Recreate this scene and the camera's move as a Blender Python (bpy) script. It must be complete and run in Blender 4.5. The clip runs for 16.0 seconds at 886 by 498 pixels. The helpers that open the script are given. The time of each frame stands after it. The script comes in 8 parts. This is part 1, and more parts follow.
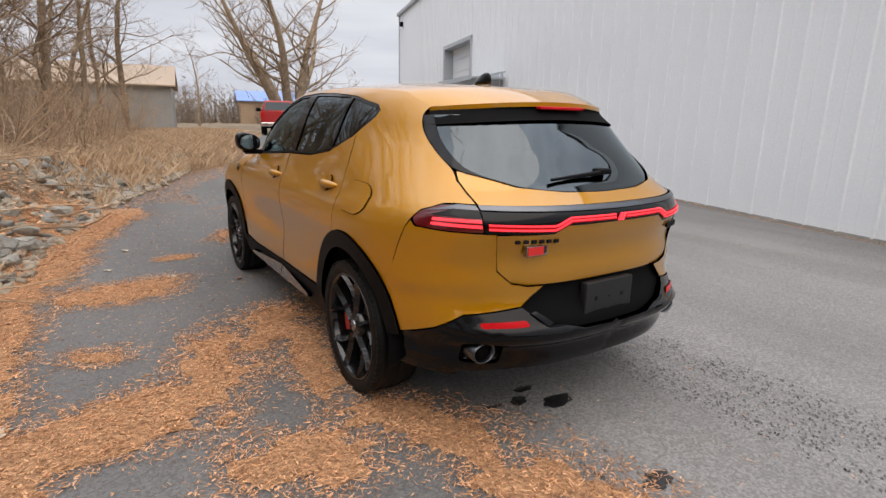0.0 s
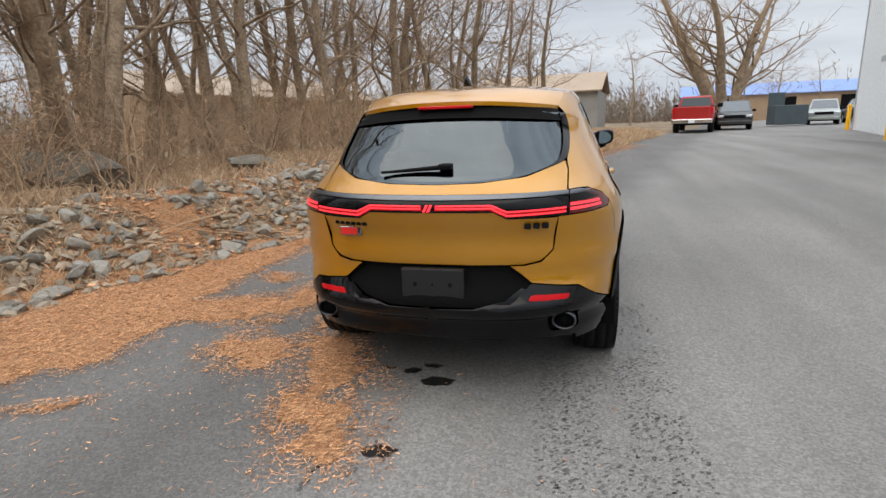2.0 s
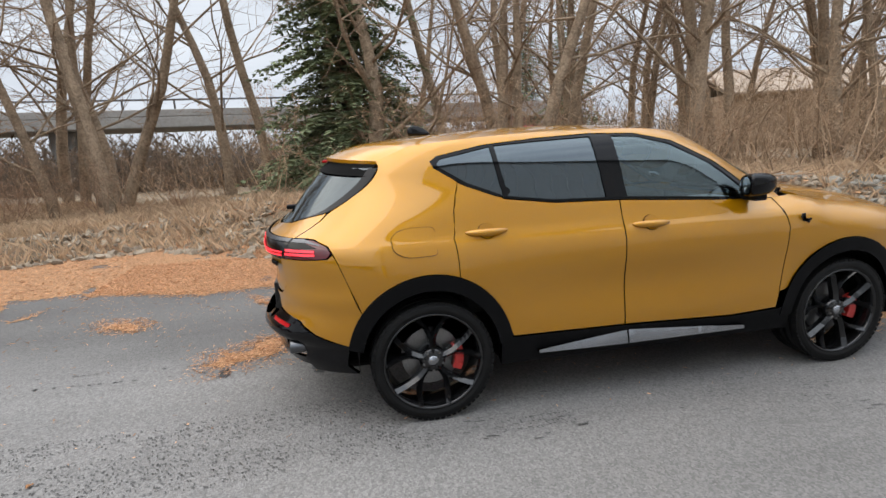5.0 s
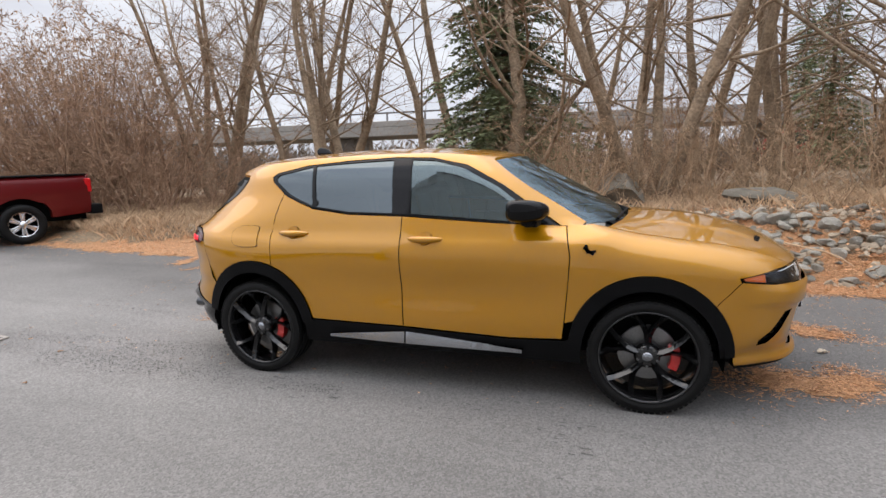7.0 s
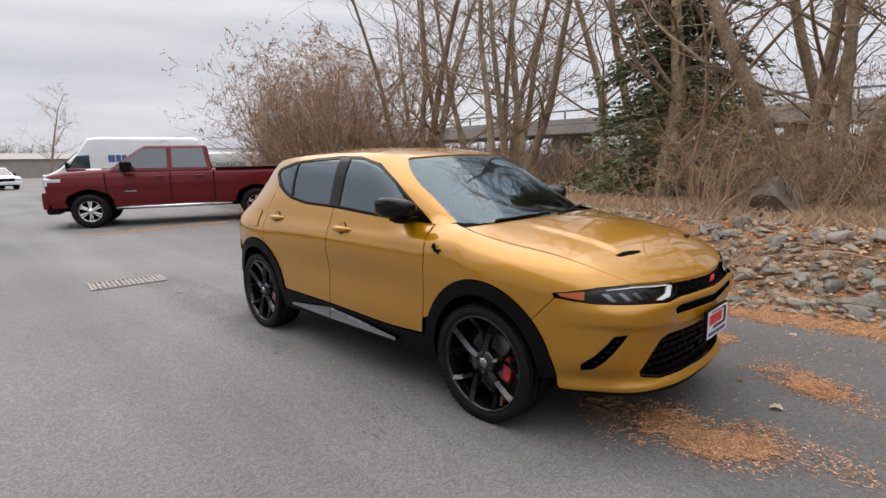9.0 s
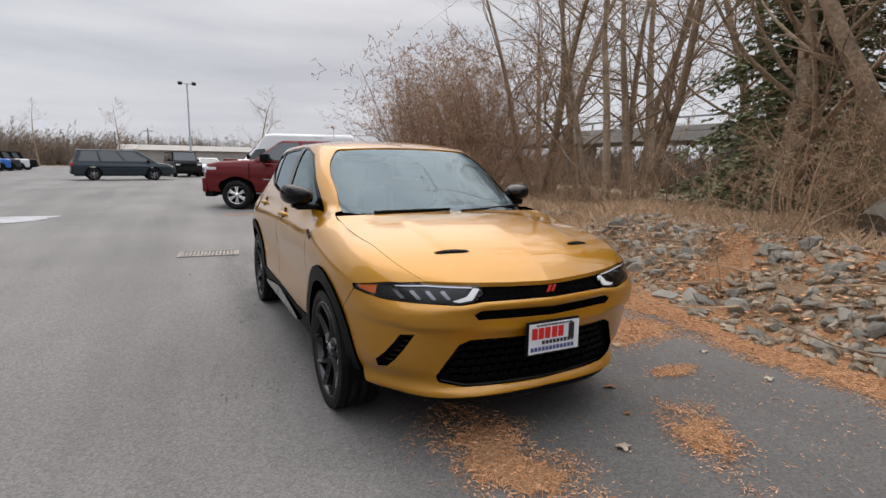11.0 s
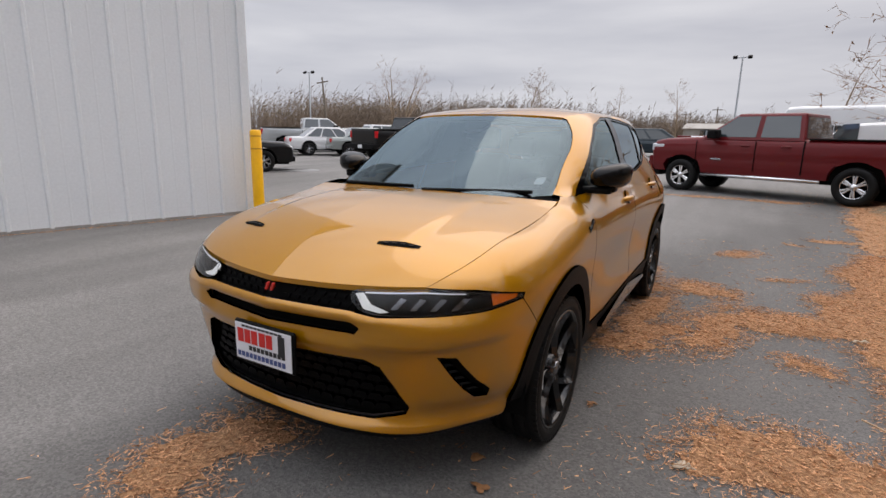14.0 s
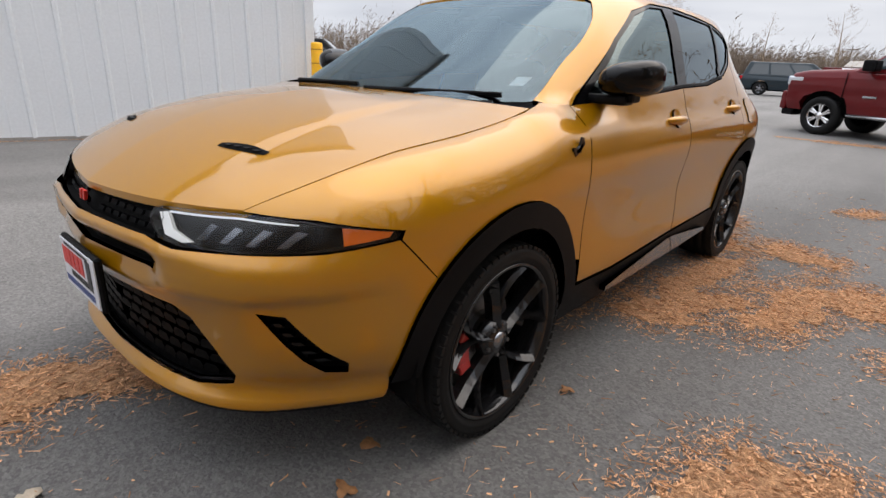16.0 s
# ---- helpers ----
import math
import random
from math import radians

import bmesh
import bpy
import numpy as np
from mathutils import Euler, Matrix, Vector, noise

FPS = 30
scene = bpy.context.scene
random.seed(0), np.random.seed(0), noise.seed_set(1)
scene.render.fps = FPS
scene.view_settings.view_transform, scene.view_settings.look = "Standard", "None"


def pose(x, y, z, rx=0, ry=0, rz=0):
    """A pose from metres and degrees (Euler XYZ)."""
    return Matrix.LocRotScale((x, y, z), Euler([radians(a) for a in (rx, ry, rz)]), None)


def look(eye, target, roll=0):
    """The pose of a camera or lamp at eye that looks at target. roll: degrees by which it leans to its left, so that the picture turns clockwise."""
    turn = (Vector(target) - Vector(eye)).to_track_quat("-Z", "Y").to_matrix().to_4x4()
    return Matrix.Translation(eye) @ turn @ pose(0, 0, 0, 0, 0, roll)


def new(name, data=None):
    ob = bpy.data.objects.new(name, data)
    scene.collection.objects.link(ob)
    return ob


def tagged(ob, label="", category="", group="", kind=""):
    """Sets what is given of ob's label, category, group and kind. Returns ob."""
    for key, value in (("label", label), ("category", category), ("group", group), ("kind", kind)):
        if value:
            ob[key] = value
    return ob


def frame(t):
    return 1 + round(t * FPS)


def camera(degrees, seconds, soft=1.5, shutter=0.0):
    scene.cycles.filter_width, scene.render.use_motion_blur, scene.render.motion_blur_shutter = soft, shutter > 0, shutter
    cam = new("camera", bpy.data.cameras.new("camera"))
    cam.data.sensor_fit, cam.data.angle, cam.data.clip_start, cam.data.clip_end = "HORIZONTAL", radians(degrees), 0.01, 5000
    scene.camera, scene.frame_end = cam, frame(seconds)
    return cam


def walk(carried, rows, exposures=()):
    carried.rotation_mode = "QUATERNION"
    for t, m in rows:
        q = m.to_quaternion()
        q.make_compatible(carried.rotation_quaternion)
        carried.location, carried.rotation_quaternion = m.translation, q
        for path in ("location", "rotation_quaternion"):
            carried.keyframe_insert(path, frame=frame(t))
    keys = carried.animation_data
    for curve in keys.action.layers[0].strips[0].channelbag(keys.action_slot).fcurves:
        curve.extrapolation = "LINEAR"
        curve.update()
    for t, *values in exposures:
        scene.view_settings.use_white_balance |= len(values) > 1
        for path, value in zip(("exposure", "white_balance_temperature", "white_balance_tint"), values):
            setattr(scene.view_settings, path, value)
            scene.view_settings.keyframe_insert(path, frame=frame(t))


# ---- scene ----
cam = camera(80.1, 16.0)
PATH = [
    (0, (-1.849, -3.68, 1.356), (-0.794, -2.046, 0.888), 1.0),
    (0.5, (-1.339, -4.058, 1.342), (-0.669, -2.233, 0.875), 0.1),
    (1, (-0.731, -4.326, 1.336), (-0.47, -2.397, 0.877), -0.9),
    (1.5, (-0.071, -4.462, 1.329), (-0.217, -2.519, 0.88), -1.6),
    (2, (0.627, -4.483, 1.347), (0.157, -2.594, 0.886), -1.9),
    (2.5, (1.233, -4.339, 1.339), (0.442, -2.558, 0.894), -2.4),
    (3, (1.843, -4.011, 1.378), (0.703, -2.427, 0.941), -2.5),
    (3.5, (2.35, -3.557, 1.414), (0.905, -2.241, 0.991), -2.8),
    (4, (2.835, -2.992, 1.471), (1.145, -2.002, 1.064), -3.4),
    (4.5, (3.236, -2.409, 1.503), (1.397, -1.733, 1.103), -3.1),
    (7, (3.949, 1.137, 1.504), (2.08, 0.511, 1.166), -1.9),
    (7.5, (3.776, 1.787, 1.487), (1.983, 0.965, 1.154), -1.7),
    (8, (3.556, 2.368, 1.481), (1.873, 1.339, 1.15), -1.6),
    (8.5, (3.268, 2.831, 1.475), (1.726, 1.6, 1.149), -1.5),
    (9, (3.006, 3.171, 1.467), (1.613, 1.774, 1.139), -1.2),
    (11.5, (1.067, 4.339, 1.376), (0.408, 2.48, 1.046), 1.5),
    (12, (0.426, 4.382, 1.36), (0.118, 2.439, 1.001), 1.9),
    (12.5, (-0.252, 4.279, 1.368), (-0.138, 2.321, 0.978), 1.5),
    (13, (-0.786, 4.108, 1.379), (-0.311, 2.208, 0.974), 1.5),
    (13.5, (-1.235, 3.83, 1.384), (-0.451, 2.037, 0.973), 1.4),
    (14, (-1.523, 3.561, 1.39), (-0.554, 1.865, 0.962), 1.2),
    (14.5, (-1.657, 3.304, 1.373), (-0.634, 1.674, 0.829), 2.0),
    (15, (-1.74, 3.133, 1.375), (-0.722, 1.546, 0.709), 2.5),
    (15.5, (-1.809, 3.009, 1.354), (-0.724, 1.474, 0.672), 2.8),
    (16, (-1.74, 2.637, 1.218), (-0.502, 1.217, 0.545), 2.8),
]
walk(cam, [(t, look(eye, to, roll)) for t, eye, to, roll in PATH],
     [(0, 0.70, 7000, 13), (2, 0.70, 6850, 9), (4.5, 0.80, 6700, 9), (7, 0.86, 6850, 13), (8, 0.78, 6950, 15), (9, 0.63, 6950, 13), (11.5, 0.43, 6950, 13), (12.5, 0.40, 7000, 13.5), (14, 0.42, 7000, 15), (15, 0.54, 6900, 12.5), (16, 0.70, 6900, 12.5)])

# ---- light: an overcast winter sky with a weak, wide sun ----
world = bpy.data.worlds.new("overcast_sky")
world.use_nodes = True
scene.world = world
wn, wl = world.node_tree.nodes, world.node_tree.links
sky = wn.new("ShaderNodeTexSky")
sky.sky_type, sky.sun_disc = "NISHITA", False
sky.sun_elevation, sky.sun_rotation = radians(28), radians(200)
sky.air_density, sky.dust_density, sky.ozone_density = 1.0, 4.0, 1.0
# cloud deck over the clear sky: grey-white, streaked
tc = wn.new("ShaderNodeTexCoord")
mp = wn.new("ShaderNodeMapping")
mp.inputs["Scale"].default_value = (1.2, 1.6, 9.0)
cn = wn.new("ShaderNodeTexNoise")
cn.inputs["Scale"].default_value, cn.inputs["Detail"].default_value = 1.6, 6
cr = wn.new("ShaderNodeValToRGB")
cr.color_ramp.elements[0].position, cr.color_ramp.elements[0].color = 0.32, (4.2, 4.65, 5.5, 1)
cr.color_ramp.elements[1].position, cr.color_ramp.elements[1].color = 0.68, (5.9, 6.4, 7.15, 1)
mx = wn.new("ShaderNodeMix")
mx.data_type = "RGBA"
mx.inputs["Factor"].default_value = 0.985
wl.new(tc.outputs["Generated"], mp.inputs["Vector"])
wl.new(mp.outputs["Vector"], cn.inputs["Vector"])
wl.new(cn.outputs["Fac"], cr.inputs["Fac"])
wl.new(sky.outputs["Color"], mx.inputs[6])
wl.new(cr.outputs["Color"], mx.inputs[7])
# an overcast sky is about three times as bright overhead as at the horizon
sp = wn.new("ShaderNodeSeparateXYZ")
up = wn.new("ShaderNodeMapRange")
up.inputs["From Min"].default_value, up.inputs["From Max"].default_value = 0.28, 1.0
up.inputs["To Min"].default_value, up.inputs["To Max"].default_value = 0.081, 0.262
wl.new(tc.outputs["Generated"], sp.inputs[0])
wl.new(sp.outputs["Z"], up.inputs["Value"])
wl.new(up.outputs[0], wn["Background"].inputs["Strength"])
wl.new(mx.outputs[2], wn["Background"].inputs["Color"])
sun = new("sun", bpy.data.lights.new("sun", "SUN"))
sun.data.energy, sun.data.angle, sun.data.color = 0.85, radians(70), (1, 0.87, 0.72)
sun.matrix_world = look((0, 0, 30), (0 + 6, 16, 0))
# ---- materials ----
def shade(name, col, rough=0.5, metal=0.0, vary=0.0, scale=8.0, bump=0.0, bscale=None, coat=0.0, col2=None, emit=None, spec=0.5, rvary=0.0, by_object=0.0, island=0.0):
    """A principled material whose colour and gloss wander at two scales, with a fine relief."""
    m = bpy.data.materials.new(name)
    m.use_nodes = True
    n, l = m.node_tree.nodes, m.node_tree.links
    b = n["Principled BSDF"]
    b.inputs["Base Color"].default_value = (*col, 1)
    b.inputs["Roughness"].default_value, b.inputs["Metallic"].default_value = rough, metal
    b.inputs["Coat Weight"].default_value, b.inputs["Coat Roughness"].default_value = coat, 0.03
    b.inputs["Specular IOR Level"].default_value = spec
    if emit:
        b.inputs["Emission Color"].default_value, b.inputs["Emission Strength"].default_value = (*emit[:3], 1), emit[3]
    if vary or bump or rvary or by_object or island:
        t = n.new("ShaderNodeTexCoord")
        big, fine = n.new("ShaderNodeTexNoise"), n.new("ShaderNodeTexNoise")
        big.inputs["Scale"].default_value, big.inputs["Detail"].default_value = scale, 5
        fine.inputs["Scale"].default_value, fine.inputs["Detail"].default_value = bscale or scale * 12, 4
        for k in (big, fine):
            l.new(t.outputs["Object"], k.inputs["Vector"])
        both = n.new("ShaderNodeMath")
        both.operation = "ADD"
        l.new(big.outputs["Fac"], both.inputs[0])
        l.new(fine.outputs["Fac"], both.inputs[1])
        r = n.new("ShaderNodeMapRange")
        r.inputs["From Min"].default_value, r.inputs["From Max"].default_value = 0.65, 1.35
        l.new(both.outputs[0], r.inputs["Value"])
        value = r.outputs[0]
        if by_object or island:
            src = n.new("ShaderNodeObjectInfo").outputs["Random"] if by_object else n.new("ShaderNodeNewGeometry").outputs["Random Per Island"]
            mixv = n.new("ShaderNodeMix")
            mixv.inputs["Factor"].default_value = by_object or island
            l.new(value, mixv.inputs[2])
            l.new(src, mixv.inputs[3])
            value = mixv.outputs[0]
        mix = n.new("ShaderNodeMix")
        mix.data_type = "RGBA"
        lo = [max(0, c * (1 - vary)) for c in col]
        hi = col2 or [min(1, c * (1 + vary)) for c in col]
        mix.inputs[6].default_value, mix.inputs[7].default_value = (*lo, 1), (*hi, 1)
        l.new(value, mix.inputs[0])
        l.new(mix.outputs[2], b.inputs["Base Color"])
        if rvary:
            rr = n.new("ShaderNodeMapRange")
            rr.inputs["To Min"].default_value, rr.inputs["To Max"].default_value = max(0, rough - rvary), min(1, rough + rvary)
            l.new(big.outputs["Fac"], rr.inputs["Value"])
            l.new(rr.outputs[0], b.inputs["Roughness"])
        if bump:
            bp = n.new("ShaderNodeBump")
            bp.inputs["Strength"].default_value, bp.inputs["Distance"].default_value = 1.0, bump
            l.new(fine.outputs["Fac"], bp.inputs["Height"])
            l.new(bp.outputs[0], b.inputs["Normal"])
    return m


def glassy(name, tint, gloss=(1, 1, 1), ior=1.9):
    """Tinted pane: what is behind shows through darkened, and it mirrors by its angle."""
    m = bpy.data.materials.new(name)
    m.use_nodes = True
    n, l = m.node_tree.nodes, m.node_tree.links
    n.remove(n["Principled BSDF"])
    tr, gl, mx, fr = n.new("ShaderNodeBsdfTransparent"), n.new("ShaderNodeBsdfGlossy"), n.new("ShaderNodeMixShader"), n.new("ShaderNodeFresnel")
    tr.inputs[0].default_value, gl.inputs[0].default_value = (*tint, 1), (*gloss, 1)
    gl.inputs["Roughness"].default_value = 0.01
    fr.inputs[0].default_value = ior
    l.new(fr.outputs[0], mx.inputs[0])
    l.new(tr.outputs[0], mx.inputs[1])
    l.new(gl.outputs[0], mx.inputs[2])
    l.new(mx.outputs[0], n["Material Output"].inputs[0])
    return m


GOLD = shade("gold_paint", (0.475, 0.212, 0.002), 0.34, 0.42, vary=0.05, scale=0.8, bscale=900, coat=1.0, spec=0.12)
GOLD.node_tree.nodes["Principled BSDF"].inputs["Coat IOR"].default_value = 1.66
BLACK_GLOSS = shade("gloss_black", (0.0035, 0.0035, 0.004), 0.05, spec=0.25, vary=0.1)
BLACK_TRIM = shade("black_plastic", (0.0045, 0.0045, 0.005), 0.5, spec=0.10, vary=0.3, scale=6, bump=0.0006, bscale=500)
BLACK_DEEP = shade("dark_cavity", (0.004, 0.004, 0.004), 0.8, spec=0.08, vary=0.2)
RUBBER = shade("tyre_rubber", (0.0065, 0.0065, 0.0065), 0.55, spec=0.2, vary=0.35, scale=9, bump=0.0008, bscale=160)
RIM_BLACK = shade("gloss_black_alloy", (0.007, 0.007, 0.0075), 0.08, 0.0, vary=0.1, spec=0.6)
CHROME = shade("chrome", (0.75, 0.75, 0.76), 0.12, 1.0)
SATIN = shade("satin_metal", (0.32, 0.33, 0.35), 0.25, 1.0, vary=0.1)
STEEL = shade("brake_steel", (0.22, 0.22, 0.22), 0.4, 1.0, vary=0.2)
CALIPER = shade("red_caliper", (0.42, 0.015, 0.012), 0.35, coat=0.6, vary=0.1)
TAIL_RED = shade("tail_lamp_red", (0.52, 0.006, 0.010), 0.3, spec=0.25, vary=0.1)
DARK_RED = shade("smoked_red_lens", (0.09, 0.003, 0.005), 0.12, coat=0.5, vary=0.1)
TAIL_GLOW = shade("tail_lamp_lit", (0.6, 0.02, 0.03), 0.2, emit=(1.0, 0.04, 0.06, 0.9))
AMBER = shade("amber_lens", (0.62, 0.11, 0.004), 0.15, coat=1.0, emit=(1.0, 0.22, 0.015, 0.15))
LAMP_WHITE = shade("daytime_lamp", (0.75, 0.78, 0.8), 0.15, emit=(0.95, 1, 1, 0.32))
REFLECTOR = shade("lamp_reflector", (0.30, 0.31, 0.32), 0.12, 1.0)
DARK_SATIN = shade("dark_satin_metal", (0.13, 0.135, 0.145), 0.3, 1.0, vary=0.1)
RED_MARK = shade("red_emblem", (0.6, 0.03, 0.02), 0.35)
GLASS_DARK = glassy("privacy_glass", (0.02, 0.022, 0.025), (0.80, 0.93, 1), 2.15)
GLASS_REAR = glassy("rear_glass", (0.03, 0.032, 0.035), (0.84, 0.95, 1), 1.85)
GLASS_SIDE = glassy("side_glass", (0.26, 0.33, 0.33), (0.80, 0.97, 1), 2.15)
GLASS_FRONT = glassy("windscreen_glass", (0.40, 0.47, 0.50), (0.69, 0.88, 0.98), 1.95)
LENS = glassy("clear_lens", (0.75, 0.76, 0.78), ior=1.5)
GRILLE = shade("grille_black", (0.002, 0.002, 0.0022), 0.5, spec=0.06, vary=0.2)
CLOTH = shade("seat_cloth", (0.022, 0.022, 0.024), 0.85, vary=0.3, scale=12, bump=0.001, bscale=400)
DASH = shade("dashboard_plastic", (0.02, 0.02, 0.021), 0.7, vary=0.2, scale=9)
PAPER = shade("paper", (0.75, 0.76, 0.78), 0.7, vary=0.06, scale=20)
PLATE_WHITE = shade("plate_white", (0.75, 0.76, 0.8), 0.4, vary=0.04, scale=20)
PLATE_RED = shade("plate_red", (0.65, 0.02, 0.015), 0.4, vary=0.05)
INK = shade("print_black", (0.02, 0.02, 0.022), 0.45, vary=0.1)
INK_BLUE = shade("print_blue", (0.06, 0.09, 0.25), 0.45, vary=0.1)
# ---- building helpers ----
def mesh_of(name, verts, faces, material=None, smooth=False, normals=None):
    me = bpy.data.meshes.new(name)
    me.from_pydata([tuple(v) for v in verts], [], faces)
    if material:
        me.materials.append(material)
    if smooth:
        me.polygons.foreach_set("use_smooth", [True] * len(me.polygons))
    me.update()
    if normals is not None:
        me.normals_split_custom_set_from_vertices([tuple(v) for v in normals])
    return me


def part(name, bm, material, parent=None, label="", smooth=False):
    """Links a bmesh, or a ready mesh, as one mesh object under a thing or a part."""
    if isinstance(bm, bpy.types.Mesh):
        me = bm
    else:
        me = bpy.data.meshes.new(name)
        bm.to_mesh(me)
        bm.free()
        if smooth:
            me.polygons.foreach_set("use_smooth", [True] * len(me.polygons))
    if material and not me.materials:
        me.materials.append(material)
    ob = new(name, me)
    ob.parent = parent
    if label:
        ob["label"] = label
    return ob


def thing(name, m=None, label="", category="", group="", kind=""):
    ob = new(name)
    ob.empty_display_size = 0.2
    if m is not None:
        ob.matrix_basis = m
    return tagged(ob, label, category, group, kind)


def add_box(bm, x0, x1, y0, y1, z0, z1, bevel=0.0, m=None, seg=1):
    g = bmesh.ops.create_cube(bm, size=1, matrix=Matrix.LocRotScale(((x0 + x1) / 2, (y0 + y1) / 2, (z0 + z1) / 2), None, (abs(x1 - x0), abs(y1 - y0), abs(z1 - z0))))
    vs = g["verts"]
    if bevel:
        es = list({e for v in vs for e in v.link_edges})
        r = bmesh.ops.bevel(bm, geom=es, offset=bevel, segments=seg, profile=0.6, affect="EDGES")
        vs = list({v for f in r["faces"] for v in f.verts} | {v for v in vs if v.is_valid})
    if m is not None:
        bmesh.ops.transform(bm, matrix=m, verts=vs)
    return vs


def boxed(*a, **k):
    bm = bmesh.new()
    add_box(bm, *a, **k)
    return bm


def add_cyl(bm, p, q, r0, r1=None, seg=12, caps=True):
    p, q = Vector(p), Vector(q)
    d = q - p
    m = Matrix.Translation((p + q) / 2) @ d.to_track_quat("Z", "Y").to_matrix().to_4x4()
    bmesh.ops.create_cone(bm, cap_ends=caps, segments=seg, radius1=r0, radius2=r0 if r1 is None else r1, depth=d.length, matrix=m)


def cyl(p, q, r0, r1=None, seg=12):
    bm = bmesh.new()
    add_cyl(bm, p, q, r0, r1, seg)
    return bm


def revolve(profile, seg, axis="x"):
    """A closed or open profile of (along, radius) turned about an axis."""
    bm = bmesh.new()
    rows = []
    for i in range(seg):
        a = 2 * math.pi * i / seg
        c, s_ = math.cos(a), math.sin(a)
        rows.append([bm.verts.new((h, r * c, r * s_) if axis == "x" else (r * c, r * s_, h)) for h, r in profile])
    for i in range(seg):
        a, b = rows[i], rows[(i + 1) % seg]
        for j in range(len(profile) - 1):
            if profile[j][1] < 1e-6 and profile[j + 1][1] < 1e-6:
                continue
            bm.faces.new((a[j], a[j + 1], b[j + 1], b[j]))
    bmesh.ops.remove_doubles(bm, verts=bm.verts, dist=1e-6)
    bmesh.ops.recalc_face_normals(bm, faces=bm.faces)
    return bm


def spl(pts):
    """A smooth curve through (x, y) pairs that does not overshoot."""
    xs, ys = [p[0] for p in pts], [p[1] for p in pts]
    n = len(xs)
    h = [xs[i + 1] - xs[i] for i in range(n - 1)]
    d = [(ys[i + 1] - ys[i]) / h[i] for i in range(n - 1)]
    g = [d[0]] + [0 if d[i - 1] * d[i] <= 0 else 2 / (1 / d[i - 1] + 1 / d[i]) for i in range(1, n - 1)] + [d[-1]]

    def f(x):
        if x <= xs[0]:
            return ys[0] + g[0] * (x - xs[0])
        if x >= xs[-1]:
            return ys[-1] + g[-1] * (x - xs[-1])
        i = 0
        while xs[i + 1] < x:
            i += 1
        t = (x - xs[i]) / h[i]
        return (ys[i] * (1 + 2 * t) * (1 - t) ** 2 + g[i] * h[i] * t * (1 - t) ** 2 + ys[i + 1] * t * t * (3 - 2 * t) + g[i + 1] * h[i] * t * t * (t - 1))
    return f


def sstep(a, b, x):
    t = min(1, max(0, (x - a) / (b - a)))
    return t * t * (3 - 2 * t)


def gauss(x, s_):
    return math.exp(-(x / s_) ** 2)
# ---- the golden crossover ----
# Body skin: at every height the plan outline is a rounded oblong; (u, z) runs from the nose centre round the side to the tail centre.
SECT = spl([(0.2, 0.82), (0.3, 0.855), (0.45, 0.88), (0.6, 0.885), (0.75, 0.887), (0.84, 0.891), (0.91, 0.888), (0.97, 0.872), (1.03, 0.842), (1.12, 0.810), (1.25, 0.762), (1.4, 0.705), (1.5, 0.648), (1.54, 0.60), (1.57, 0.50)])
NOSE = spl([(0.22, 2.10), (0.25, 2.18), (0.29, 2.215), (0.35, 2.19), (0.45, 2.195), (0.60, 2.222), (0.70, 2.235), (0.76, 2.232), (0.80, 2.222), (0.86, 2.20), (0.9, 2.175), (0.95, 2.13), (1.0, 2.06), (1.08, 1.9)])
SCREEN = spl([(1.0, 1.33), (1.11, 1.17), (1.31, 0.82), (1.49, 0.49), (1.53, 0.41), (1.6, 0.25)])
TAIL = spl([(0.25, -2.08), (0.32, -2.16), (0.40, -2.20), (0.5, -2.23), (0.56, -2.22), (0.62, -2.185), (0.70, -2.165), (0.80, -2.175), (0.90, -2.20), (0.97, -2.215), (1.02, -2.20), (1.06, -2.14), (1.10, -2.085), (1.25, -1.96), (1.40, -1.82), (1.5, -1.70), (1.56, -1.6)])
FENDER_Z = spl([(0.7, 1.12), (0.9, 1.105), (1.1, 1.08), (1.2, 1.055), (1.4, 1.025), (1.6, 1.0), (1.9, 0.95), (2.0, 0.925), (2.1, 0.89), (2.2, 0.85)])
RAIL_Z = spl([(-1.8, 1.43), (-1.6, 1.468), (-1.3, 1.502), (-0.9, 1.532), (-0.4, 1.548), (0.0, 1.541), (0.24, 1.522), (0.37, 1.50), (0.45, 1.485)])
HIGH = {}


def half_width(y, z):
    w = SECT(z)
    k = sstep(0.75, 1.15, y)
    if k > 0:
        q = min(1, max(0, (z - FENDER_Z(y) + 0.17) / 0.17))
        w += k * (SECT(min(z, 0.84)) - 0.18 * (1 - math.sqrt(1 - q * q)) - w)
    w -= 0.07 * sstep(0.45, 0.85, y) * (1 - k) * sstep(1.0, 1.09, z)
    w += 0.014 * (gauss(y + 1.36, 0.5) + gauss(y - 1.34, 0.45)) * gauss(z - 0.78, 0.16)
    w -= 0.022 * gauss(z - 0.66, 0.13) * gauss(y - 0.05, 0.75)
    return w


def ends(z, up):
    """Where the nose and tail curves begin and end at a height, and how square they are."""
    if up:
        yf = SCREEN(z)
        ya, pf = yf - 0.6, 3.2
    else:
        yf, ya, pf = NOSE(z), 1.30, 3.05
    return yf, ya, pf, TAIL(z), -1.30 + 0.6 * sstep(0.95, 1.35, z), 2.7


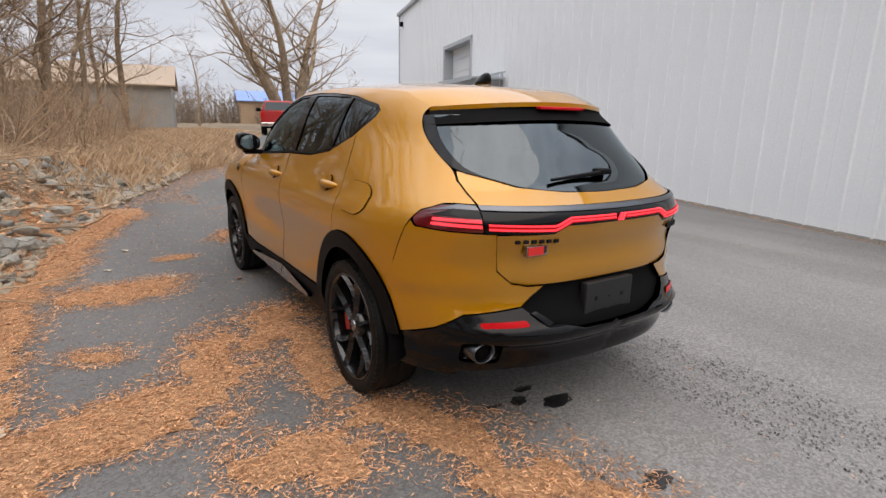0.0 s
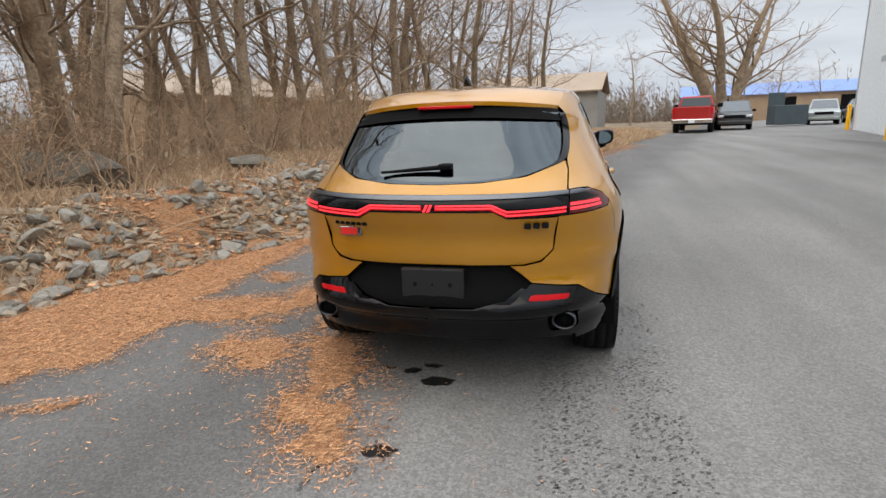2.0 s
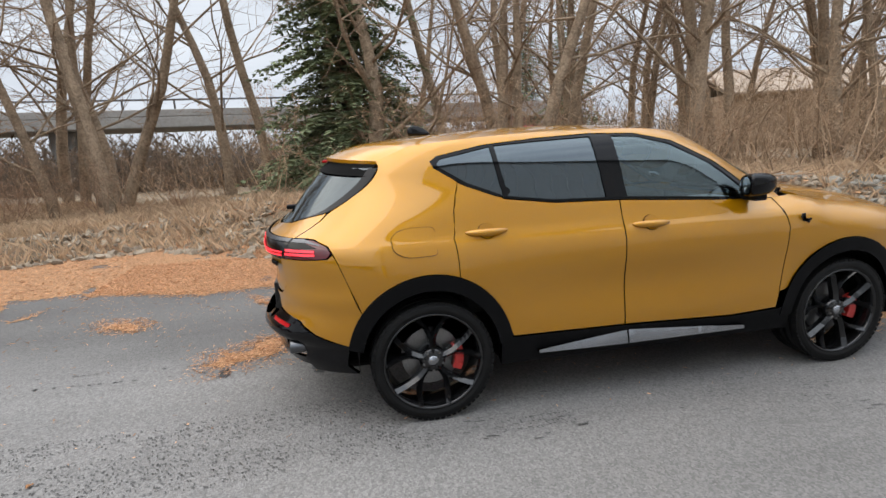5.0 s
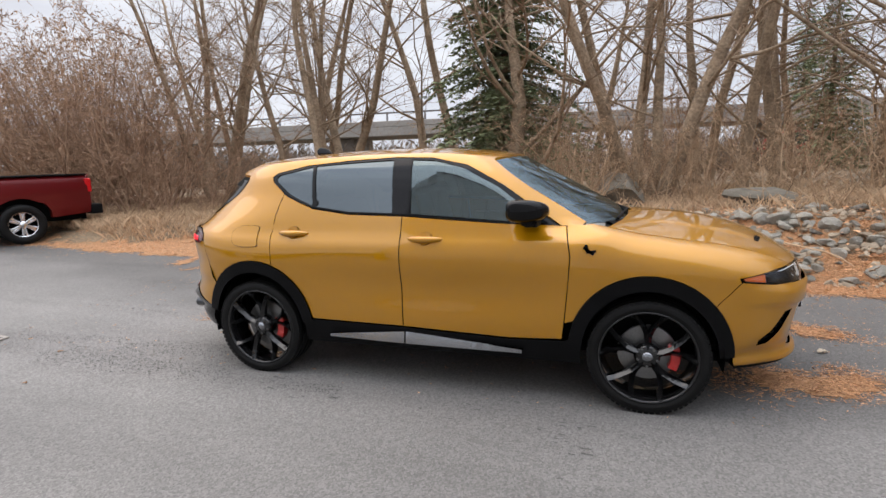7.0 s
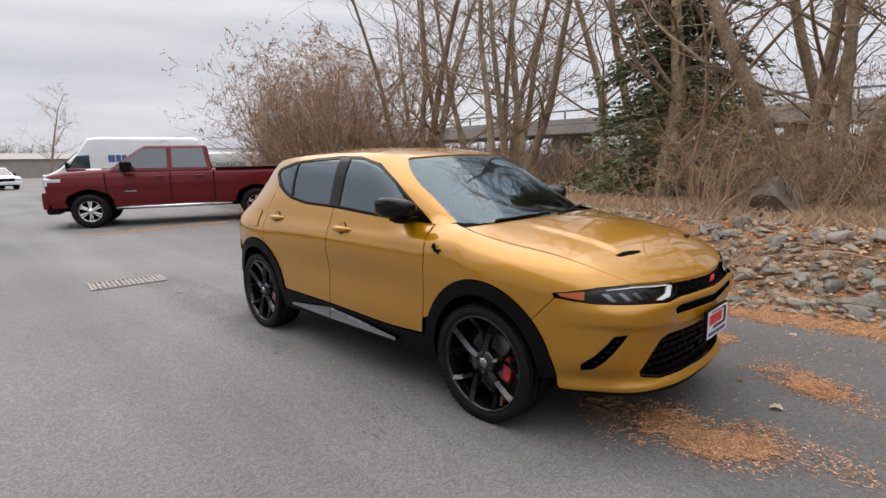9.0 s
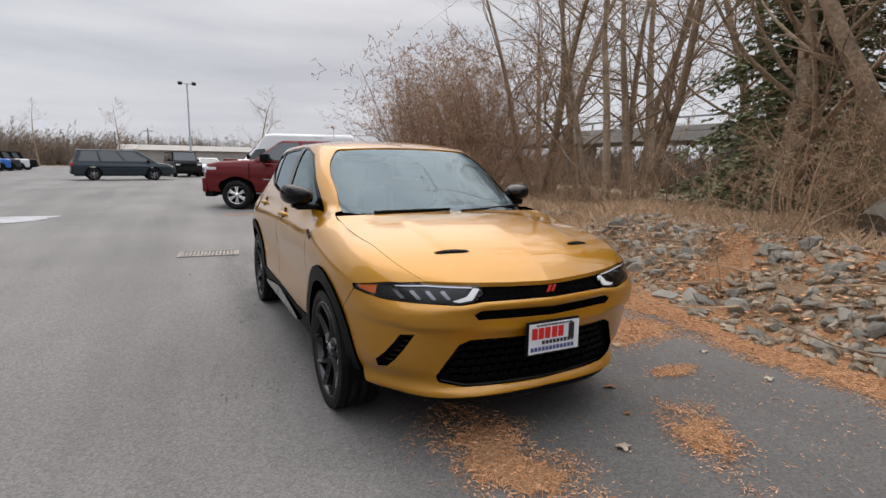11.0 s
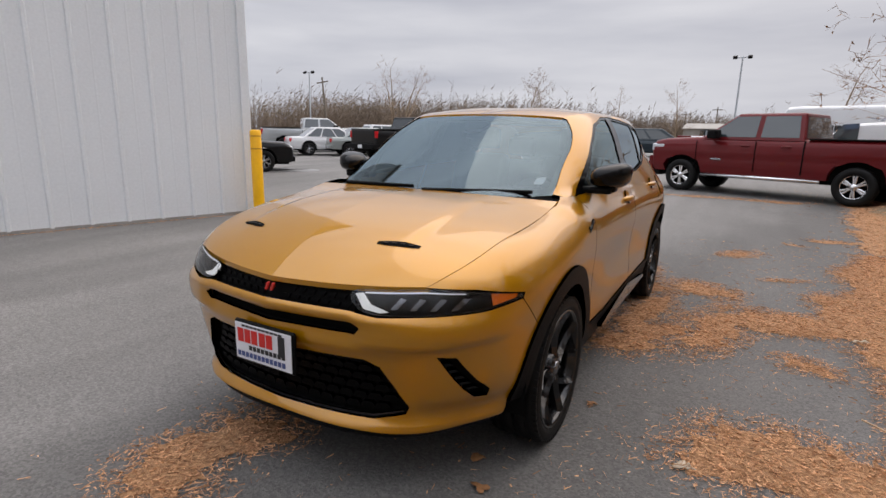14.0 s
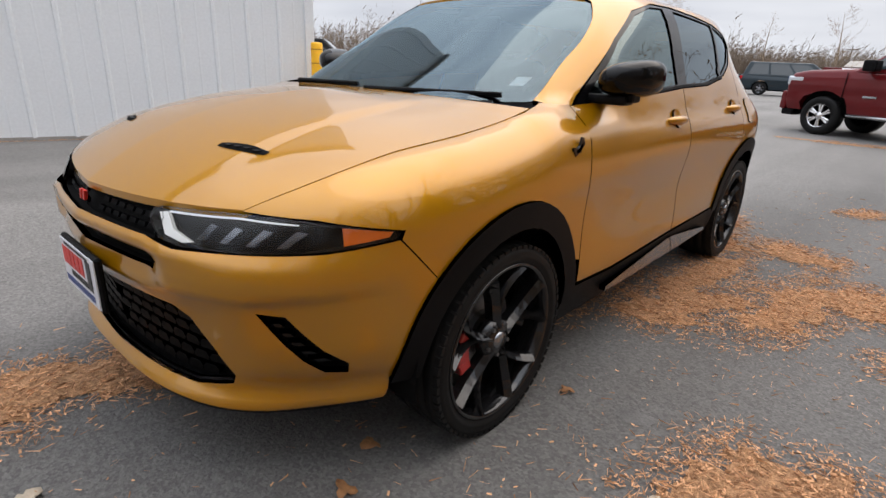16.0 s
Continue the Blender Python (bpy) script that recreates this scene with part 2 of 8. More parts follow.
def skin(u, z, up=False):
    yf, ya, pf, yr, yb, pr = ends(z, up)
    if u < 1.3:
        a = u / 1.3 * math.pi / 2
        c, s_ = max(0, math.cos(a)), math.sin(a)
        r = (c ** pf + s_ ** pf) ** (-1 / pf)
        y = ya + (yf - ya) * r * c
        x = half_width(y, z) * r * s_
        if not up:
            y -= 0.024 * math.sin(math.pi * min(1, x / 0.8)) * sstep(0.25, 0.5, z)
            x *= 1 - 0.10 * sstep(0.52, 0.27, z) * sstep(1.62, 1.98, y)
        return Vector((x, y, z))
    if u <= 3.9:
        y = ya + (yb - ya) * (u - 1.3) / 2.6
        return Vector((half_width(y, z), y, z))
    a = (5.2 - u) / 1.3 * math.pi / 2
    c, s_ = max(0, math.cos(a)), max(0, math.sin(a))
    r = (c ** pr + s_ ** pr) ** (-1 / pr)
    y = yb + (yr - yb) * r * c
    return Vector((half_width(y, z) * r * s_, y, z))


def at_side(y, z, up=False):
    yf, ya, pf, yr, yb, pr = ends(z, up)
    if y > ya:
        c = min(1, (y - ya) / (yf - ya))
        return math.atan2((1 - c ** pf) ** (1 / pf), c) / (math.pi / 2) * 1.3
    if y >= yb:
        return 1.3 + 2.6 * (ya - y) / (ya - yb)
    c = min(1, (y - yb) / (yr - yb))
    return 5.2 - math.atan2((1 - c ** pr) ** (1 / pr), c) / (math.pi / 2) * 1.3


def at_end(x, z, up=False, rear=False):
    lo, hi = (3.9, 5.2) if rear else (0.0, 1.3)
    for _ in range(30):
        mid = (lo + hi) / 2
        wide = skin(mid, z, up).x > x
        if wide == rear:
            lo = mid
        else:
            hi = mid
    return (lo + hi) / 2


def spots(path, up=False, fine=True):
    """Corners given as ("s", y, z) on the side, ("f", x, z) on the nose or ("r", x, z) on the tail, in skin coordinates."""
    out = []
    for (kind, a, z), (k1, a1, z1) in zip(path, path[1:] + path[:1]):
        n = max(1, int(math.hypot(a1 - a, z1 - z) / 0.05)) if fine and k1 == kind else 1
        for i in range(n):
            b, h = a + (a1 - a) * i / n, z + (z1 - z) * i / n
            out.append((at_side(b, h, up) if kind == "s" else at_end(b, h, up, kind == "r"), h))
    return out


def raw(path, up=False):
    return spots(path, up, False)


def soften(path, times=2):
    """An open path with its corners cut."""
    for _ in range(times):
        out = [path[0]]
        for (k, a, z), (k1, a1, z1) in zip(path, path[1:]):
            out += [(k, a + (a1 - a) * 0.25, z + (z1 - z) * 0.25), (k, a + (a1 - a) * 0.75, z + (z1 - z) * 0.75)]
        path = out + [path[-1]]
    return path


def inside(p, poly):
    r = False
    x, y = p
    for (x0, y0), (x1, y1) in zip(poly, poly[1:] + poly[:1]):
        if (y0 > y) != (y1 > y) and x < x0 + (y - y0) / (y1 - y0) * (x1 - x0):
            r = not r
    return r


def finer(poly, step):
    out = []
    for a, b in zip(poly, poly[1:] + poly[:1]):
        n = max(1, int(math.dist(a, b) / step))
        out += [(a[0] + (b[0] - a[0]) * i / n, a[1] + (b[1] - a[1]) * i / n) for i in range(n)]
    return out


def rounded(poly, r, keep=()):
    """The polygon with its corners rounded off."""
    out, n = [], len(poly)
    for i, p in enumerate(poly):
        a, b = poly[i - 1], poly[(i + 1) % n]
        if i in keep:
            out.append(p)
            continue
        k0, k1 = min(0.45, r / max(1e-6, math.dist(a, p))), min(0.45, r / max(1e-6, math.dist(b, p)))
        s_, e = [p[j] + (a[j] - p[j]) * k0 for j in (0, 1)], [p[j] + (b[j] - p[j]) * k1 for j in (0, 1)]
        for t in (0, 0.25, 0.5, 0.75, 1):
            out.append(tuple(s_[j] * (1 - t) ** 2 + 2 * p[j] * t * (1 - t) + e[j] * t * t for j in (0, 1)))
    return out


def panel(name, poly, material, parent, holes=(), up=False, out=0.0, grid=0.035, lip=0.018, side=1, both=False, label="", warp=None, flat_normals=False):
    """A sheet of the skin within a polygon, with turned-in edges. side -1: on the driver's side; both: across the centre line."""
    from mathutils import geometry
    loops = [finer(poly, grid)] + [finer(h, grid) for h in holes]
    pts, edges = [], []
    for lp in loops:
        k = len(pts)
        pts += lp
        edges += [(k + i, k + (i + 1) % len(lp)) for i in range(len(lp))]
    u0, u1 = min(p[0] for p in loops[0]), max(p[0] for p in loops[0])
    z0, z1 = min(p[1] for p in loops[0]), max(p[1] for p in loops[0])
    for i in range(1, int((u1 - u0) / grid) + 1):
        for j in range(1, int((z1 - z0) / grid) + 1):
            p = (u0 + i * grid, z0 + j * grid)
            if inside(p, loops[0]) and not any(inside(p, h) for h in loops[1:]):
                if min(abs(p[0] - q[0]) + abs(p[1] - q[1]) for q in pts[:len(edges)]) > grid * 0.4:
                    pts.append(p)
    vs, es, fs, *_ = geometry.delaunay_2d_cdt([Vector(p) for p in pts], edges, [], 0, 1e-6)
    tris = []
    for f in fs:
        c = (sum(vs[i][0] for i in f) / 3, sum(vs[i][1] for i in f) / 3)
        if inside(c, loops[0]) and not any(inside(c, h) for h in loops[1:]):
            tris.append(tuple(f))
    P, N = [], []
    e = 0.004
    for v in vs:
        u, z = v[0], v[1]
        du = skin(min(5.2, u + e), z, up) - skin(max(0, u - e), z, up)
        dz = skin(u, z + e, up) - skin(u, z - e, up)
        n = dz.cross(du).normalized()
        if n.length < 0.5:
            n = Vector((1, 0, 0))
        if u < 0.002 or u > 5.198:
            n.x = 0
        p = skin(u, z, up)
        c = Vector((0, max(-1.2, min(1.2, p.y)), 0.8))
        if n.dot(p - c) < 0:
            n = -n
        k = warp(p) if warp else 0
        p = p + n * out + (k if isinstance(k, Vector) else n * k)
        if u < 1e-4 or u > 5.2 - 1e-4:
            p.x = 0
        P.append(p)
        N.append(n)
    if warp:                       # shade by the pressed shape, not by the plain skin under it
        acc = [Vector() for _ in P]
        for t in tris:
            f = (P[t[1]] - P[t[0]]).cross(P[t[2]] - P[t[0]])
            if f.dot(N[t[0]] + N[t[1]] + N[t[2]]) < 0:
                f = -f
            for i in t:
                acc[i] += f
        for i, a in enumerate(acc):
            if abs(P[i].x) < 1e-5:
                a.x = 0
            if a.length > 1e-12:
                N[i] = a.normalized()
    used = {}
    for t in tris:
        for i, j in ((t[0], t[1]), (t[1], t[2]), (t[2], t[0])):
            used[(i, j)] = 1
    F, rim = [], []
    for t in tris:
        a, b, c = P[t[0]], P[t[1]], P[t[2]]
        nn = (b - a).cross(c - a)
        F.append(t if nn.dot(N[t[0]] + N[t[1]] + N[t[2]]) > 0 else (t[0], t[2], t[1]))
    for i, j in list(used):
        if (j, i) not in used and not (both and abs(P[i].x) < 1e-5 and abs(P[j].x) < 1e-5):
            rim.append((i, j))
    V, M, Fs = list(P), list(N), list(F)
    for i, j in rim:
        k = len(V)
        inn = (N[i] + N[j]).normalized()
        V += [P[i], P[j], P[j] - N[j] * lip, P[i] - N[i] * lip]
        flat = (P[j] - P[i]).cross(inn).normalized()
        mid = (vs[i] + vs[j]) / 2
        M += [flat] * 4
        Fs.append((k, k + 1, k + 2, k + 3))
    if side < 0 or both:
        mV, mM, mF = [Vector((-v.x, v.y, v.z)) for v in V], [Vector((-v.x, v.y, v.z)) for v in M], [tuple(reversed(f)) for f in Fs]
        if side < 0:
            V, M, Fs = mV, mM, mF
        else:
            k = len(V)
            V, M, Fs = V + mV, M + mM, Fs + [tuple(i + k for i in f) for f in mF]
    return part(name, mesh_of(name, V, Fs, material, True, None if flat_normals else M), material, parent, label)


def arch(cy, r, a0, a1, n=14, cz=0.35):
    return [("s", cy + 0.945 * r * math.cos(radians(a0 + (a1 - a0) * i / n)), cz + r * math.sin(radians(a0 + (a1 - a0) * i / n))) for i in range(n + 1)]


def coons(name, c0, c1, d0, d1, nu, nv, material, parent, lift=None, label="", lip=0.02):
    """A patch between centre curve c0 and edge curve c1 (running forwards) and end curves d0, d1 (running outwards); mirrored."""
    V, F = [], []
    for i in range(nu + 1):
        u = i / nu
        for j in range(nv + 1):
            v = j / nv
            p = c0(v) * (1 - u) + c1(v) * u + d0(u) * (1 - v) + d1(u) * v
            p -= c0(0) * (1 - u) * (1 - v) + c1(0) * u * (1 - v) + c0(1) * (1 - u) * v + c1(1) * u * v
            if lift:
                p.z += lift(p, u, v)
            V.append(p)
    w = nv + 1
    for i in range(nu):
        for j in range(nv):
            F.append((i * w + j, (i + 1) * w + j, (i + 1) * w + j + 1, i * w + j + 1))
    k = len(V)
    L = [(i * w) for i in range(nu + 1)], [i * w + nv for i in range(nu + 1)], [nu * w + j for j in range(nv + 1)]
    bm = bmesh.new()
    bv = [bm.verts.new(v) for v in V]
    mv = [bm.verts.new((-v.x, v.y, v.z)) if v.x > 1e-5 else bv[i] for i, v in enumerate(V)]
    for f in F:
        for g, flip in ((bv, False), (mv, True)):
            q = [g[i] for i in f]
            if len(set(q)) == 4:
                try:
                    bm.faces.new(q[::-1] if flip else q)
                except ValueError:
                    pass
    bmesh.ops.remove_doubles(bm, verts=bm.verts, dist=1e-5)
    bmesh.ops.recalc_face_normals(bm, faces=bm.faces)
    top = sum(f.normal.z for f in bm.faces)
    if top < 0:
        bmesh.ops.reverse_faces(bm, faces=bm.faces)
    rim = [e for e in bm.edges if len(e.link_faces) == 1]
    g = bmesh.ops.extrude_edge_only(bm, edges=rim)
    bmesh.ops.translate(bm, vec=(0, 0, -lip), verts=[v for v in g["geom"] if isinstance(v, bmesh.types.BMVert)])
    for f in bm.faces:
        f.smooth = True
    for e in rim:
        e.smooth = False
    return part(name, bm, material, parent, label)


car = thing("crossover_car", None, "golden yellow metallic crossover with black wheels standing on the asphalt", "car")

# seams and outlines that several panels share
LAMP_TOP = [("f", 0.36, 0.845), ("f", 0.60, 0.858), ("f", 0.74, 0.850), ("s", 1.775, 0.818)]
LAMP_LOW = [("s", 1.79, 0.800), ("f", 0.78, 0.783), ("f", 0.47, 0.765), ("f", 0.40, 0.772), ("f", 0.345, 0.815)]
WIN = [("s", 0.80, 1.085), ("s", 0.44, 1.108), ("s", -0.18, 1.148), ("s", -0.58, 1.158), ("s", -0.87, 1.197), ("s", -1.08, 1.278), ("s", -1.235, 1.375), ("s", -1.25, 1.41), ("s", -1.21, 1.438),
       ("s", -0.95, 1.487), ("s", -0.64, 1.511), ("s", -0.29, 1.524), ("s", -0.02, 1.514), ("s", 0.22, 1.462), ("s", 0.46, 1.335)]
HOOD_SIDE = [("s", 1.09 + 0.87 * i / 10, FENDER_Z(1.09 + 0.87 * i / 10) - 0.003) for i in range(11)]
HOOD_UZ = raw(HOOD_SIDE[:7])
(ua_, za_), (ub_, zb_), (uc_, zc_) = HOOD_UZ[-2], HOOD_UZ[-1], raw([("f", 0.60, 0.8625)])[0]
uk_ = ub_ + (uc_ - ub_) * 0.5
zk_ = zb_ + (zb_ - za_) / (ub_ - ua_) * (uk_ - ub_)
for k in range(1, 13):
    t = k / 12
    HOOD_UZ.append((ub_ * (1 - t) ** 2 + 2 * uk_ * t * (1 - t) + uc_ * t * t, zb_ * (1 - t) ** 2 + 2 * zk_ * t * (1 - t) + zc_ * t * t))
SCREEN_EDGE = [("s", 0.96, 1.10), ("s", 0.80, 1.20), ("s", 0.62, 1.31), ("s", 0.475, 1.41), ("s", 0.37, 1.487)]
GLASS_LOW = [("r", 0.0, 1.078), ("r", 0.22, 1.083), ("r", 0.42, 1.103), ("r", 0.56, 1.15)]
GLASS_UP = [("r", 0.575, 1.21), ("r", 0.57, 1.30), ("r", 0.545, 1.385)]

for sd in (1, -1):
    P_ = dict(side=sd)
    # front wing
    poly = spots([("s", 0.855, 1.088), ("s", 0.885, 0.92), ("s", 0.873, 0.76), ("s", 0.852, 0.52)] + arch(1.318, 0.478, 166, 41.5)[1:] + [("s", 1.775, 0.797), ("s", 1.765, 0.820)]
                 + [("f", 0.745, 0.854)]) + HOOD_UZ[::-1] + raw([("s", 1.0, 1.095)])
    panel("front_wing", poly, GOLD, car, **P_)
    # doors with handles
    poly = spots([("s", 0.848, 1.083), ("s", 0.878, 0.92), ("s", 0.868, 0.76), ("s", 0.846, 0.52), ("s", 0.835, 0.42), ("s", 0.52, 0.405), ("s", -0.18, 0.43), ("s", -0.186, 0.77), ("s", -0.186, 1.142), ("s", 0.1, 1.124), ("s", 0.44, 1.104)])
    fd = panel("front_door", poly, GOLD, car, **P_)
    poly = spots([("s", -0.193, 1.142), ("s", -0.193, 0.77), ("s", -0.188, 0.43), ("s", -0.86, 0.44)] + arch(-1.318, 0.487, 14, 69.3)
                 + [("s", -1.157, 0.88), ("s", -1.165, 0.98), ("s", -1.155, 1.15), ("s", -1.118, 1.292), ("s", -1.08, 1.272), ("s", -0.87, 1.191), ("s", -0.58, 1.152)])
    rd = panel("rear_door", poly, GOLD, car, **P_)
    for dr, hy, hz in ((fd, -0.02, 1.005), (rd, -0.99, 1.03)):
        hb = bmesh.new()
        bmesh.ops.create_uvsphere(hb, u_segments=16, v_segments=10, radius=1, matrix=Matrix.LocRotScale((0, 0, 0), None, (0.024, 0.122, 0.021)))
        for v in hb.verts:
            v.co.x -= 0.026 * (v.co.y / 0.122) ** 2
        bmesh.ops.transform(hb, matrix=Matrix.Translation((sd * (half_width(hy, hz) + 0.022), hy, hz)) @ (Matrix.Diagonal((sd, 1, 1, 1))), verts=hb.verts)
        if sd < 0:
            bmesh.ops.reverse_faces(hb, faces=hb.faces)
        part("handle", hb, GOLD, dr, smooth=True)
        cup = raw([("s", hy + 0.048 * math.cos(a), hz + 0.004 + 0.040 * math.sin(a)) for a in [2 * math.pi * i / 20 for i in range(20)]])
        panel("handle_cup", cup, GOLD, dr, out=0.0025, lip=0.008, grid=0.012, warp=lambda p: 0.006 * ((p.y - hy) ** 2 + (p.z - hz) ** 2) / 0.0018, **P_)
    # side frame: rear quarter, roof rail and windscreen pillar
    poly = spots(arch(-1.318, 0.487, 70, 142) + [("s", -1.79, 0.937), ("s", -1.807, 0.972), ("s", -1.829, 1.008), ("s", -1.895, 1.038), ("s", -1.93, 1.041), ("r", 0.612, 1.04)] + soften([("r", 0.612, 1.12), ("r", 0.60, 1.16), ("r", 0.612, 1.21), ("r", 0.61, 1.30), ("r", 0.585, 1.385), ("r", 0.545, 1.425)])
                 + [("s", -1.35 + 1.72 * i / 18, RAIL_Z(-1.35 + 1.72 * i / 18)) for i in range(19)]
                 + SCREEN_EDGE[::-1] + [("s", 0.94, 1.088), ("s", 0.82, 1.085)] + [(k, y, z) for k, y, z in WIN[-1:-10:-1]] + [("s", -1.12, 1.296), ("s", -1.16, 1.15), ("s", -1.17, 0.98), ("s", -1.162, 0.88)], True)
    sf = panel("side_frame", poly, GOLD, car, up=True, **P_)
    # glass and its black surround
    w_out = spots(WIN, True)
    g1 = spots([("s", 0.735, 1.102), ("s", 0.44, 1.124), ("s", -0.135, 1.162), ("s", -0.165, 1.508), ("s", 0.0, 1.498), ("s", 0.20, 1.448), ("s", 0.44, 1.325)], True)
    g2 = spots([("s", -0.265, 1.165), ("s", -0.58, 1.173), ("s", -0.845, 1.208), ("s", -0.885, 1.482), ("s", -0.62, 1.497), ("s", -0.30, 1.509)], True)
    g3 = spots([("s", -0.872, 1.214), ("s", -1.06, 1.288), ("s", -1.205, 1.38), ("s", -1.216, 1.40), ("s", -1.195, 1.424), ("s", -0.91, 1.478)], True)
    panel("window_surround", w_out, BLACK_GLOSS, car, holes=(g1, g2, g3), up=True, out=-0.004, **P_)
    for nm, g, mt in (("front_window", g1, GLASS_SIDE), ("rear_window", g2, GLASS_DARK), ("quarter_window", g3, GLASS_DARK)):
        o = panel(nm, g, mt, car, up=True, out=-0.010, lip=0.002, **P_)
        o.visible_shadow = False
    trim = spots(WIN[1:5] + [(k, y, z + 0.011) for k, y, z in WIN[4:0:-1]], True)
    panel("belt_moulding", trim, BLACK_TRIM, car, up=True, out=0.004, **P_)
    # black lower trim
    arch_o, arch_i = arch(1.318, 0.476, 178, 2, 20), arch(1.318, 0.392, 2, 178, 20)
    panel("wheel_arch_trim", spots(arch_o + arch_i), BLACK_TRIM, car, out=0.012, lip=0.05, **P_)
    arch_o, arch_i = arch(-1.318, 0.485, 168, 8, 20), arch(-1.318, 0.402, 8, 168, 20)
    panel("wheel_arch_trim", spots(arch_o + arch_i), BLACK_TRIM, car, out=0.012, lip=0.05, **P_)
    panel("sill", spots([("s", 0.94, 0.455), ("s", 0.85, 0.41), ("s", 0.52, 0.397), ("s", -0.18, 0.422), ("s", -0.86, 0.432), ("s", -0.93, 0.45), ("s", -0.93, 0.27), ("s", 0.94, 0.27)]), BLACK_TRIM, car, out=0.006, lip=0.05, **P_)
    for a, b in ((-0.72, -0.175), (-0.165, 0.60)):
        panel("sill_blade", spots([("s", a, 0.335 if a < -0.5 else 0.325), ("s", b, 0.325 if a < -0.5 else 0.325), ("s", b, 0.395 if a < -0.5 else 0.345), ("s", a, 0.35 if a < -0.5 else 0.397)]), SATIN, car, out=0.012, lip=0.03, warp=lambda p: 0.028 * sstep(0.40, 0.325, p.z), **P_)
    # fuel flap on the passenger side, plain on the other
    rect = rounded(raw([("s", -1.245, 0.935), ("s", -1.46, 0.930), ("s", -1.472, 1.072), ("s", -1.252, 1.078)]), 0.06)
    panel("fuel_flap", rect, GOLD, car, out=0.0055, lip=0.004, **P_)
    panel("fuel_flap_joint", rounded(raw([("s", -1.2428, 0.9328), ("s", -1.4622, 0.9278), ("s", -1.4742, 1.0742), ("s", -1.2498, 1.0802)]), 0.06), BLACK_DEEP, car, out=0.0034, lip=0.003, **P_)
    # wing badge: a small dark winged shape
    bb = bmesh.new()
    for m_ in (Matrix.LocRotScale((0, 0, 0), Euler((radians(-35), 0, 0)), (0.008, 0.07, 0.016)), Matrix.LocRotScale((0, -0.01, 0.012), Euler((radians(-75), 0, 0)), (0.008, 0.05, 0.018)), Matrix.LocRotScale((0, 0.02, -0.004), Euler((radians(10), 0, 0)), (0.008, 0.045, 0.014))):
        bmesh.ops.create_cube(bb, size=1, matrix=m_)
    bmesh.ops.transform(bb, matrix=Matrix.Translation((sd * (half_width(0.985, 0.958) + 0.004), 0.985, 0.958)), verts=bb.verts)
    part("wing_badge", bb, BLACK_GLOSS, car)
    # head lamp: dark housing, reflectors, running light, amber corner and clear cover
    hp = rounded(raw(LAMP_TOP + LAMP_LOW), 0.02)
    hl = panel("head_lamp", hp, BLACK_DEEP, car, out=-0.035, lip=-0.03, **P_)
    panel("running_light", spots([("f", 0.364, 0.832), ("f", 0.392, 0.838), ("f", 0.430, 0.800), ("f", 0.498, 0.780), ("f", 0.468, 0.773), ("f", 0.405, 0.783)]), LAMP_WHITE, hl, out=-0.012, lip=0.01, **P_)
    panel("light_guide", spots([("f", 0.40, 0.841), ("f", 0.60, 0.852), ("f", 0.72, 0.846), ("f", 0.72, 0.843), ("f", 0.60, 0.848), ("f", 0.40, 0.836)]), LAMP_WHITE, hl, out=-0.010, lip=0.004, grid=0.02, **P_)
    for k in range(4):
        x = 0.50 + 0.065 * k
        panel("reflector", spots([("f", x, 0.790), ("f", x + 0.02, 0.790), ("f", x + 0.045, 0.828), ("f", x + 0.025, 0.832)]), REFLECTOR, hl, out=-0.022, lip=0.015, **P_)
    panel("turn_lamp", spots([("f", 0.788, 0.838), ("s", 1.792, 0.817), ("s", 1.802, 0.803), ("f", 0.800, 0.792)]), AMBER, hl, out=-0.014, lip=0.01, **P_)
    o = panel("lens_cover", hp, LENS, hl, out=0.002, lip=0.002, **P_)
    o.visible_shadow = False
    # tail lamp on the quarter
    tp = raw([("r", 0.615, 0.935), ("r", 0.615, 1.033), ("s", -1.90, 1.031), ("s", -1.836, 1.002), ("s", -1.816, 0.972), ("s", -1.838, 0.946), ("s", -1.95, 0.938)])
    tl = panel("tail_lamp", rounded(tp, 0.012), DARK_RED, car, out=0.003, lip=0.03, **P_)
    panel("lamp_top_trim", spots([("r", 0.617, 1.018), ("r", 0.617, 1.033), ("s", -1.95, 1.035), ("s", -1.86, 1.005), ("s", -1.95, 1.019)]), DARK_SATIN, tl, out=0.005, lip=0.003, **P_)
    panel("lamp_mask", spots([("r", 0.617, 0.988), ("r", 0.617, 1.018), ("s", -1.95, 1.019), ("s", -1.885, 0.994)]), BLACK_GLOSS, tl, out=0.0045, lip=0.003, **P_)
    panel("light_band", spots([("r", 0.62, 0.952), ("r", 0.62, 0.964), ("s", -1.90, 0.966), ("s", -1.90, 0.956)]), TAIL_GLOW, tl, out=0.006, lip=0.003, **P_)
    panel("light_band", spots([("r", 0.62, 0.972), ("r", 0.62, 0.983), ("s", -1.90, 0.983), ("s", -1.90, 0.973)]), TAIL_GLOW, tl, out=0.006, lip=0.003, **P_)
    # rear reflector lamp and tail pipe
    panel("rear_reflector", rounded(raw([("r", 0.44, 0.546), ("r", 0.615, 0.539), ("r", 0.625, 0.562), ("r", 0.455, 0.570)]), 0.012), TAIL_RED, car, out=0.012, lip=0.012, **P_)
    pipe = part("tail_pipe", cyl((sd * 0.595, -1.85, 0.428), (sd * 0.605, -2.062, 0.428), 0.036, 0.040, 24), BLACK_DEEP, car, smooth=True)
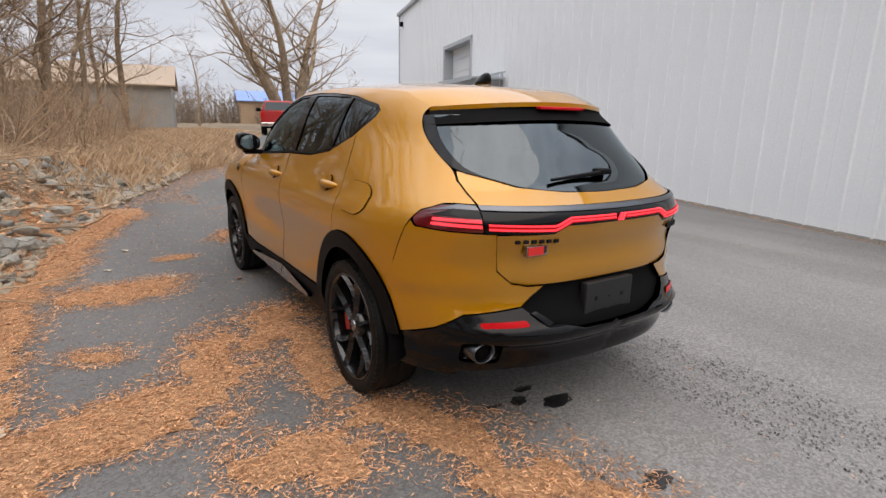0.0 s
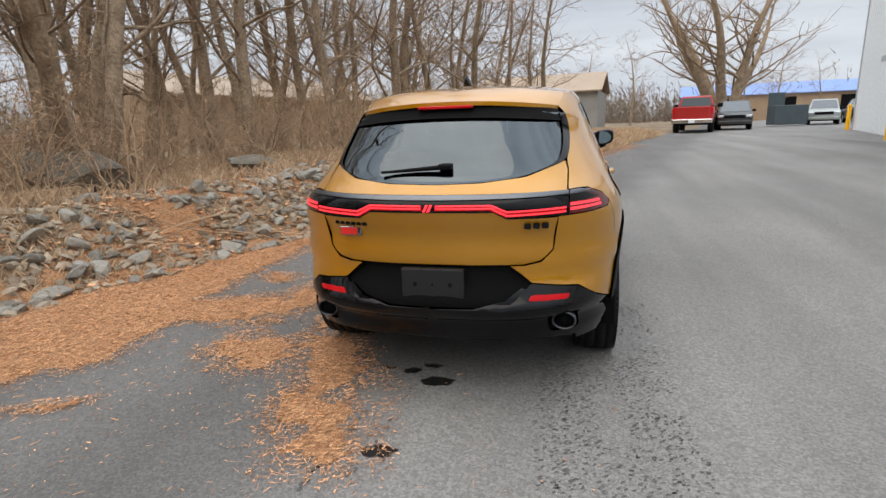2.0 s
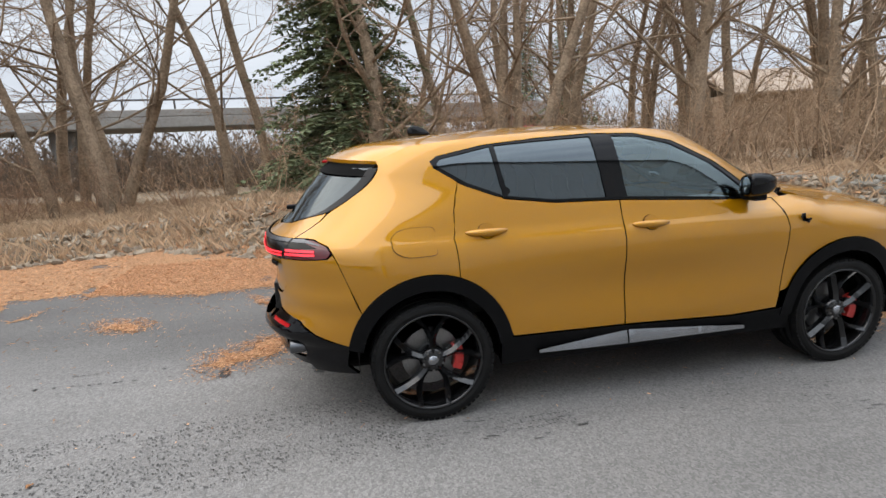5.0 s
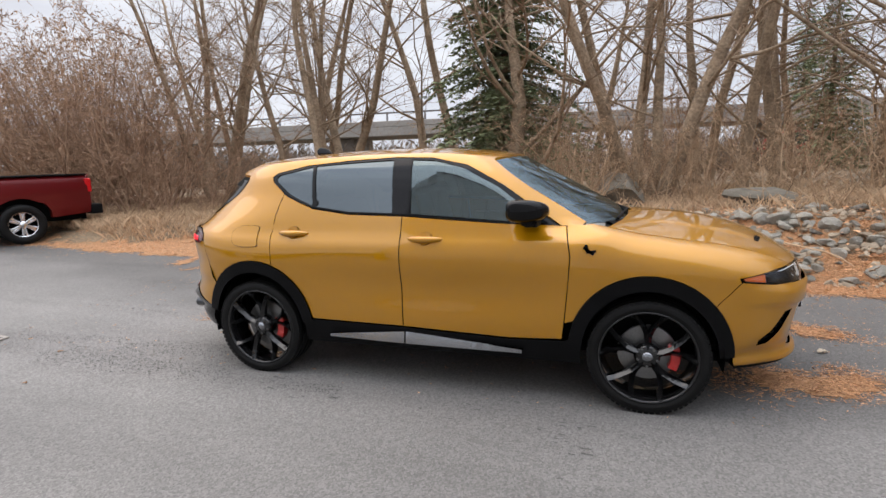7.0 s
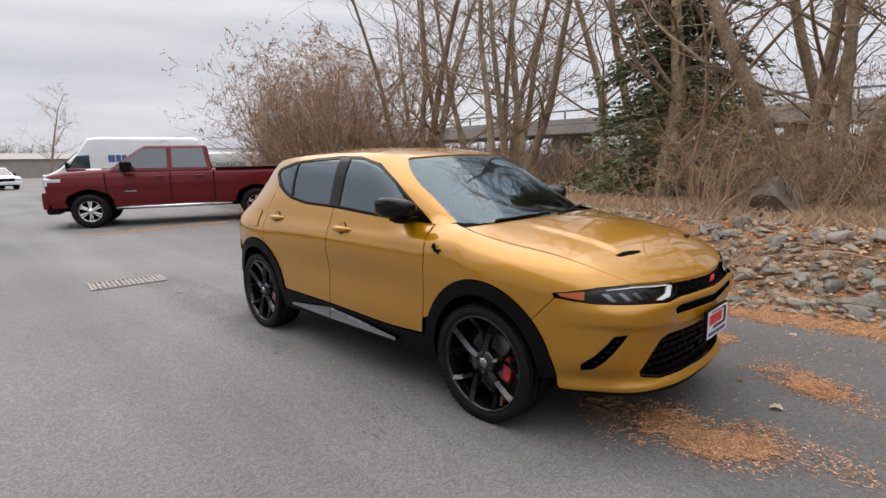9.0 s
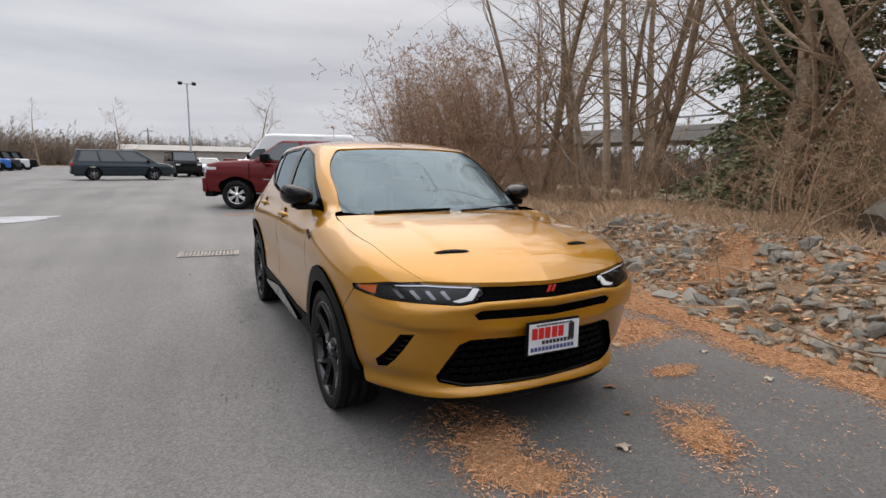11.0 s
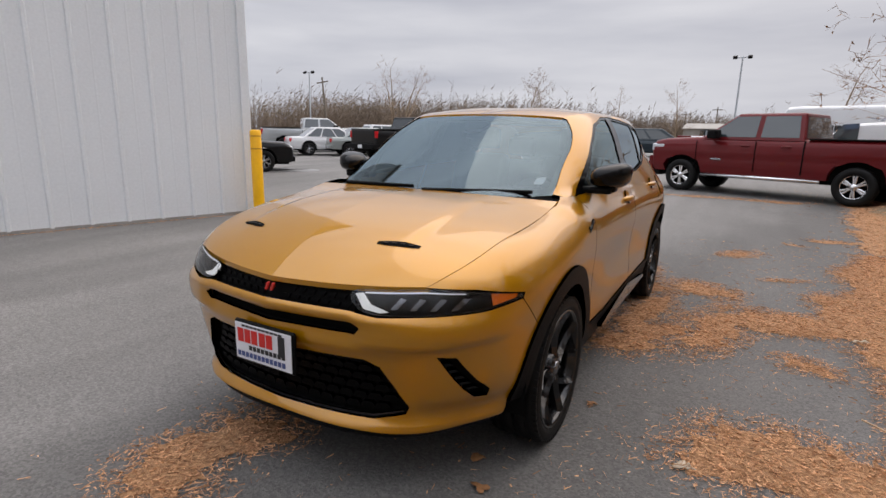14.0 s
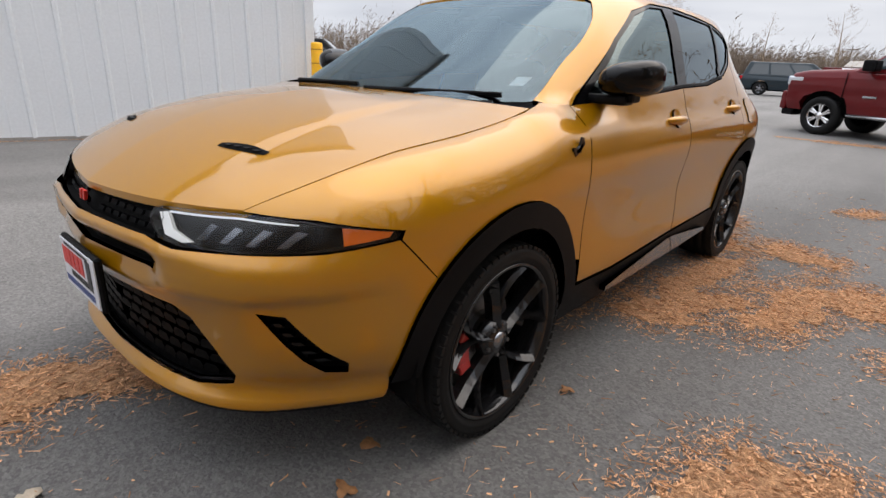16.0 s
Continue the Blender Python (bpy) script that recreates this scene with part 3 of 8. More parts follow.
    ring = revolve([(0.07, 0.040), (-0.012, 0.044), (-0.017, 0.041), (-0.012, 0.037), (0.06, 0.034)], 28)
    bmesh.ops.transform(ring, matrix=Matrix.Translation((sd * 0.605, -2.068, 0.428)) @ Matrix.Rotation(radians(90), 4, "Z") @ Matrix.Diagonal((1, 1.3, 1, 1)), verts=ring.verts)
    part("pipe_tip", ring, DARK_SATIN, pipe, "bright exhaust tip", smooth=True)
    # rear parking sensor
    panel("parking_sensor", rounded(raw([("r", 0.70, 0.655), ("r", 0.725, 0.655), ("r", 0.725, 0.68), ("r", 0.70, 0.68)]), 0.012), GOLD, car, out=0.003, lip=0.003, grid=0.01, **P_)
    # front corner vent
    vent = spots([("f", 0.655, 0.622), ("f", 0.710, 0.616), ("f", 0.782, 0.462), ("f", 0.770, 0.424), ("f", 0.740, 0.434)])
    vt = panel("corner_vent", vent, BLACK_DEEP, car, out=-0.04, lip=-0.035, **P_)
    for k in range(5):
        z = 0.462 + 0.028 * k
        x = 0.774 - (z - 0.44) * 0.52
        panel("vent_blade", spots([("f", x - 0.044, z), ("f", x - 0.003, z + 0.004), ("f", x - 0.011, z + 0.014), ("f", x - 0.050, z + 0.010)]), BLACK_GLOSS, vt, out=-0.012, lip=0.02, **P_)
    # door mirror
    mb = bmesh.new()
    bmesh.ops.create_uvsphere(mb, u_segments=24, v_segments=16, radius=1)
    for v in mb.verts:
        c = v.co.copy()
        back = min(0, c.y + 0.15)
        v.co = Vector((0.098 * math.copysign(abs(c.x) ** 0.75, c.x), 0.135 * (c.y if c.y > -0.45 else -0.45), (0.066 + 0.010 * c.x) * math.copysign(abs(c.z) ** 0.72, c.z)))
        v.co.y -= 0.04 * c.x
        v.co.z += 0.012 * c.x
    bmesh.ops.transform(mb, matrix=Matrix.Translation((sd * 0.882, 0.62, 1.185)) @ Matrix.Diagonal((sd, 1, 1, 1)), verts=mb.verts)
    if sd < 0:
        bmesh.ops.reverse_faces(mb, faces=mb.faces)
    mir = part("door_mirror", mb, BLACK_GLOSS, car, "gloss black door mirror", smooth=True)
    gm = bmesh.new()
    bmesh.ops.create_circle(gm, cap_ends=True, segments=24, radius=1, matrix=Matrix.Translation((sd * 0.882, 0.556, 1.185)) @ Matrix.Rotation(radians(-sd * 22), 4, "Z") @ Matrix.Rotation(radians(90), 4, "X") @ Matrix.Diagonal((0.08, 0.054, 1, 1)))
    part("mirror_glass", gm, shade("mirror", (0.85, 0.87, 0.88), 0.02, 1.0), mir)
    bm = bmesh.new()
    add_box(bm, 0.70, 0.90, 0.615, 0.70, 1.09, 1.125, 0.012, seg=2)
    add_box(bm, 0.86, 0.92, 0.60, 0.68, 1.10, 1.15, 0.015, seg=2)
    bmesh.ops.transform(bm, matrix=Matrix.Diagonal((sd, 1, 1, 1)), verts=bm.verts)
    bmesh.ops.recalc_face_normals(bm, faces=bm.faces)
    part("mirror_foot", bm, BLACK_TRIM, mir)
    # wheel house
    for cy in (1.318, -1.318):
        bm = bmesh.new()
        rows = []
        for i in range(21):
            a = radians(-10 + 200 * i / 20)
            rows.append([bm.verts.new((sd * x, cy + 0.40 * math.cos(a), 0.35 + 0.40 * math.sin(a))) for x in (0.50, 0.86)])
        for a, b in zip(rows, rows[1:]):
            bm.faces.new((a[0], a[1], b[1], b[0]))
        bm.faces.new([r[0] for r in rows])
        part("wheel_house", bm, BLACK_DEEP, car, smooth=False)

# nose
poly = spots([("f", 0, 0.310), ("f", 0.42, 0.306), ("f", 0.58, 0.300), ("f", 0.66, 0.300), ("s", 1.90, 0.302), ("s", 1.775, 0.306)] + arch(1.318, 0.478, -4, 41.1, 7) + [("s", 1.78, 0.796), ("f", 0.78, 0.778), ("f", 0.47, 0.760), ("f", 0.40, 0.767), ("f", 0.36, 0.772), ("f", 0, 0.772),
              ("f", 0, 0.728), ("f", 0.375, 0.734), ("f", 0.408, 0.716), ("f", 0.385, 0.690), ("f", 0, 0.684), ("f", 0, 0.584), ("f", 0.41, 0.592), ("f", 0.465, 0.568), ("f", 0.553, 0.405), ("f", 0.54, 0.375), ("f", 0.43, 0.350), ("f", 0, 0.343)])
vent_hole = spots([("f", 0.655, 0.622), ("f", 0.710, 0.616), ("f", 0.782, 0.462), ("f", 0.770, 0.424), ("f", 0.740, 0.434)])


CREASE = spl([(0.2, 0.0), (0.55, 0.0), (0.632, 0.001), (0.646, 0.006), (0.660, 0.021), (0.70, 0.024), (0.728, 0.020), (0.768, 0.0), (0.9, 0.0)])


def nose_press(p):
    """Creases of the nose: a lip over the slot, a shelf under the lamps, a ledge over the lower grille and a flared chin."""
    x, z = abs(p.x), p.z
    inner, corner = sstep(0.75, 0.35, x), sstep(0.34, 0.46, x) * sstep(0.90, 0.70, x)
    k = 0.024 * gauss(z - 0.752, 0.02) * inner + 0.014 * gauss(z - 0.638, 0.028) * inner
    k += corner * CREASE(z - 0.02 * sstep(0.6, 0.85, x))
    k += 0.012 * gauss(z - 0.32, 0.020) - 0.012 * gauss(z - 0.375, 0.04) * sstep(0.5, 0.62, x)
    return k * sstep(1.70, 1.86, p.y)


bumper = panel("front_bumper", poly, GOLD, car, holes=(vent_hole,), both=True, grid=0.015, warp=nose_press)
panel("chin_spoiler", spots([("f", 0, 0.265), ("f", 0, 0.309), ("f", 0.42, 0.305), ("f", 0.58, 0.299), ("f", 0.66, 0.299), ("s", 1.90, 0.301), ("s", 1.79, 0.304), ("s", 1.79, 0.275), ("f", 0.68, 0.266), ("f", 0.58, 0.264)]), BLACK_TRIM, car, both=True, out=-0.012, lip=0.05)
grille = panel("upper_grille", spots([("f", 0, 0.765), ("f", 0.37, 0.765), ("f", 0.385, 0.82), ("f", 0.365, 0.848), ("f", 0, 0.842)]), BLACK_DEEP, car, both=True, out=-0.03, lip=-0.02)
slot = panel("grille_slot", spots([("f", 0, 0.677), ("f", 0.413, 0.684), ("f", 0.413, 0.740), ("f", 0, 0.734)]), BLACK_DEEP, car, both=True, out=-0.035, lip=-0.02)
lower = panel("lower_grille", spots([("f", 0, 0.338), ("f", 0.44, 0.343), ("f", 0.555, 0.369), ("f", 0.57, 0.405), ("f", 0.475, 0.585), ("f", 0.415, 0.607), ("f", 0, 0.60)]), BLACK_DEEP, car, both=True, out=-0.05, lip=-0.03)
panel("grille_lip", spots([("f", 0, 0.345), ("f", 0.425, 0.352), ("f", 0.535, 0.377), ("f", 0.53, 0.384), ("f", 0.42, 0.359), ("f", 0, 0.352)]), DARK_SATIN, lower, both=True, out=-0.012, lip=0.01)
for r in range(6):                       # honeycomb blades of the lower grille
    z = 0.372 + 0.037 * r
    wide = 0.455 + 0.5 * (0.57 - z)
    for k in range(8):
        x0 = 0.005 + 0.06 * k + (0.03 if r % 2 else 0)
        for sd in (1, -1) if x0 + 0.055 < wide else ():
            panel("grille_blade", spots([("f", x0, z), ("f", x0 + 0.05, z), ("f", x0 + 0.056, z + 0.012), ("f", x0 + 0.045, z + 0.026), ("f", x0 + 0.008, z + 0.026), ("f", x0 - 0.002, z + 0.012)]), GRILLE, lower, side=sd, out=-0.028, lip=0.02, grid=0.05)
for r in range(2):
    for k in range(7):
        x0 = 0.05 + 0.044 * k + 0.022 * r
        for sd in (1, -1):
            panel("grille_blade", spots([("f", x0, 0.782 + 0.028 * r), ("f", x0 + 0.032, 0.782 + 0.028 * r), ("f", x0 + 0.036, 0.796 + 0.028 * r), ("f", x0 + 0.004, 0.796 + 0.028 * r)]), GRILLE, grille, side=sd, out=-0.022, lip=0.008, grid=0.05)
# slanted red emblem on the grille
eb = bmesh.new()
for x in (-0.022, 0.012):
    add_box(eb, x * 0.8 - 0.008, x * 0.8 + 0.006, -0.004, 0.006, -0.016, 0.016, 0.002)
for v in eb.verts:
    v.co.x -= 0.45 * v.co.z
bmesh.ops.transform(eb, matrix=Matrix.Translation((0, NOSE(0.81) + 0.0, 0.812)), verts=eb.verts)
part("emblem", eb, RED_MARK, car, "slanted red emblem")
# front plate: white board, red and dark bars for its lettering
pl = part("front_plate", boxed(-0.16, 0.16, 2.243, 2.262, 0.497, 0.665, 0.006), BLACK_TRIM, car, "white dealer plate with red and dark print in a black holder")
part("plate_board", boxed(-0.15, 0.15, 2.2625, 2.266, 0.508, 0.656, 0.0), PLATE_WHITE, pl)
for k in range(5):
    a = 0.135 - 0.038 * k - (0.004 if k > 2 else 0)
    bm = bmesh.new()
    add_box(bm, a - 0.032, a, 2.2665, 2.268, 0.580, 0.635)
    part("print_bar", bm, PLATE_RED, pl)
part("print_bar", boxed(-0.118, -0.085, 2.2665, 2.2685, 0.562, 0.642), INK, pl)
for a, b, z0, z1, mt in ((0.075, -0.125, 0.552, 0.570, INK), (0.14, -0.14, 0.520, 0.540, INK_BLUE), (0.11, -0.11, 0.643, 0.651, INK)):
    n = int((a - b) / 0.022)
    bm = bmesh.new()
    for k in range(n):
        add_box(bm, a - 0.022 * k - 0.017, a - 0.022 * k, 2.2665, 2.2675, z0, z1)
    part("print_bar", bm, mt, pl)
# bonnet: patch between wing seams, nose edge and windscreen
seam = [skin(*p) for p in HOOD_UZ]
tip = [skin(*p) for p in raw([("f", 0.6 * i / 12, 0.846 + 0.016 * (i / 12) ** 1.5) for i in range(13)])]
seam[-1] = tip[-1]
seam = [p + Vector((-0.003, 0, 0.002)) for p in seam]
CEN = spl([(1.10, 1.105), (1.3, 1.098), (1.57, 1.075), (1.84, 1.02), (2.0, 0.965), (2.1, 0.915), (2.2, 0.846)])


def even(points):
    acc = [0]
    for a, b in zip(points, points[1:]):
        acc.append(acc[-1] + (b - a).length)

    def f(t):
        d = min(1, max(0, t)) * acc[-1]
        for i in range(len(points) - 1):
            if d <= acc[i + 1] + 1e-9:
                return points[i].lerp(points[i + 1], (d - acc[i]) / max(1e-9, acc[i + 1] - acc[i]))
        return points[-1].copy()
    return f


def along(points):
    def f(t):
        t = min(1, max(0, t)) * (len(points) - 1)
        i = min(len(points) - 2, int(t))
        return points[i].lerp(points[i + 1], t - i)
    return f


tip[0] = Vector((0, tip[0].y, 0.846))
tip_y = tip[0].y
f_seam, f_tip = even(seam), along([p + Vector((0, -0.003, 0.003)) for p in tip])
cowl0, cowl1 = Vector((0, 1.21, CEN(1.21))), f_seam(0)
hood = coons("bonnet", lambda v: Vector((0, 1.21 + (tip_y - 0.003 - 1.21) * v, CEN(1.21 + (tip_y - 0.003 - 1.21) * v) + 0.003 * v)), f_seam,
             lambda u: Vector((cowl1.x * u, cowl0.y + (cowl1.y - cowl0.y) * u ** 2.2, cowl0.z + (cowl1.z - cowl0.z) * u ** 2)), f_tip, 56, 48, GOLD, car,
             lift=lambda p, u, v: 0.010 * math.sin(math.pi * min(1, u * 1.0)) * math.sin(math.pi * v) ** 0.8 + 0.008 * sstep(0.70, 0.60, u + 0.10 * (1 - v)) * sstep(0.02, 0.25, v) * sstep(0.90, 0.62, v))
from mathutils.bvhtree import BVHTree
hood_tree = BVHTree.FromPolygons([v.co.copy() for v in hood.data.vertices], [tuple(p.vertices) for p in hood.data.polygons])
for sd in (1, -1):
    V, F = [], []
    for i in range(11):
        t = i / 10
        for j in range(3):
            x = 0.315 + 0.165 * t
            wd = 0.016 * math.sin(math.pi * (0.12 + 0.76 * t)) ** 0.6
            y = 1.955 - 0.045 * t + (j - 1) * wd
            h = hood_tree.ray_cast(Vector((x, y, 2)), Vector((0, 0, -1)))[0]
            V.append(h + Vector((0, 0, 0.0025 - (0.0 if j == 1 else 0.001))))
            V[-1].x *= sd
    for i in range(10):
        for j in range(2):
            f = (i * 3 + j, i * 3 + 3 + j, i * 3 + 4 + j, i * 3 + 1 + j)
            F.append(f if sd > 0 else f[::-1])
    vt = part("bonnet_vent", mesh_of("bonnet_vent", V, F), BLACK_DEEP, car)
    for i in range(4):
        c = (V[(2 + 2 * i) * 3 + 1])
        part("vent_slat", boxed(c.x - 0.010, c.x + 0.010, c.y - 0.009, c.y + 0.009, c.z, c.z + 0.002), BLACK_TRIM, vt)

# windscreen with dark border, header sensor, sticker and wipers
HEAD_X = skin(*raw([("s", 0.37, RAIL_Z(0.37))], True)[0], True).x
ws = raw([("f", 0.0, 1.075), ("f", 0.40, 1.076)] + SCREEN_EDGE + [("f", HEAD_X * (1 - k / 6), 1.517 - (1.517 - RAIL_Z(0.37)) * (1 - k / 6) ** 2 - 0.007) for k in range(1, 7)], True)
ws_in = raw([("f", 0.0, 1.10), ("f", 0.45, 1.105), ("s", 0.945, 1.135), ("s", 0.81, 1.21), ("s", 0.635, 1.318), ("s", 0.505, 1.40), ("s", 0.425, 1.458), ("f", 0.30, 1.478), ("f", 0.0, 1.487)], True)
o = panel("windscreen", ws, GLASS_FRONT, car, up=True, both=True, lip=0.003, out=-0.006)
o.visible_shadow = False
panel("windscreen_border", ws[:2] + ws[2:] + [(0.0, 1.487)] + ws_in[::-1][1:] + [(0.0, 1.10)], BLACK_GLOSS, car, up=True, both=True, lip=0.002, out=-0.009)
panel("sensor_cover", rounded(raw([("f", 0.0, 1.44), ("f", 0.055, 1.445), ("f", 0.09, 1.49), ("f", 0.0, 1.495)], True), 0.01, keep=(0, 3)), BLACK_TRIM, car, up=True, both=True, out=-0.03, lip=0.02)
panel("cowl", spots([("f", 0, 1.03), ("f", 0.45, 1.03), ("f", 0.60, 1.04), ("f", 0.58, 1.09), ("f", 0.40, 1.085), ("f", 0, 1.085)], True), BLACK_TRIM, car, up=True, both=True, out=0.004, lip=0.02)
panel("window_sticker", spots([("f", 0.575, 1.155), ("f", 0.615, 1.155), ("f", 0.615, 1.185), ("f", 0.575, 1.185)], True), PAPER, car, up=True, side=-1, out=-0.013, lip=0.001)
for x0, x1, y1 in ((0.52, 0.02, 1.15), (-0.05, -0.60, 1.02)):
    a, b = skin(at_end(abs(x0), 1.085, True), 1.085, True), skin(at_end(abs(x1), 1.10, True), 1.10, True)
    a.x, b.x = math.copysign(a.x, x0), math.copysign(b.x, x1)
    n = Vector((0, 0.5, 0.86)) * 0.02
    bm = cyl(a + n, b + n, 0.010, 0.006, 8)
    add_cyl(bm, a + n * 0.4, b + n * 0.5, 0.006, 0.005, 6)
    part("front_wiper", bm, BLACK_TRIM, car)

# roof and its spoiler over the rear glass
rail = [skin(*p, True) for p in raw([("s", -1.35 + 1.72 * i / 24, RAIL_Z(-1.35 + 1.72 * i / 24)) for i in range(25)], True)]
back = [skin(*p, True) for p in raw([("r", 0.545 * i / 10, 1.455 - 0.03 * (i / 10) ** 2) for i in range(11)], True)]
back = [p + Vector((0, -0.05 * (1 - (i / 10) ** 2.2), 0.0)) for i, p in enumerate(back)]
(u0_, z0_), (u1_, z1_) = raw([("r", 0.545, 1.425), ("s", -1.35, RAIL_Z(-1.35))], True)
edge = [skin(u0_ + (u1_ - u0_) * i / 8, z0_ + (z1_ - z0_) * i / 8, True) for i in range(8)] + rail
back[-1] = edge[0].copy()
head = [skin(*p, True) for p in raw([("f", rail[-1].x * i / 10, 1.517 - (1.517 - RAIL_Z(0.37)) * (i / 10) ** 2) for i in range(11)], True)]
head[-1] = rail[-1]
ROOF = spl([(back[0].y, back[0].z), (-1.6, 1.517), (-1.2, 1.55), (-0.8, 1.572), (-0.4, 1.582), (0.0, 1.571), (0.2, 1.552), (head[0].y, head[0].z)])
lift_edge = [p + Vector((0, 0, 0.002)) for p in edge]


f_edge, f_back, f_head = even(lift_edge), along(back), along(head)
coons("roof", lambda v: Vector((0, back[0].y + (head[0].y - back[0].y) * v, ROOF(back[0].y + (head[0].y - back[0].y) * v))), f_edge, f_back, f_head, 20, 40, GOLD, car,
      lift=lambda p, u, v: 0.013 * math.sin(math.pi * u ** 0.8) * math.sin(math.pi * v) ** 0.5)
# hollow black underside of the spoiler, from the roof's rear edge in to the top of the glass
V, F = [], []
for sgn in (-1, 1):
    for i in range(11) if sgn > 0 else range(10, 0, -1):
        top = back[i] + Vector((0, 0.006, -0.014))
        low = skin(*raw([("r", 0.575 * i / 10, 1.375 - 0.03 * (i / 10) ** 2)], True)[0], True) + Vector((0, -0.012, 0))
        for k in range(7):
            p = top.lerp(low, k / 6) + Vector((0, 0.03, 0.012)) * math.sin(math.pi * k / 6) * (1 - (i / 10) ** 3)
            V.append(Vector((sgn * p.x, p.y, p.z)))
for i in range(20):
    F += [(i * 7 + k, i * 7 + k + 1, i * 7 + k + 8, i * 7 + k + 7) for k in range(6)]
part("spoiler_lip", mesh_of("spoiler_lip", V, F, BLACK_DEEP, True), BLACK_DEEP, car)
mid = back[0].lerp(Vector((0, TAIL(1.375), 1.375)), 0.28)
part("brake_lamp", boxed(-0.14, 0.14, mid.y - 0.012, mid.y + 0.02, mid.z - 0.012, mid.z + 0.002, 0.003), TAIL_RED, car)
bm = bmesh.new()
bmesh.ops.create_uvsphere(bm, u_segments=14, v_segments=10, radius=1)
for v in bm.verts:
    h = max(0, v.co.z)
    v.co = Vector((0.028 * v.co.x * (1 - 0.6 * h), 0.075 * v.co.y - 0.035 * h, 0.065 * h))
bmesh.ops.transform(bm, matrix=Matrix.Translation((0, -1.19, 1.562)), verts=bm.verts)
part("roof_aerial", bm, BLACK_GLOSS, car, smooth=True)

# tail: glass, lid, lamp bar, bumper
o = panel("tailgate_glass", spots(soften(GLASS_LOW + [("r", 0.59, 1.18), ("r", 0.59, 1.30), ("r", 0.56, 1.39)]) + [("r", 0.0, 1.42)], True), GLASS_REAR, car, up=True, both=True, out=-0.004, lip=0.003)
o.visible_shadow = False
for sd in (1, -1):
    panel("glass_border", spots(soften([("r", 0.42, 1.101), ("r", 0.53, 1.137), ("r", 0.594, 1.157), ("r", 0.61, 1.21), ("r", 0.606, 1.30), ("r", 0.58, 1.385)]) + soften([("r", 0.552, 1.385), ("r", 0.574, 1.30), ("r", 0.578, 1.21), ("r", 0.556, 1.150), ("r", 0.43, 1.106)]), True), BLACK_GLOSS, car, up=True, side=sd, out=0.004)
panel("tailgate", spots([("r", 0, 0.7065), ("r", 0.422, 0.7068), ("r", 0.492, 0.722), ("r", 0.549, 0.7735), ("r", 0.571, 0.923), ("r", 0.35, 0.925), ("r", 0.29, 0.958), ("r", 0, 0.958)]), GOLD, car, both=True, warp=lambda p: -0.012 * gauss(p.z - 0.84, 0.06) + 0.006 * gauss(p.z - 0.745, 0.03))
panel("tailgate_top", spots([("r", 0, 1.036), ("r", 0.605, 1.038), ("r", 0.605, 1.12), ("r", 0.592, 1.157), ("r", 0.562, 1.146), ("r", 0.42, 1.098), ("r", 0.22, 1.078), ("r", 0, 1.073)]), GOLD, car, both=True)
bar = panel("tail_lamp_bar", spots([("r", 0, 0.960), ("r", 0.29, 0.960), ("r", 0.35, 0.928), ("r", 0.61, 0.933), ("r", 0.61, 1.033), ("r", 0, 1.033)]), BLACK_GLOSS, car, both=True, out=0.004, lip=0.03)
panel("bar_top_trim", spots([("r", 0, 1.012), ("r", 0.61, 1.018), ("r", 0.61, 1.033), ("r", 0, 1.030)]), DARK_SATIN, bar, both=True, out=0.008, lip=0.005)
panel("light_band", spots([("r", 0.03, 0.969), ("r", 0.275, 0.970), ("r", 0.345, 0.938), ("r", 0.60, 0.944), ("r", 0.60, 0.962), ("r", 0.36, 0.956), ("r", 0.285, 0.992), ("r", 0.03, 0.990)]), TAIL_RED, bar, both=True, out=0.007, lip=0.004, grid=0.02)
for z in (0.0, 0.016):
    panel("light_line", spots([("r", 0.035, 0.974 + z * 0.7), ("r", 0.28, 0.975 + z * 0.7), ("r", 0.348, 0.942 + z), ("r", 0.60, 0.947 + z), ("r", 0.60, 0.954 + z), ("r", 0.352, 0.949 + z), ("r", 0.283, 0.981 + z * 0.7), ("r", 0.035, 0.980 + z * 0.7)]), TAIL_GLOW, bar, both=True, out=0.010, lip=0.004, grid=0.02)
eb = bmesh.new()
for x in (-0.012, 0.008):
    add_box(eb, x - 0.006, x + 0.006, -0.006, 0.004, -0.016, 0.016, 0.001)
for v in eb.verts:
    v.co.x += 0.5 * v.co.z
bmesh.ops.transform(eb, matrix=Matrix.Translation((0, TAIL(0.98) - 0.012, 0.98)), verts=eb.verts)
part("emblem", eb, TAIL_GLOW, car, "slanted red emblem between the tail lamps")
for x0, n, w in ((-0.50, 6, 0.028), (0.425, 3, 0.034)):
    bm = bmesh.new()
    for k in range(n):
        a = x0 + k * (w + 0.004)
        y = skin(at_end(abs(a), 0.895, False, True), 0.895).y
        add_box(bm, a, a + w - 0.004, y - 0.004, y + 0.01, 0.888 - (0.01 if n == 3 else 0), 0.904, 0.002)
    part("tailgate_badge", bm, BLACK_GLOSS, car)
y = skin(at_end(0.41, 0.86, False, True), 0.86).y
stk = part("dealer_sticker", boxed(-0.465, -0.355, y - 0.006, y + 0.02, 0.836, 0.88, 0.002), SATIN, car, "small grey-framed red sticker")
part("print_bar", boxed(-0.460, -0.376, y - 0.008, y, 0.841, 0.875), PLATE_RED, stk)
part("print_bar", boxed(-0.372, -0.362, y - 0.008, y, 0.846, 0.876), INK, stk)
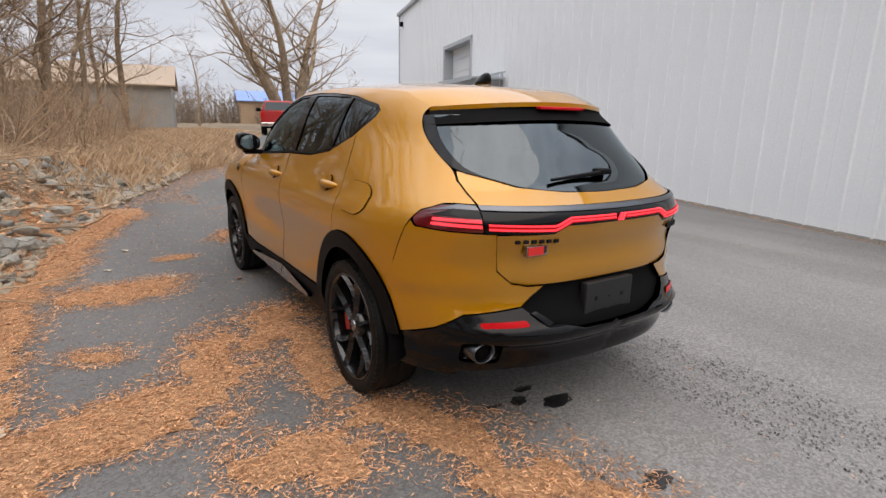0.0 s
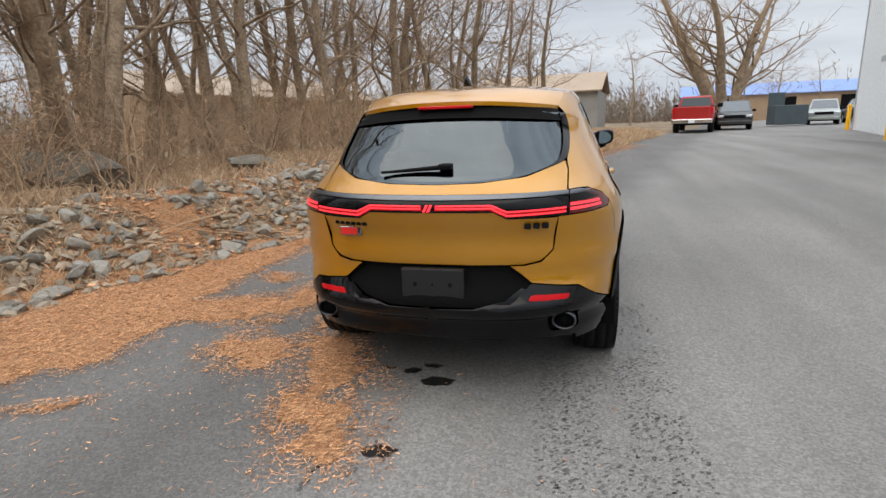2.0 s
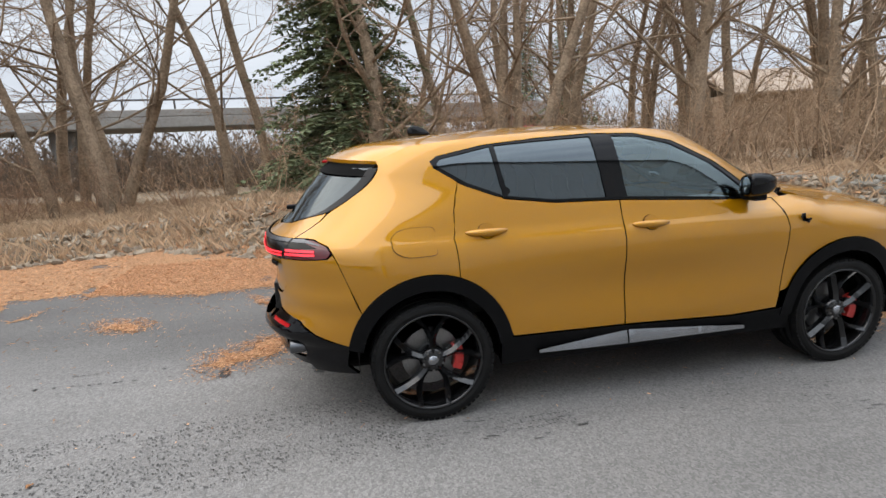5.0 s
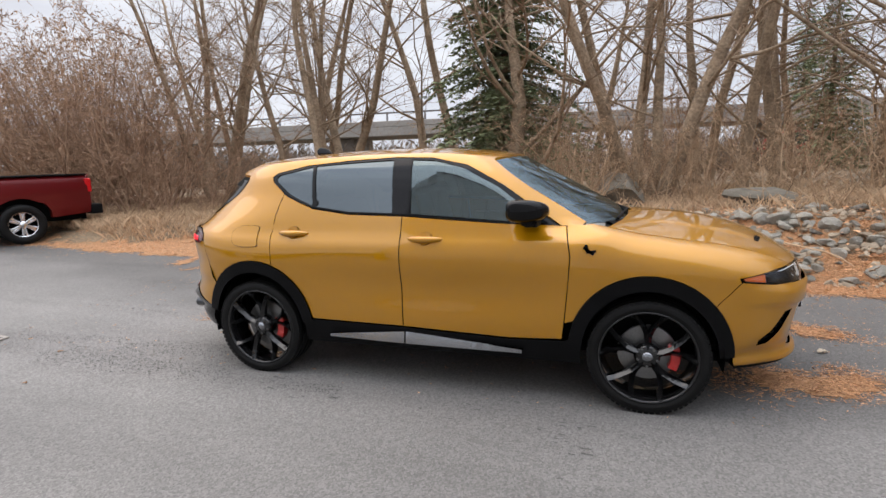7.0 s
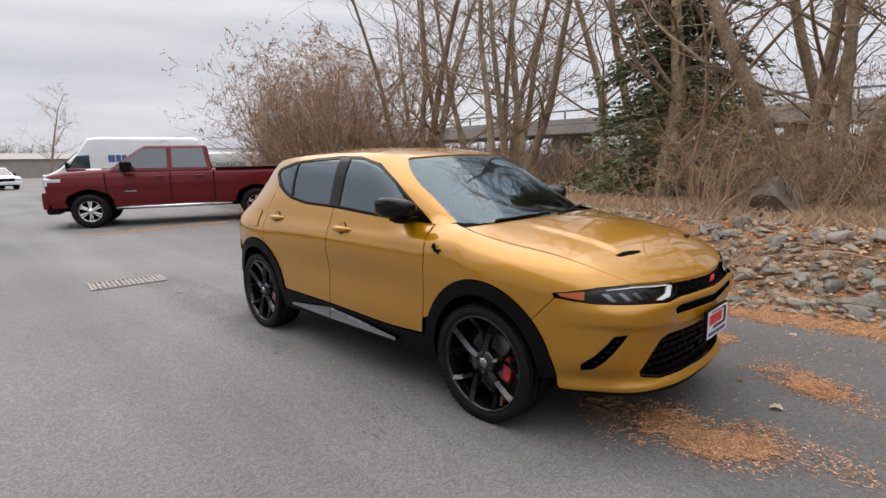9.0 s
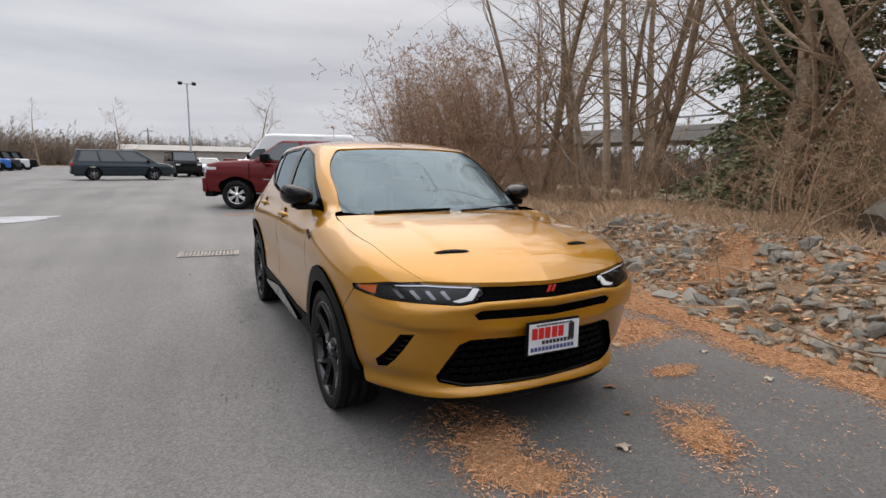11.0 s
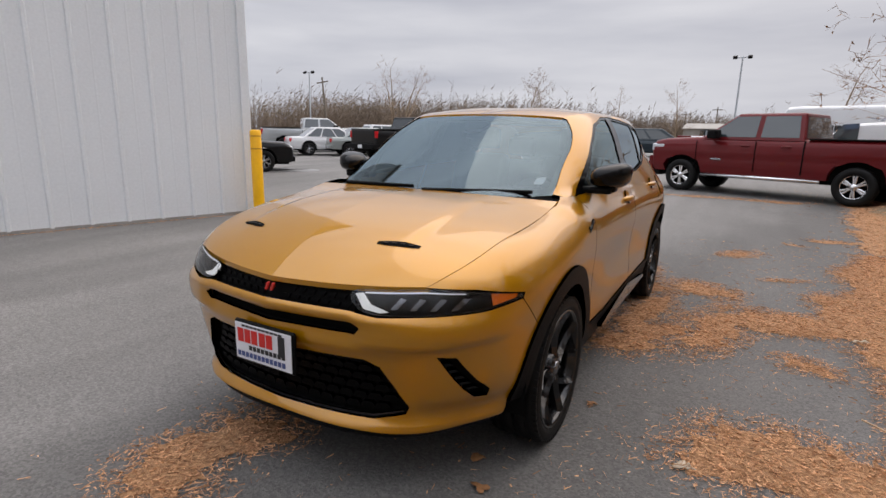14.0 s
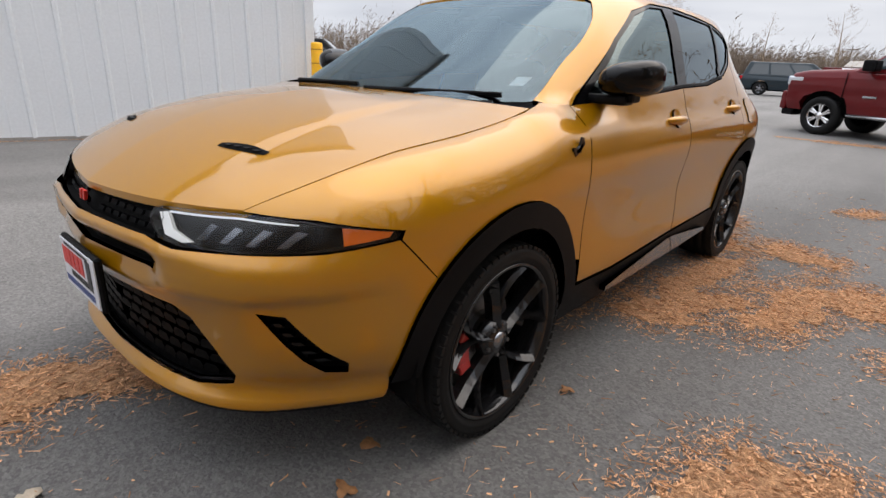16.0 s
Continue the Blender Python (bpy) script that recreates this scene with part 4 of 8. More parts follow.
poly = spots(arch(-1.318, 0.487, 142.4, 166, 5) + [("s", -1.85, 0.495), ("s", -1.93, 0.525), ("r", 0.67, 0.590), ("r", 0.46, 0.622), ("r", 0.36, 0.703), ("r", 0.425, 0.703), ("r", 0.495, 0.718), ("r", 0.552, 0.77), ("r", 0.574, 0.928), ("r", 0.612, 0.928), ("s", -1.95, 0.932), ("s", -1.836, 0.940), ("s", -1.81, 0.962), ("s", -1.793, 0.934)])
for sd in (1, -1):
    panel("rear_bumper", poly, GOLD, car, side=sd, warp=lambda p: 0.014 * gauss(p.z - 0.71, 0.045))
poly = spots([("r", 0, 0.345), ("r", 0.45, 0.345), ("r", 0.66, 0.33), ("s", -1.95, 0.30), ("s", -1.72, 0.30)] + arch(-1.318, 0.484, 180, 166, 3) + [("s", -1.85, 0.489), ("s", -1.93, 0.519), ("r", 0.67, 0.584), ("r", 0.455, 0.616), ("r", 0.40, 0.565), ("r", 0.20, 0.518), ("r", 0, 0.515)])
exh = [rounded(raw([("r", 0.535, 0.375), ("r", 0.675, 0.375), ("r", 0.675, 0.475), ("r", 0.535, 0.475)]), 0.03)]
panel("rear_valance", poly, BLACK_GLOSS, car, holes=exh, both=True, out=0.004, grid=0.03, warp=lambda p: 0.034 * gauss(p.z - 0.505, 0.030) * sstep(0.80, 0.55, abs(p.x)) - 0.020 * gauss(p.z - 0.43, 0.03))
pocket = panel("plate_recess", spots([("r", 0, 0.50), ("r", 0.20, 0.50), ("r", 0.41, 0.55), ("r", 0.475, 0.612), ("r", 0.36, 0.712), ("r", 0, 0.712)]), BLACK_DEEP, car, both=True, out=-0.022, lip=-0.02)
pb = part("plate_bracket", boxed(-0.152, 0.152, -2.196, -2.160, 0.535, 0.692, 0.008, seg=2), shade("bracket_plastic", (0.016, 0.016, 0.017), 0.42, spec=0.35, vary=0.2, scale=8), car, "empty black plate bracket")
for x in (-0.085, 0.0, 0.085):
    part("screw_hole", cyl((x, -2.19, 0.615), (x, -2.1985, 0.615), 0.012 if x else 0.006, 0.010 if x else 0.005, 12), BLACK_GLOSS, pb)
panel("valance_blade", spots([("r", 0, 0.495), ("r", 0.22, 0.498), ("r", 0.36, 0.535), ("r", 0.43, 0.592), ("r", 0.41, 0.597), ("r", 0.34, 0.552), ("r", 0.21, 0.516), ("r", 0, 0.513)]), BLACK_GLOSS, car, both=True, out=0.016, lip=0.03)
# rear wiper
bm = bmesh.new()
a = Vector((0.055, TAIL(1.152) - 0.03, 1.152))
b = Vector((-0.27, TAIL(1.125) + 0.00, 1.128))
add_cyl(bm, a, b, 0.012, 0.006, 10)
add_box(bm, 0.015, 0.08, TAIL(1.15) - 0.040, TAIL(1.15) + 0.03, 1.140, 1.166, 0.010, seg=2)
part("rear_wiper", bm, BLACK_TRIM, car)

# floor pan and bulkheads
bm = bmesh.new()
add_box(bm, -0.64, 0.64, -1.80, 1.82, 0.26, 0.34, 0.03)
add_box(bm, -0.70, 0.70, 0.95, 1.95, 0.34, 0.80, 0.05)
add_box(bm, -0.50, 0.50, -2.05, -1.0, 0.34, 0.78, 0.04)
part("floor_pan", bm, BLACK_DEEP, car)
# cabin
bm = bmesh.new()
add_box(bm, -0.70, 0.70, 0.45, 1.10, 0.72, 1.02, 0.06, seg=3)
add_box(bm, -0.62, -0.16, 0.42, 0.75, 1.0, 1.075, 0.03, seg=2)
part("dashboard", bm, DASH, car)
bm = bmesh.new()
prof = [(0.185 + 0.016 * math.cos(2 * math.pi * k / 8), 0.016 * math.sin(2 * math.pi * k / 8)) for k in range(9)]
sw = revolve([(h, r) for r, h in prof], 28)
bmesh.ops.create_cone(sw, cap_ends=True, segments=12, radius1=0.055, radius2=0.045, depth=0.05, matrix=Matrix.Rotation(radians(90), 4, "Y"))
add_box(sw, -0.012, 0.012, -0.18, 0.18, -0.018, 0.018)
bmesh.ops.transform(sw, matrix=Matrix.Translation((-0.38, 0.36, 0.98)) @ Matrix.Rotation(radians(90), 4, "Z") @ Matrix.Rotation(radians(20), 4, "Y"), verts=sw.verts)
part("steering_wheel", sw, DASH, car, smooth=True)
for x in (-0.38, 0.38):
    for y, back_h in ((-0.20, 0.64), (-1.02, 0.56)):
        bm = bmesh.new()
        add_box(bm, x - 0.24, x + 0.24, y - 0.05, y + 0.46, 0.50, 0.66, 0.05, seg=3)
        seat = part("seat", bm, CLOTH, car)
        part("seat_back", boxed(-0.23, 0.23, -0.07, 0.07, 0, back_h, 0.05, seg=3, m=Matrix.Translation((x, y - 0.05, 0.62)) @ Matrix.Rotation(radians(14), 4, "X")), CLOTH, seat)
        part("head_rest", boxed(-0.13, 0.13, -0.05, 0.05, 0, 0.17, 0.04, seg=3, m=Matrix.Translation((x, y - 0.22, 0.64 + back_h)) @ Matrix.Rotation(radians(8), 4, "X")), CLOTH, seat)
part("parcel_shelf", boxed(-0.62, 0.62, -1.95, -1.25, 1.00, 1.03, 0.01), DASH, car)
part("head_lining", boxed(-0.46, 0.46, -1.35, 0.28, 1.475, 1.485), DASH, car)
part("rear_view_mirror", boxed(-0.11, 0.11, 0.42, 0.45, 1.36, 1.43, 0.015, seg=2), BLACK_TRIM, car)
part("dash_paper", boxed(-0.05, 0.35, 0.86, 1.06, 1.024, 1.028), PAPER, car, "papers lying on the dashboard")


# wheels
def wheel_parts(parent):
    tyre_prof = [(-0.105, 0.262), (-0.115, 0.285), (-0.118, 0.310), (-0.108, 0.335), (-0.09, 0.345), (-0.062, 0.3475), (-0.060, 0.341), (-0.054, 0.341), (-0.052, 0.348), (-0.004, 0.3485), (-0.003, 0.341), (0.003, 0.341), (0.004, 0.3485), (0.052, 0.348), (0.054, 0.341), (0.060, 0.341), (0.062, 0.3475), (0.09, 0.345), (0.108, 0.335), (0.118, 0.310), (0.1165, 0.300), (0.1185, 0.296), (0.115, 0.285), (0.105, 0.262)]
    tyre_prof = [(h, 0.272 + (q - 0.262) * 0.8) for h, q in tyre_prof]
    t = part("tyre", revolve(tyre_prof, 72), RUBBER, parent, smooth=True)
    tb = bmesh.new()
    for k in range(64):              # shoulder tread blocks
        a = 2 * math.pi * k / 64
        for h in (-0.098, 0.098):
            add_box(tb, h - 0.016, h + 0.016, -0.012, 0.012, 0.325, 0.3365, 0.0, m=Matrix.Rotation(a, 4, "X"))
    tagged(part("tread_block", tb, RUBBER, t), kind="stuff")
    rim = part("rim", revolve([(0.095, 0.272), (0.110, 0.277), (0.113, 0.268), (0.100, 0.260), (0.06, 0.252), (-0.06, 0.246), (-0.10, 0.272)], 64), RIM_BLACK, parent, smooth=True)
    for k in range(5):
        bm = bmesh.new()
        base = 2 * math.pi * k / 5
        for s_ in (-1, 1):
            # each arm leaves the hub and forks out to the rim, tapering and dished
            ring = []
            for i in range(9):
                f = i / 8
                r = 0.045 + 0.216 * f
                a = base + s_ * (0.06 + 0.27 * max(0.0, f - 0.34) / 0.66)
                h = 0.078 + 0.022 * f - 0.035 * math.sin(math.pi * f) * 0.6
                wd = 0.017 - 0.002 * math.sin(math.pi * f) + 0.003 * f
                c = Vector((h, r * math.cos(a), r * math.sin(a)))
                tng = Vector((0, -math.sin(a), math.cos(a)))
                ring.append([bm.verts.new(c + tng * wd * q + Vector((d, 0, 0))) for q, d in ((-1, -0.035), (-0.85, -0.004), (-0.3 * s_, 0.017), (0.85, -0.004), (1, -0.035))])
            for a_, b_ in zip(ring, ring[1:]):
                for j in range(4):
                    bm.faces.new((a_[j], a_[j + 1], b_[j + 1], b_[j]))
        bmesh.ops.recalc_face_normals(bm, faces=bm.faces)
        part("spoke", bm, RIM_BLACK, rim)
    part("hub", revolve([(0.045, 0.075), (0.075, 0.068), (0.088, 0.050), (0.088, 0.0)], 32), RIM_BLACK, rim, smooth=True)
    part("hub_cap", revolve([(0.086, 0.031), (0.0945, 0.029), (0.096, 0.0)], 24), SATIN, rim, "grey hub cap", smooth=True)
    for k in range(5):
        a = 2 * math.pi * (k + 0.5) / 5
        part("wheel_nut", cyl((0.06, 0.056 * math.cos(a), 0.056 * math.sin(a)), (0.090, 0.056 * math.cos(a), 0.056 * math.sin(a)), 0.009, 0.007, 6), STEEL, rim)
    part("brake_disc", revolve([(-0.02, 0.0), (-0.02, 0.165), (0.0, 0.165), (0.0, 0.08), (0.02, 0.075), (0.02, 0.0)], 40), STEEL, parent, smooth=False)


for sd in (1, -1):
    for cy in (1.318, -1.318):
        w = part("wheel", revolve([(-0.06, 0.05), (0.03, 0.05), (0.03, 0.0)], 16), BLACK_DEEP, car)
        w.matrix_basis = Matrix.Translation((sd * 0.772, cy, 0.341)) @ (Matrix.Rotation(math.pi, 4, "Z") if sd < 0 else Matrix.Identity(4)) @ Matrix.Rotation(radians(17), 4, "X")
        wheel_parts(w)
        cal = bmesh.new()
        for i in range(4):
            a = radians(-21 + 14 * i)
            add_box(cal, 0.0, 0.05, -0.021, 0.021, 0.125, 0.178, 0.004, m=Matrix.Translation((sd * 0.785 - (0.05 if sd < 0 else 0), cy, 0.341)) @ Matrix.Rotation(a - radians(90), 4, "X"))
        part("brake_caliper", cal, CALIPER, car, "red brake caliper")
# ---- ground, road and bank ----
RD, RN = Vector((0.275, 0.961, 0)), Vector((0.961, -0.275, 0))          # along the lane, and across it
RISE = spl([(-200, 0.22), (-60, 0.22), (-25, 0.2), (-10, 0.04), (-4, 0.0), (1.2, 0.0), (3, 0.09), (7.6, 0.22), (11.4, 0.32), (20, 0.42), (40, 0.5), (100, 0.6), (400, 0.6)])


def lane(x, y):
    return x * RN.x + y * RN.y, x * RD.x + y * RD.y


def spot(p, q):
    return p * RN.x + q * RD.x, p * RN.y + q * RD.y


def bank(x, y):
    """Height of the rubble bank and the rough ground behind it, over the road's own level."""
    p, q = lane(x, y)
    toe = -3.05 - 0.9 * sstep(-3, -6, q) + 3.4 * sstep(-6, -10.5, q) + 1.2 * sstep(5, 11, q) + 0.25 * noise.noise((q * 0.6, 0, 3))
    tall = 0.62 - 0.42 * sstep(3.5, 8, q) - 0.38 * sstep(-3.5, -8, q)
    return tall * sstep(0, 1.25, toe - p) - 0.15 * sstep(1.8, 5, toe - p) * tall + 0.06 * noise.noise((x * 0.7, y * 0.7, 0)) * sstep(0, 1, toe - p), toe


def level(x, y):
    return RISE(y) + bank(x, y)[0]


SOIL = shade("rough_soil", (0.16, 0.108, 0.066), 0.95, vary=0.45, scale=0.9, bump=0.03, bscale=14, col2=(0.31, 0.235, 0.15))


def speckled_asphalt():
    m = shade("worn_asphalt", (0.155, 0.151, 0.145), 0.78, vary=0.12, scale=0.35, bump=0.0045, bscale=110, col2=(0.235, 0.227, 0.216))
    n, l = m.node_tree.nodes, m.node_tree.links
    b = n["Principled BSDF"]
    base = b.inputs["Base Color"].links[0].from_socket
    t = n.new("ShaderNodeTexCoord")
    v = n.new("ShaderNodeTexVoronoi")
    v.inputs["Scale"].default_value = 95
    l.new(t.outputs["Object"], v.inputs["Vector"])
    hs = n.new("ShaderNodeSeparateColor")
    l.new(v.outputs["Color"], hs.inputs[0])
    r = n.new("ShaderNodeMapRange")
    r.inputs["From Min"].default_value, r.inputs["From Max"].default_value = 0.0, 1.0
    r.inputs["To Min"].default_value, r.inputs["To Max"].default_value = 0.74, 1.26
    l.new(hs.outputs[0], r.inputs["Value"])
    w = n.new("ShaderNodeTexNoise")                       # long wheel-worn streaks along the lane
    mp_ = n.new("ShaderNodeMapping")
    mp_.inputs["Rotation"].default_value = (0, 0, radians(16))
    mp_.inputs["Scale"].default_value = (0.9, 0.07, 1)
    w.inputs["Scale"].default_value, w.inputs["Detail"].default_value = 1.3, 6
    l.new(t.outputs["Object"], mp_.inputs["Vector"])
    l.new(mp_.outputs[0], w.inputs["Vector"])
    rw = n.new("ShaderNodeMapRange")
    rw.inputs["From Min"].default_value, rw.inputs["From Max"].default_value = 0.3, 0.7
    rw.inputs["To Min"].default_value, rw.inputs["To Max"].default_value = 0.78, 1.15
    l.new(w.outputs["Fac"], rw.inputs["Value"])
    dot = n.new("ShaderNodeVectorMath")                   # darker strip along the bank: darker surfacing plus tree shade put into the colour
    dot.operation = "DOT_PRODUCT"
    dot.inputs[1].default_value = RN
    l.new(t.outputs["Object"], dot.inputs[0])
    edge_n = n.new("ShaderNodeTexNoise")
    edge_n.inputs["Scale"].default_value, edge_n.inputs["Detail"].default_value = 0.9, 5
    l.new(t.outputs["Object"], edge_n.inputs["Vector"])
    wav = n.new("ShaderNodeMath")
    wav.operation = "MULTIPLY_ADD"
    wav.inputs[1].default_value = 1.3
    l.new(edge_n.outputs["Fac"], wav.inputs[0])
    l.new(dot.outputs["Value"], wav.inputs[2])
    strip = n.new("ShaderNodeMapRange")
    strip.interpolation_type = "SMOOTHSTEP"
    strip.inputs["From Min"].default_value, strip.inputs["From Max"].default_value = 0.2, 1.3
    strip.inputs["To Min"].default_value, strip.inputs["To Max"].default_value = 0.67, 1.0
    l.new(wav.outputs[0], strip.inputs["Value"])
    worn = n.new("ShaderNodeMath")
    worn.operation = "MULTIPLY"
    l.new(strip.outputs[0], worn.inputs[0])
    l.new(rw.outputs[0], worn.inputs[1])
    k = n.new("ShaderNodeMath")
    k.operation = "MULTIPLY"
    l.new(r.outputs[0], k.inputs[0])
    l.new(worn.outputs[0], k.inputs[1])
    x = n.new("ShaderNodeVectorMath")
    x.operation = "SCALE"
    l.new(base, x.inputs[0])
    l.new(k.outputs[0], x.inputs["Scale"])
    l.new(x.outputs[0], b.inputs["Base Color"])
    return m


ASPHALT = speckled_asphalt()


def steps(near, far, fine, grow=1.22):
    out, x, d = [0.0], 0.0, fine
    while x < far:
        if x > near:
            d *= grow
        x += d
        out.append(min(x, far))
    return [-v for v in out[:0:-1]] + out


def sheet(name, xs, ys, height, material, keep=None):
    V = [(x, y, height(x, y)) for y in ys for x in xs]
    w = len(xs)
    F = [(j * w + i, j * w + i + 1, (j + 1) * w + i + 1, (j + 1) * w + i) for j in range(len(ys) - 1) for i in range(w - 1)
         if keep is None or keep((xs[i] + xs[i + 1]) / 2, (ys[j] + ys[j + 1]) / 2)]
    return mesh_of(name, V, F, material, True)


gx = [v - 4 for v in steps(9, 600, 0.22)]
ground = part("ground", sheet("ground", gx, steps(12, 600, 0.25), lambda x, y: level(x, y) - (0.02 if bank(x, y)[1] < lane(x, y)[0] else 0), SOIL), SOIL)
tagged(ground, "rough brown soil and dead grass ground", "ground", kind="structure")
V, F = [], []
qs = [v for v in steps(14, 90, 0.5)]
for q in qs:
    x0, y0 = spot(-3.0, q)
    toe = bank(x0, y0)[1]
    for k in range(24):
        p = toe - 0.25 + (62 - toe) * (k / 23) ** 2.2
        x, y = spot(p, q)
        V.append((x, y, RISE(y) + (0.002 if k else -0.03)))
for j in range(len(qs) - 1):
    for i in range(23):
        F.append((j * 24 + i, j * 24 + i + 1, (j + 1) * 24 + i + 1, (j + 1) * 24 + i))
road = part("road", mesh_of("road", V, F, ASPHALT, True), ASPHALT)
tagged(road, "grey worn asphalt lane with fine aggregate", "road", kind="structure")

# ---- litter: wood-brown needles and leaf scraps swept into drifts ----
DRIFTS = [(-0.70, -2.06, 0.72, 0.34, -64), (-1.2, -1.85, 0.44, 0.28, -20), (-1.15, -0.45, 0.98, 0.40, 55), (-0.9, -0.85, 0.28, 0.68, 0), (-1.9, -1.05, 0.6, 0.32, 15), (-2.05, -0.25, 0.3, 0.2, -20), (0.3, 2.32, 0.27, 0.62, 4), (-0.73, 2.57, 0.42, 0.17, 54), (-1.95, 1.04, 0.54, 0.33, 0),
          (-1.33, 1.88, 0.17, 0.07, 0), (-2.35, -2.0, 0.3, 0.35, 20), (-1.55, -3.8, 0.2, 0.34, -30), (-2.2, -4.85, 0.36, 0.10, -25), (-2.05, -2.65, 0.32, 0.09, 30), (-3.2, -5.6, 0.8, 0.2, 15), (-1.0, -10.35, 2.0, 0.3, 0), (-0.9, 5.2, 0.25, 0.8, 16)]
INNER = spl([(-14, -0.2), (-11.3, -0.35), (-8, -1.0), (-5.3, -1.43), (-3.3, -1.6), (-1.8, -1.87), (-0.6, -2.25), (0.1, -2.5), (1.5, -2.62), (3.5, -2.5), (6, -2.35), (9, -1.75), (14, -1.6)])      # where the swept edge of the litter runs


def litter(x, y):
    p, q = lane(x, y)
    toe = bank(x, y)[1]
    n = 0.55 * noise.noise((x * 1.1, y * 1.1, 1.7)) + 0.4 * noise.noise((x * 2.9, y * 2.9, 5.2)) + 0.25 * noise.noise((x * 8, y * 8, 9.1))
    edge = INNER(q)
    st = sstep(edge + 0.38, edge - 0.32, p) * (0.42 + 0.58 * sstep(toe - 0.7, toe + 0.05, p)) * sstep(toe - 2.8, toe - 2.0, p)
    v = 1.15 * st + n * 1.05 + 0.10 - 0.68 * sstep(0.25, 0, st)
    for cx, cy, rx, ry, a in DRIFTS:
        dx, dy = x - cx, y - cy
        if abs(dx) > 3.5 or abs(dy) > 3:
            continue
        c, s_ = math.cos(radians(a)), math.sin(radians(a))
        u, w = (dx * c + dy * s_) / rx, (-dx * s_ + dy * c) / ry
        v = max(v, 1.2 - 0.70 * (u * u + w * w) ** 0.75 + n * 1.05)
    return v


LITTER = shade("leaf_litter", (0.44, 0.185, 0.078), 0.85, vary=0.6, scale=6, col2=(0.92, 0.51, 0.265), island=0.85)
MAT = shade("litter_mat", (0.35, 0.15, 0.065), 0.95, vary=0.75, scale=55, bump=0.008, bscale=300, col2=(0.78, 0.44, 0.225))
rng = np.random.default_rng(7)
V, F = [], []


def flake(x, y, z, L, W, a, tilt, roll):
    ca, sa = math.cos(a), math.sin(a)
    k = len(V)
    dz, dw = L * tilt, W * roll
    V.extend(((x - ca * L + sa * W, y - sa * L - ca * W, z - dz - dw if z - dz - dw > z - 0.004 else z - 0.004), (x + ca * L + sa * W, y + sa * L - ca * W, z + abs(dz) - dw * 0.5), (x + ca * L * 0.8 - sa * W, y + sa * L * 0.8 + ca * W, z + abs(dz) + dw), (x - ca * L * 0.9 - sa * W, y - sa * L * 0.9 + ca * W, z + abs(dw) * 0.5)))
    F.append((k, k + 1, k + 2, k + 3))


count = 0
for trial in range(1300000):
    if count >= 215000:
        break
    if trial % 3:
        x, y = rng.uniform(-4.4, 1.0), rng.uniform(-4.6, 4.2)
    else:
        p, q = rng.uniform(-5.4, -0.6), rng.uniform(-14, 16)
        p += 3.2 * (q < -8)
        x, y = spot(p, q)
    v = litter(x, y)
    zone = sstep(INNER(0.275 * x + 0.961 * y) + 2.2, INNER(0.275 * x + 0.961 * y) + 0.6, lane(x, y)[0])
    if rng.random() > 0.004 + 0.03 * zone + sstep(-0.05, 0.80, v) ** 1.5:
        continue
    far = 1.0 if abs(y) < 4.5 else 1.5
    kind = rng.random()
    L, W = (rng.uniform(0.010, 0.026), rng.uniform(0.0005, 0.0011)) if kind < 0.55 else (rng.uniform(0.004, 0.011), rng.uniform(0.0013, 0.0036))
    flake(x, y, level(x, y) + 0.009 + rng.random() * 0.014 * min(1, max(0, v)), L * far, W * far, rng.uniform(0, 6.283), rng.uniform(-0.35, 0.35), rng.uniform(-0.6, 0.6))
    count += 1
# larger dead leaves blown over the stones of the bank
for trial in range(14000):
    p, q = rng.uniform(-6.2, -2.6), rng.uniform(-7, 8)
    x, y = spot(p, q)
    depth = bank(x, y)[1] - p
    if not 0.0 < depth < 2.4 or noise.noise((x * 1.7, y * 1.7, 21)) < -0.12 + 0.09 * depth:
        continue
    flake(x, y, level(x, y) + rng.uniform(0.012, 0.055), rng.uniform(0.014, 0.036), rng.uniform(0.006, 0.017), rng.uniform(0, 6.283), rng.uniform(-0.5, 0.5), rng.uniform(-0.7, 0.7))
lt = part("leaf_litter", mesh_of("leaf_litter", V, F, LITTER), LITTER)
tagged(lt, "loose orange-brown leaf scraps and needles on asphalt", "leaf litter", kind="stuff")
# matted layer under the thickest drifts
c = 0.032
xs, ys = [-5.8 + c * i for i in range(220)], [-10.4 + c * i for i in range(468)]
val = {}
for j, y in enumerate(ys):
    for i, x in enumerate(xs):
        val[i, j] = litter(x, y)
V, F, idx = [], [], {}
for j in range(len(ys) - 1):
    for i in range(len(xs) - 1):
        if min(val[i, j], val[i + 1, j], val[i, j + 1], val[i + 1, j + 1]) > 0.72:
            f = []
            for a, b in ((i, j), (i + 1, j), (i + 1, j + 1), (i, j + 1)):
                if (a, b) not in idx:
                    idx[a, b] = len(V)
                    jx, jy = rng.uniform(-0.012, 0.012, 2)
                    V.append((xs[a] + jx, ys[b] + jy, level(xs[a], ys[b]) + 0.005 + rng.uniform(-0.001, 0.003) + 0.005 * sstep(0.72, 1.2, val[a, b])))
                f.append(idx[a, b])
            F.append(f)
mt = part("litter_drift", mesh_of("litter_drift", V, F, MAT), MAT)
tagged(mt, "matted brown drift of fallen needles", "leaf litter", kind="stuff")
# single curled leaves
LEAF = [shade("dry_leaf_pale", (0.50, 0.42, 0.32), 0.7, vary=0.2, scale=30, bump=0.002, bscale=90), shade("dry_leaf_brown", (0.28, 0.13, 0.05), 0.7, vary=0.3, scale=30, bump=0.002, bscale=90)]


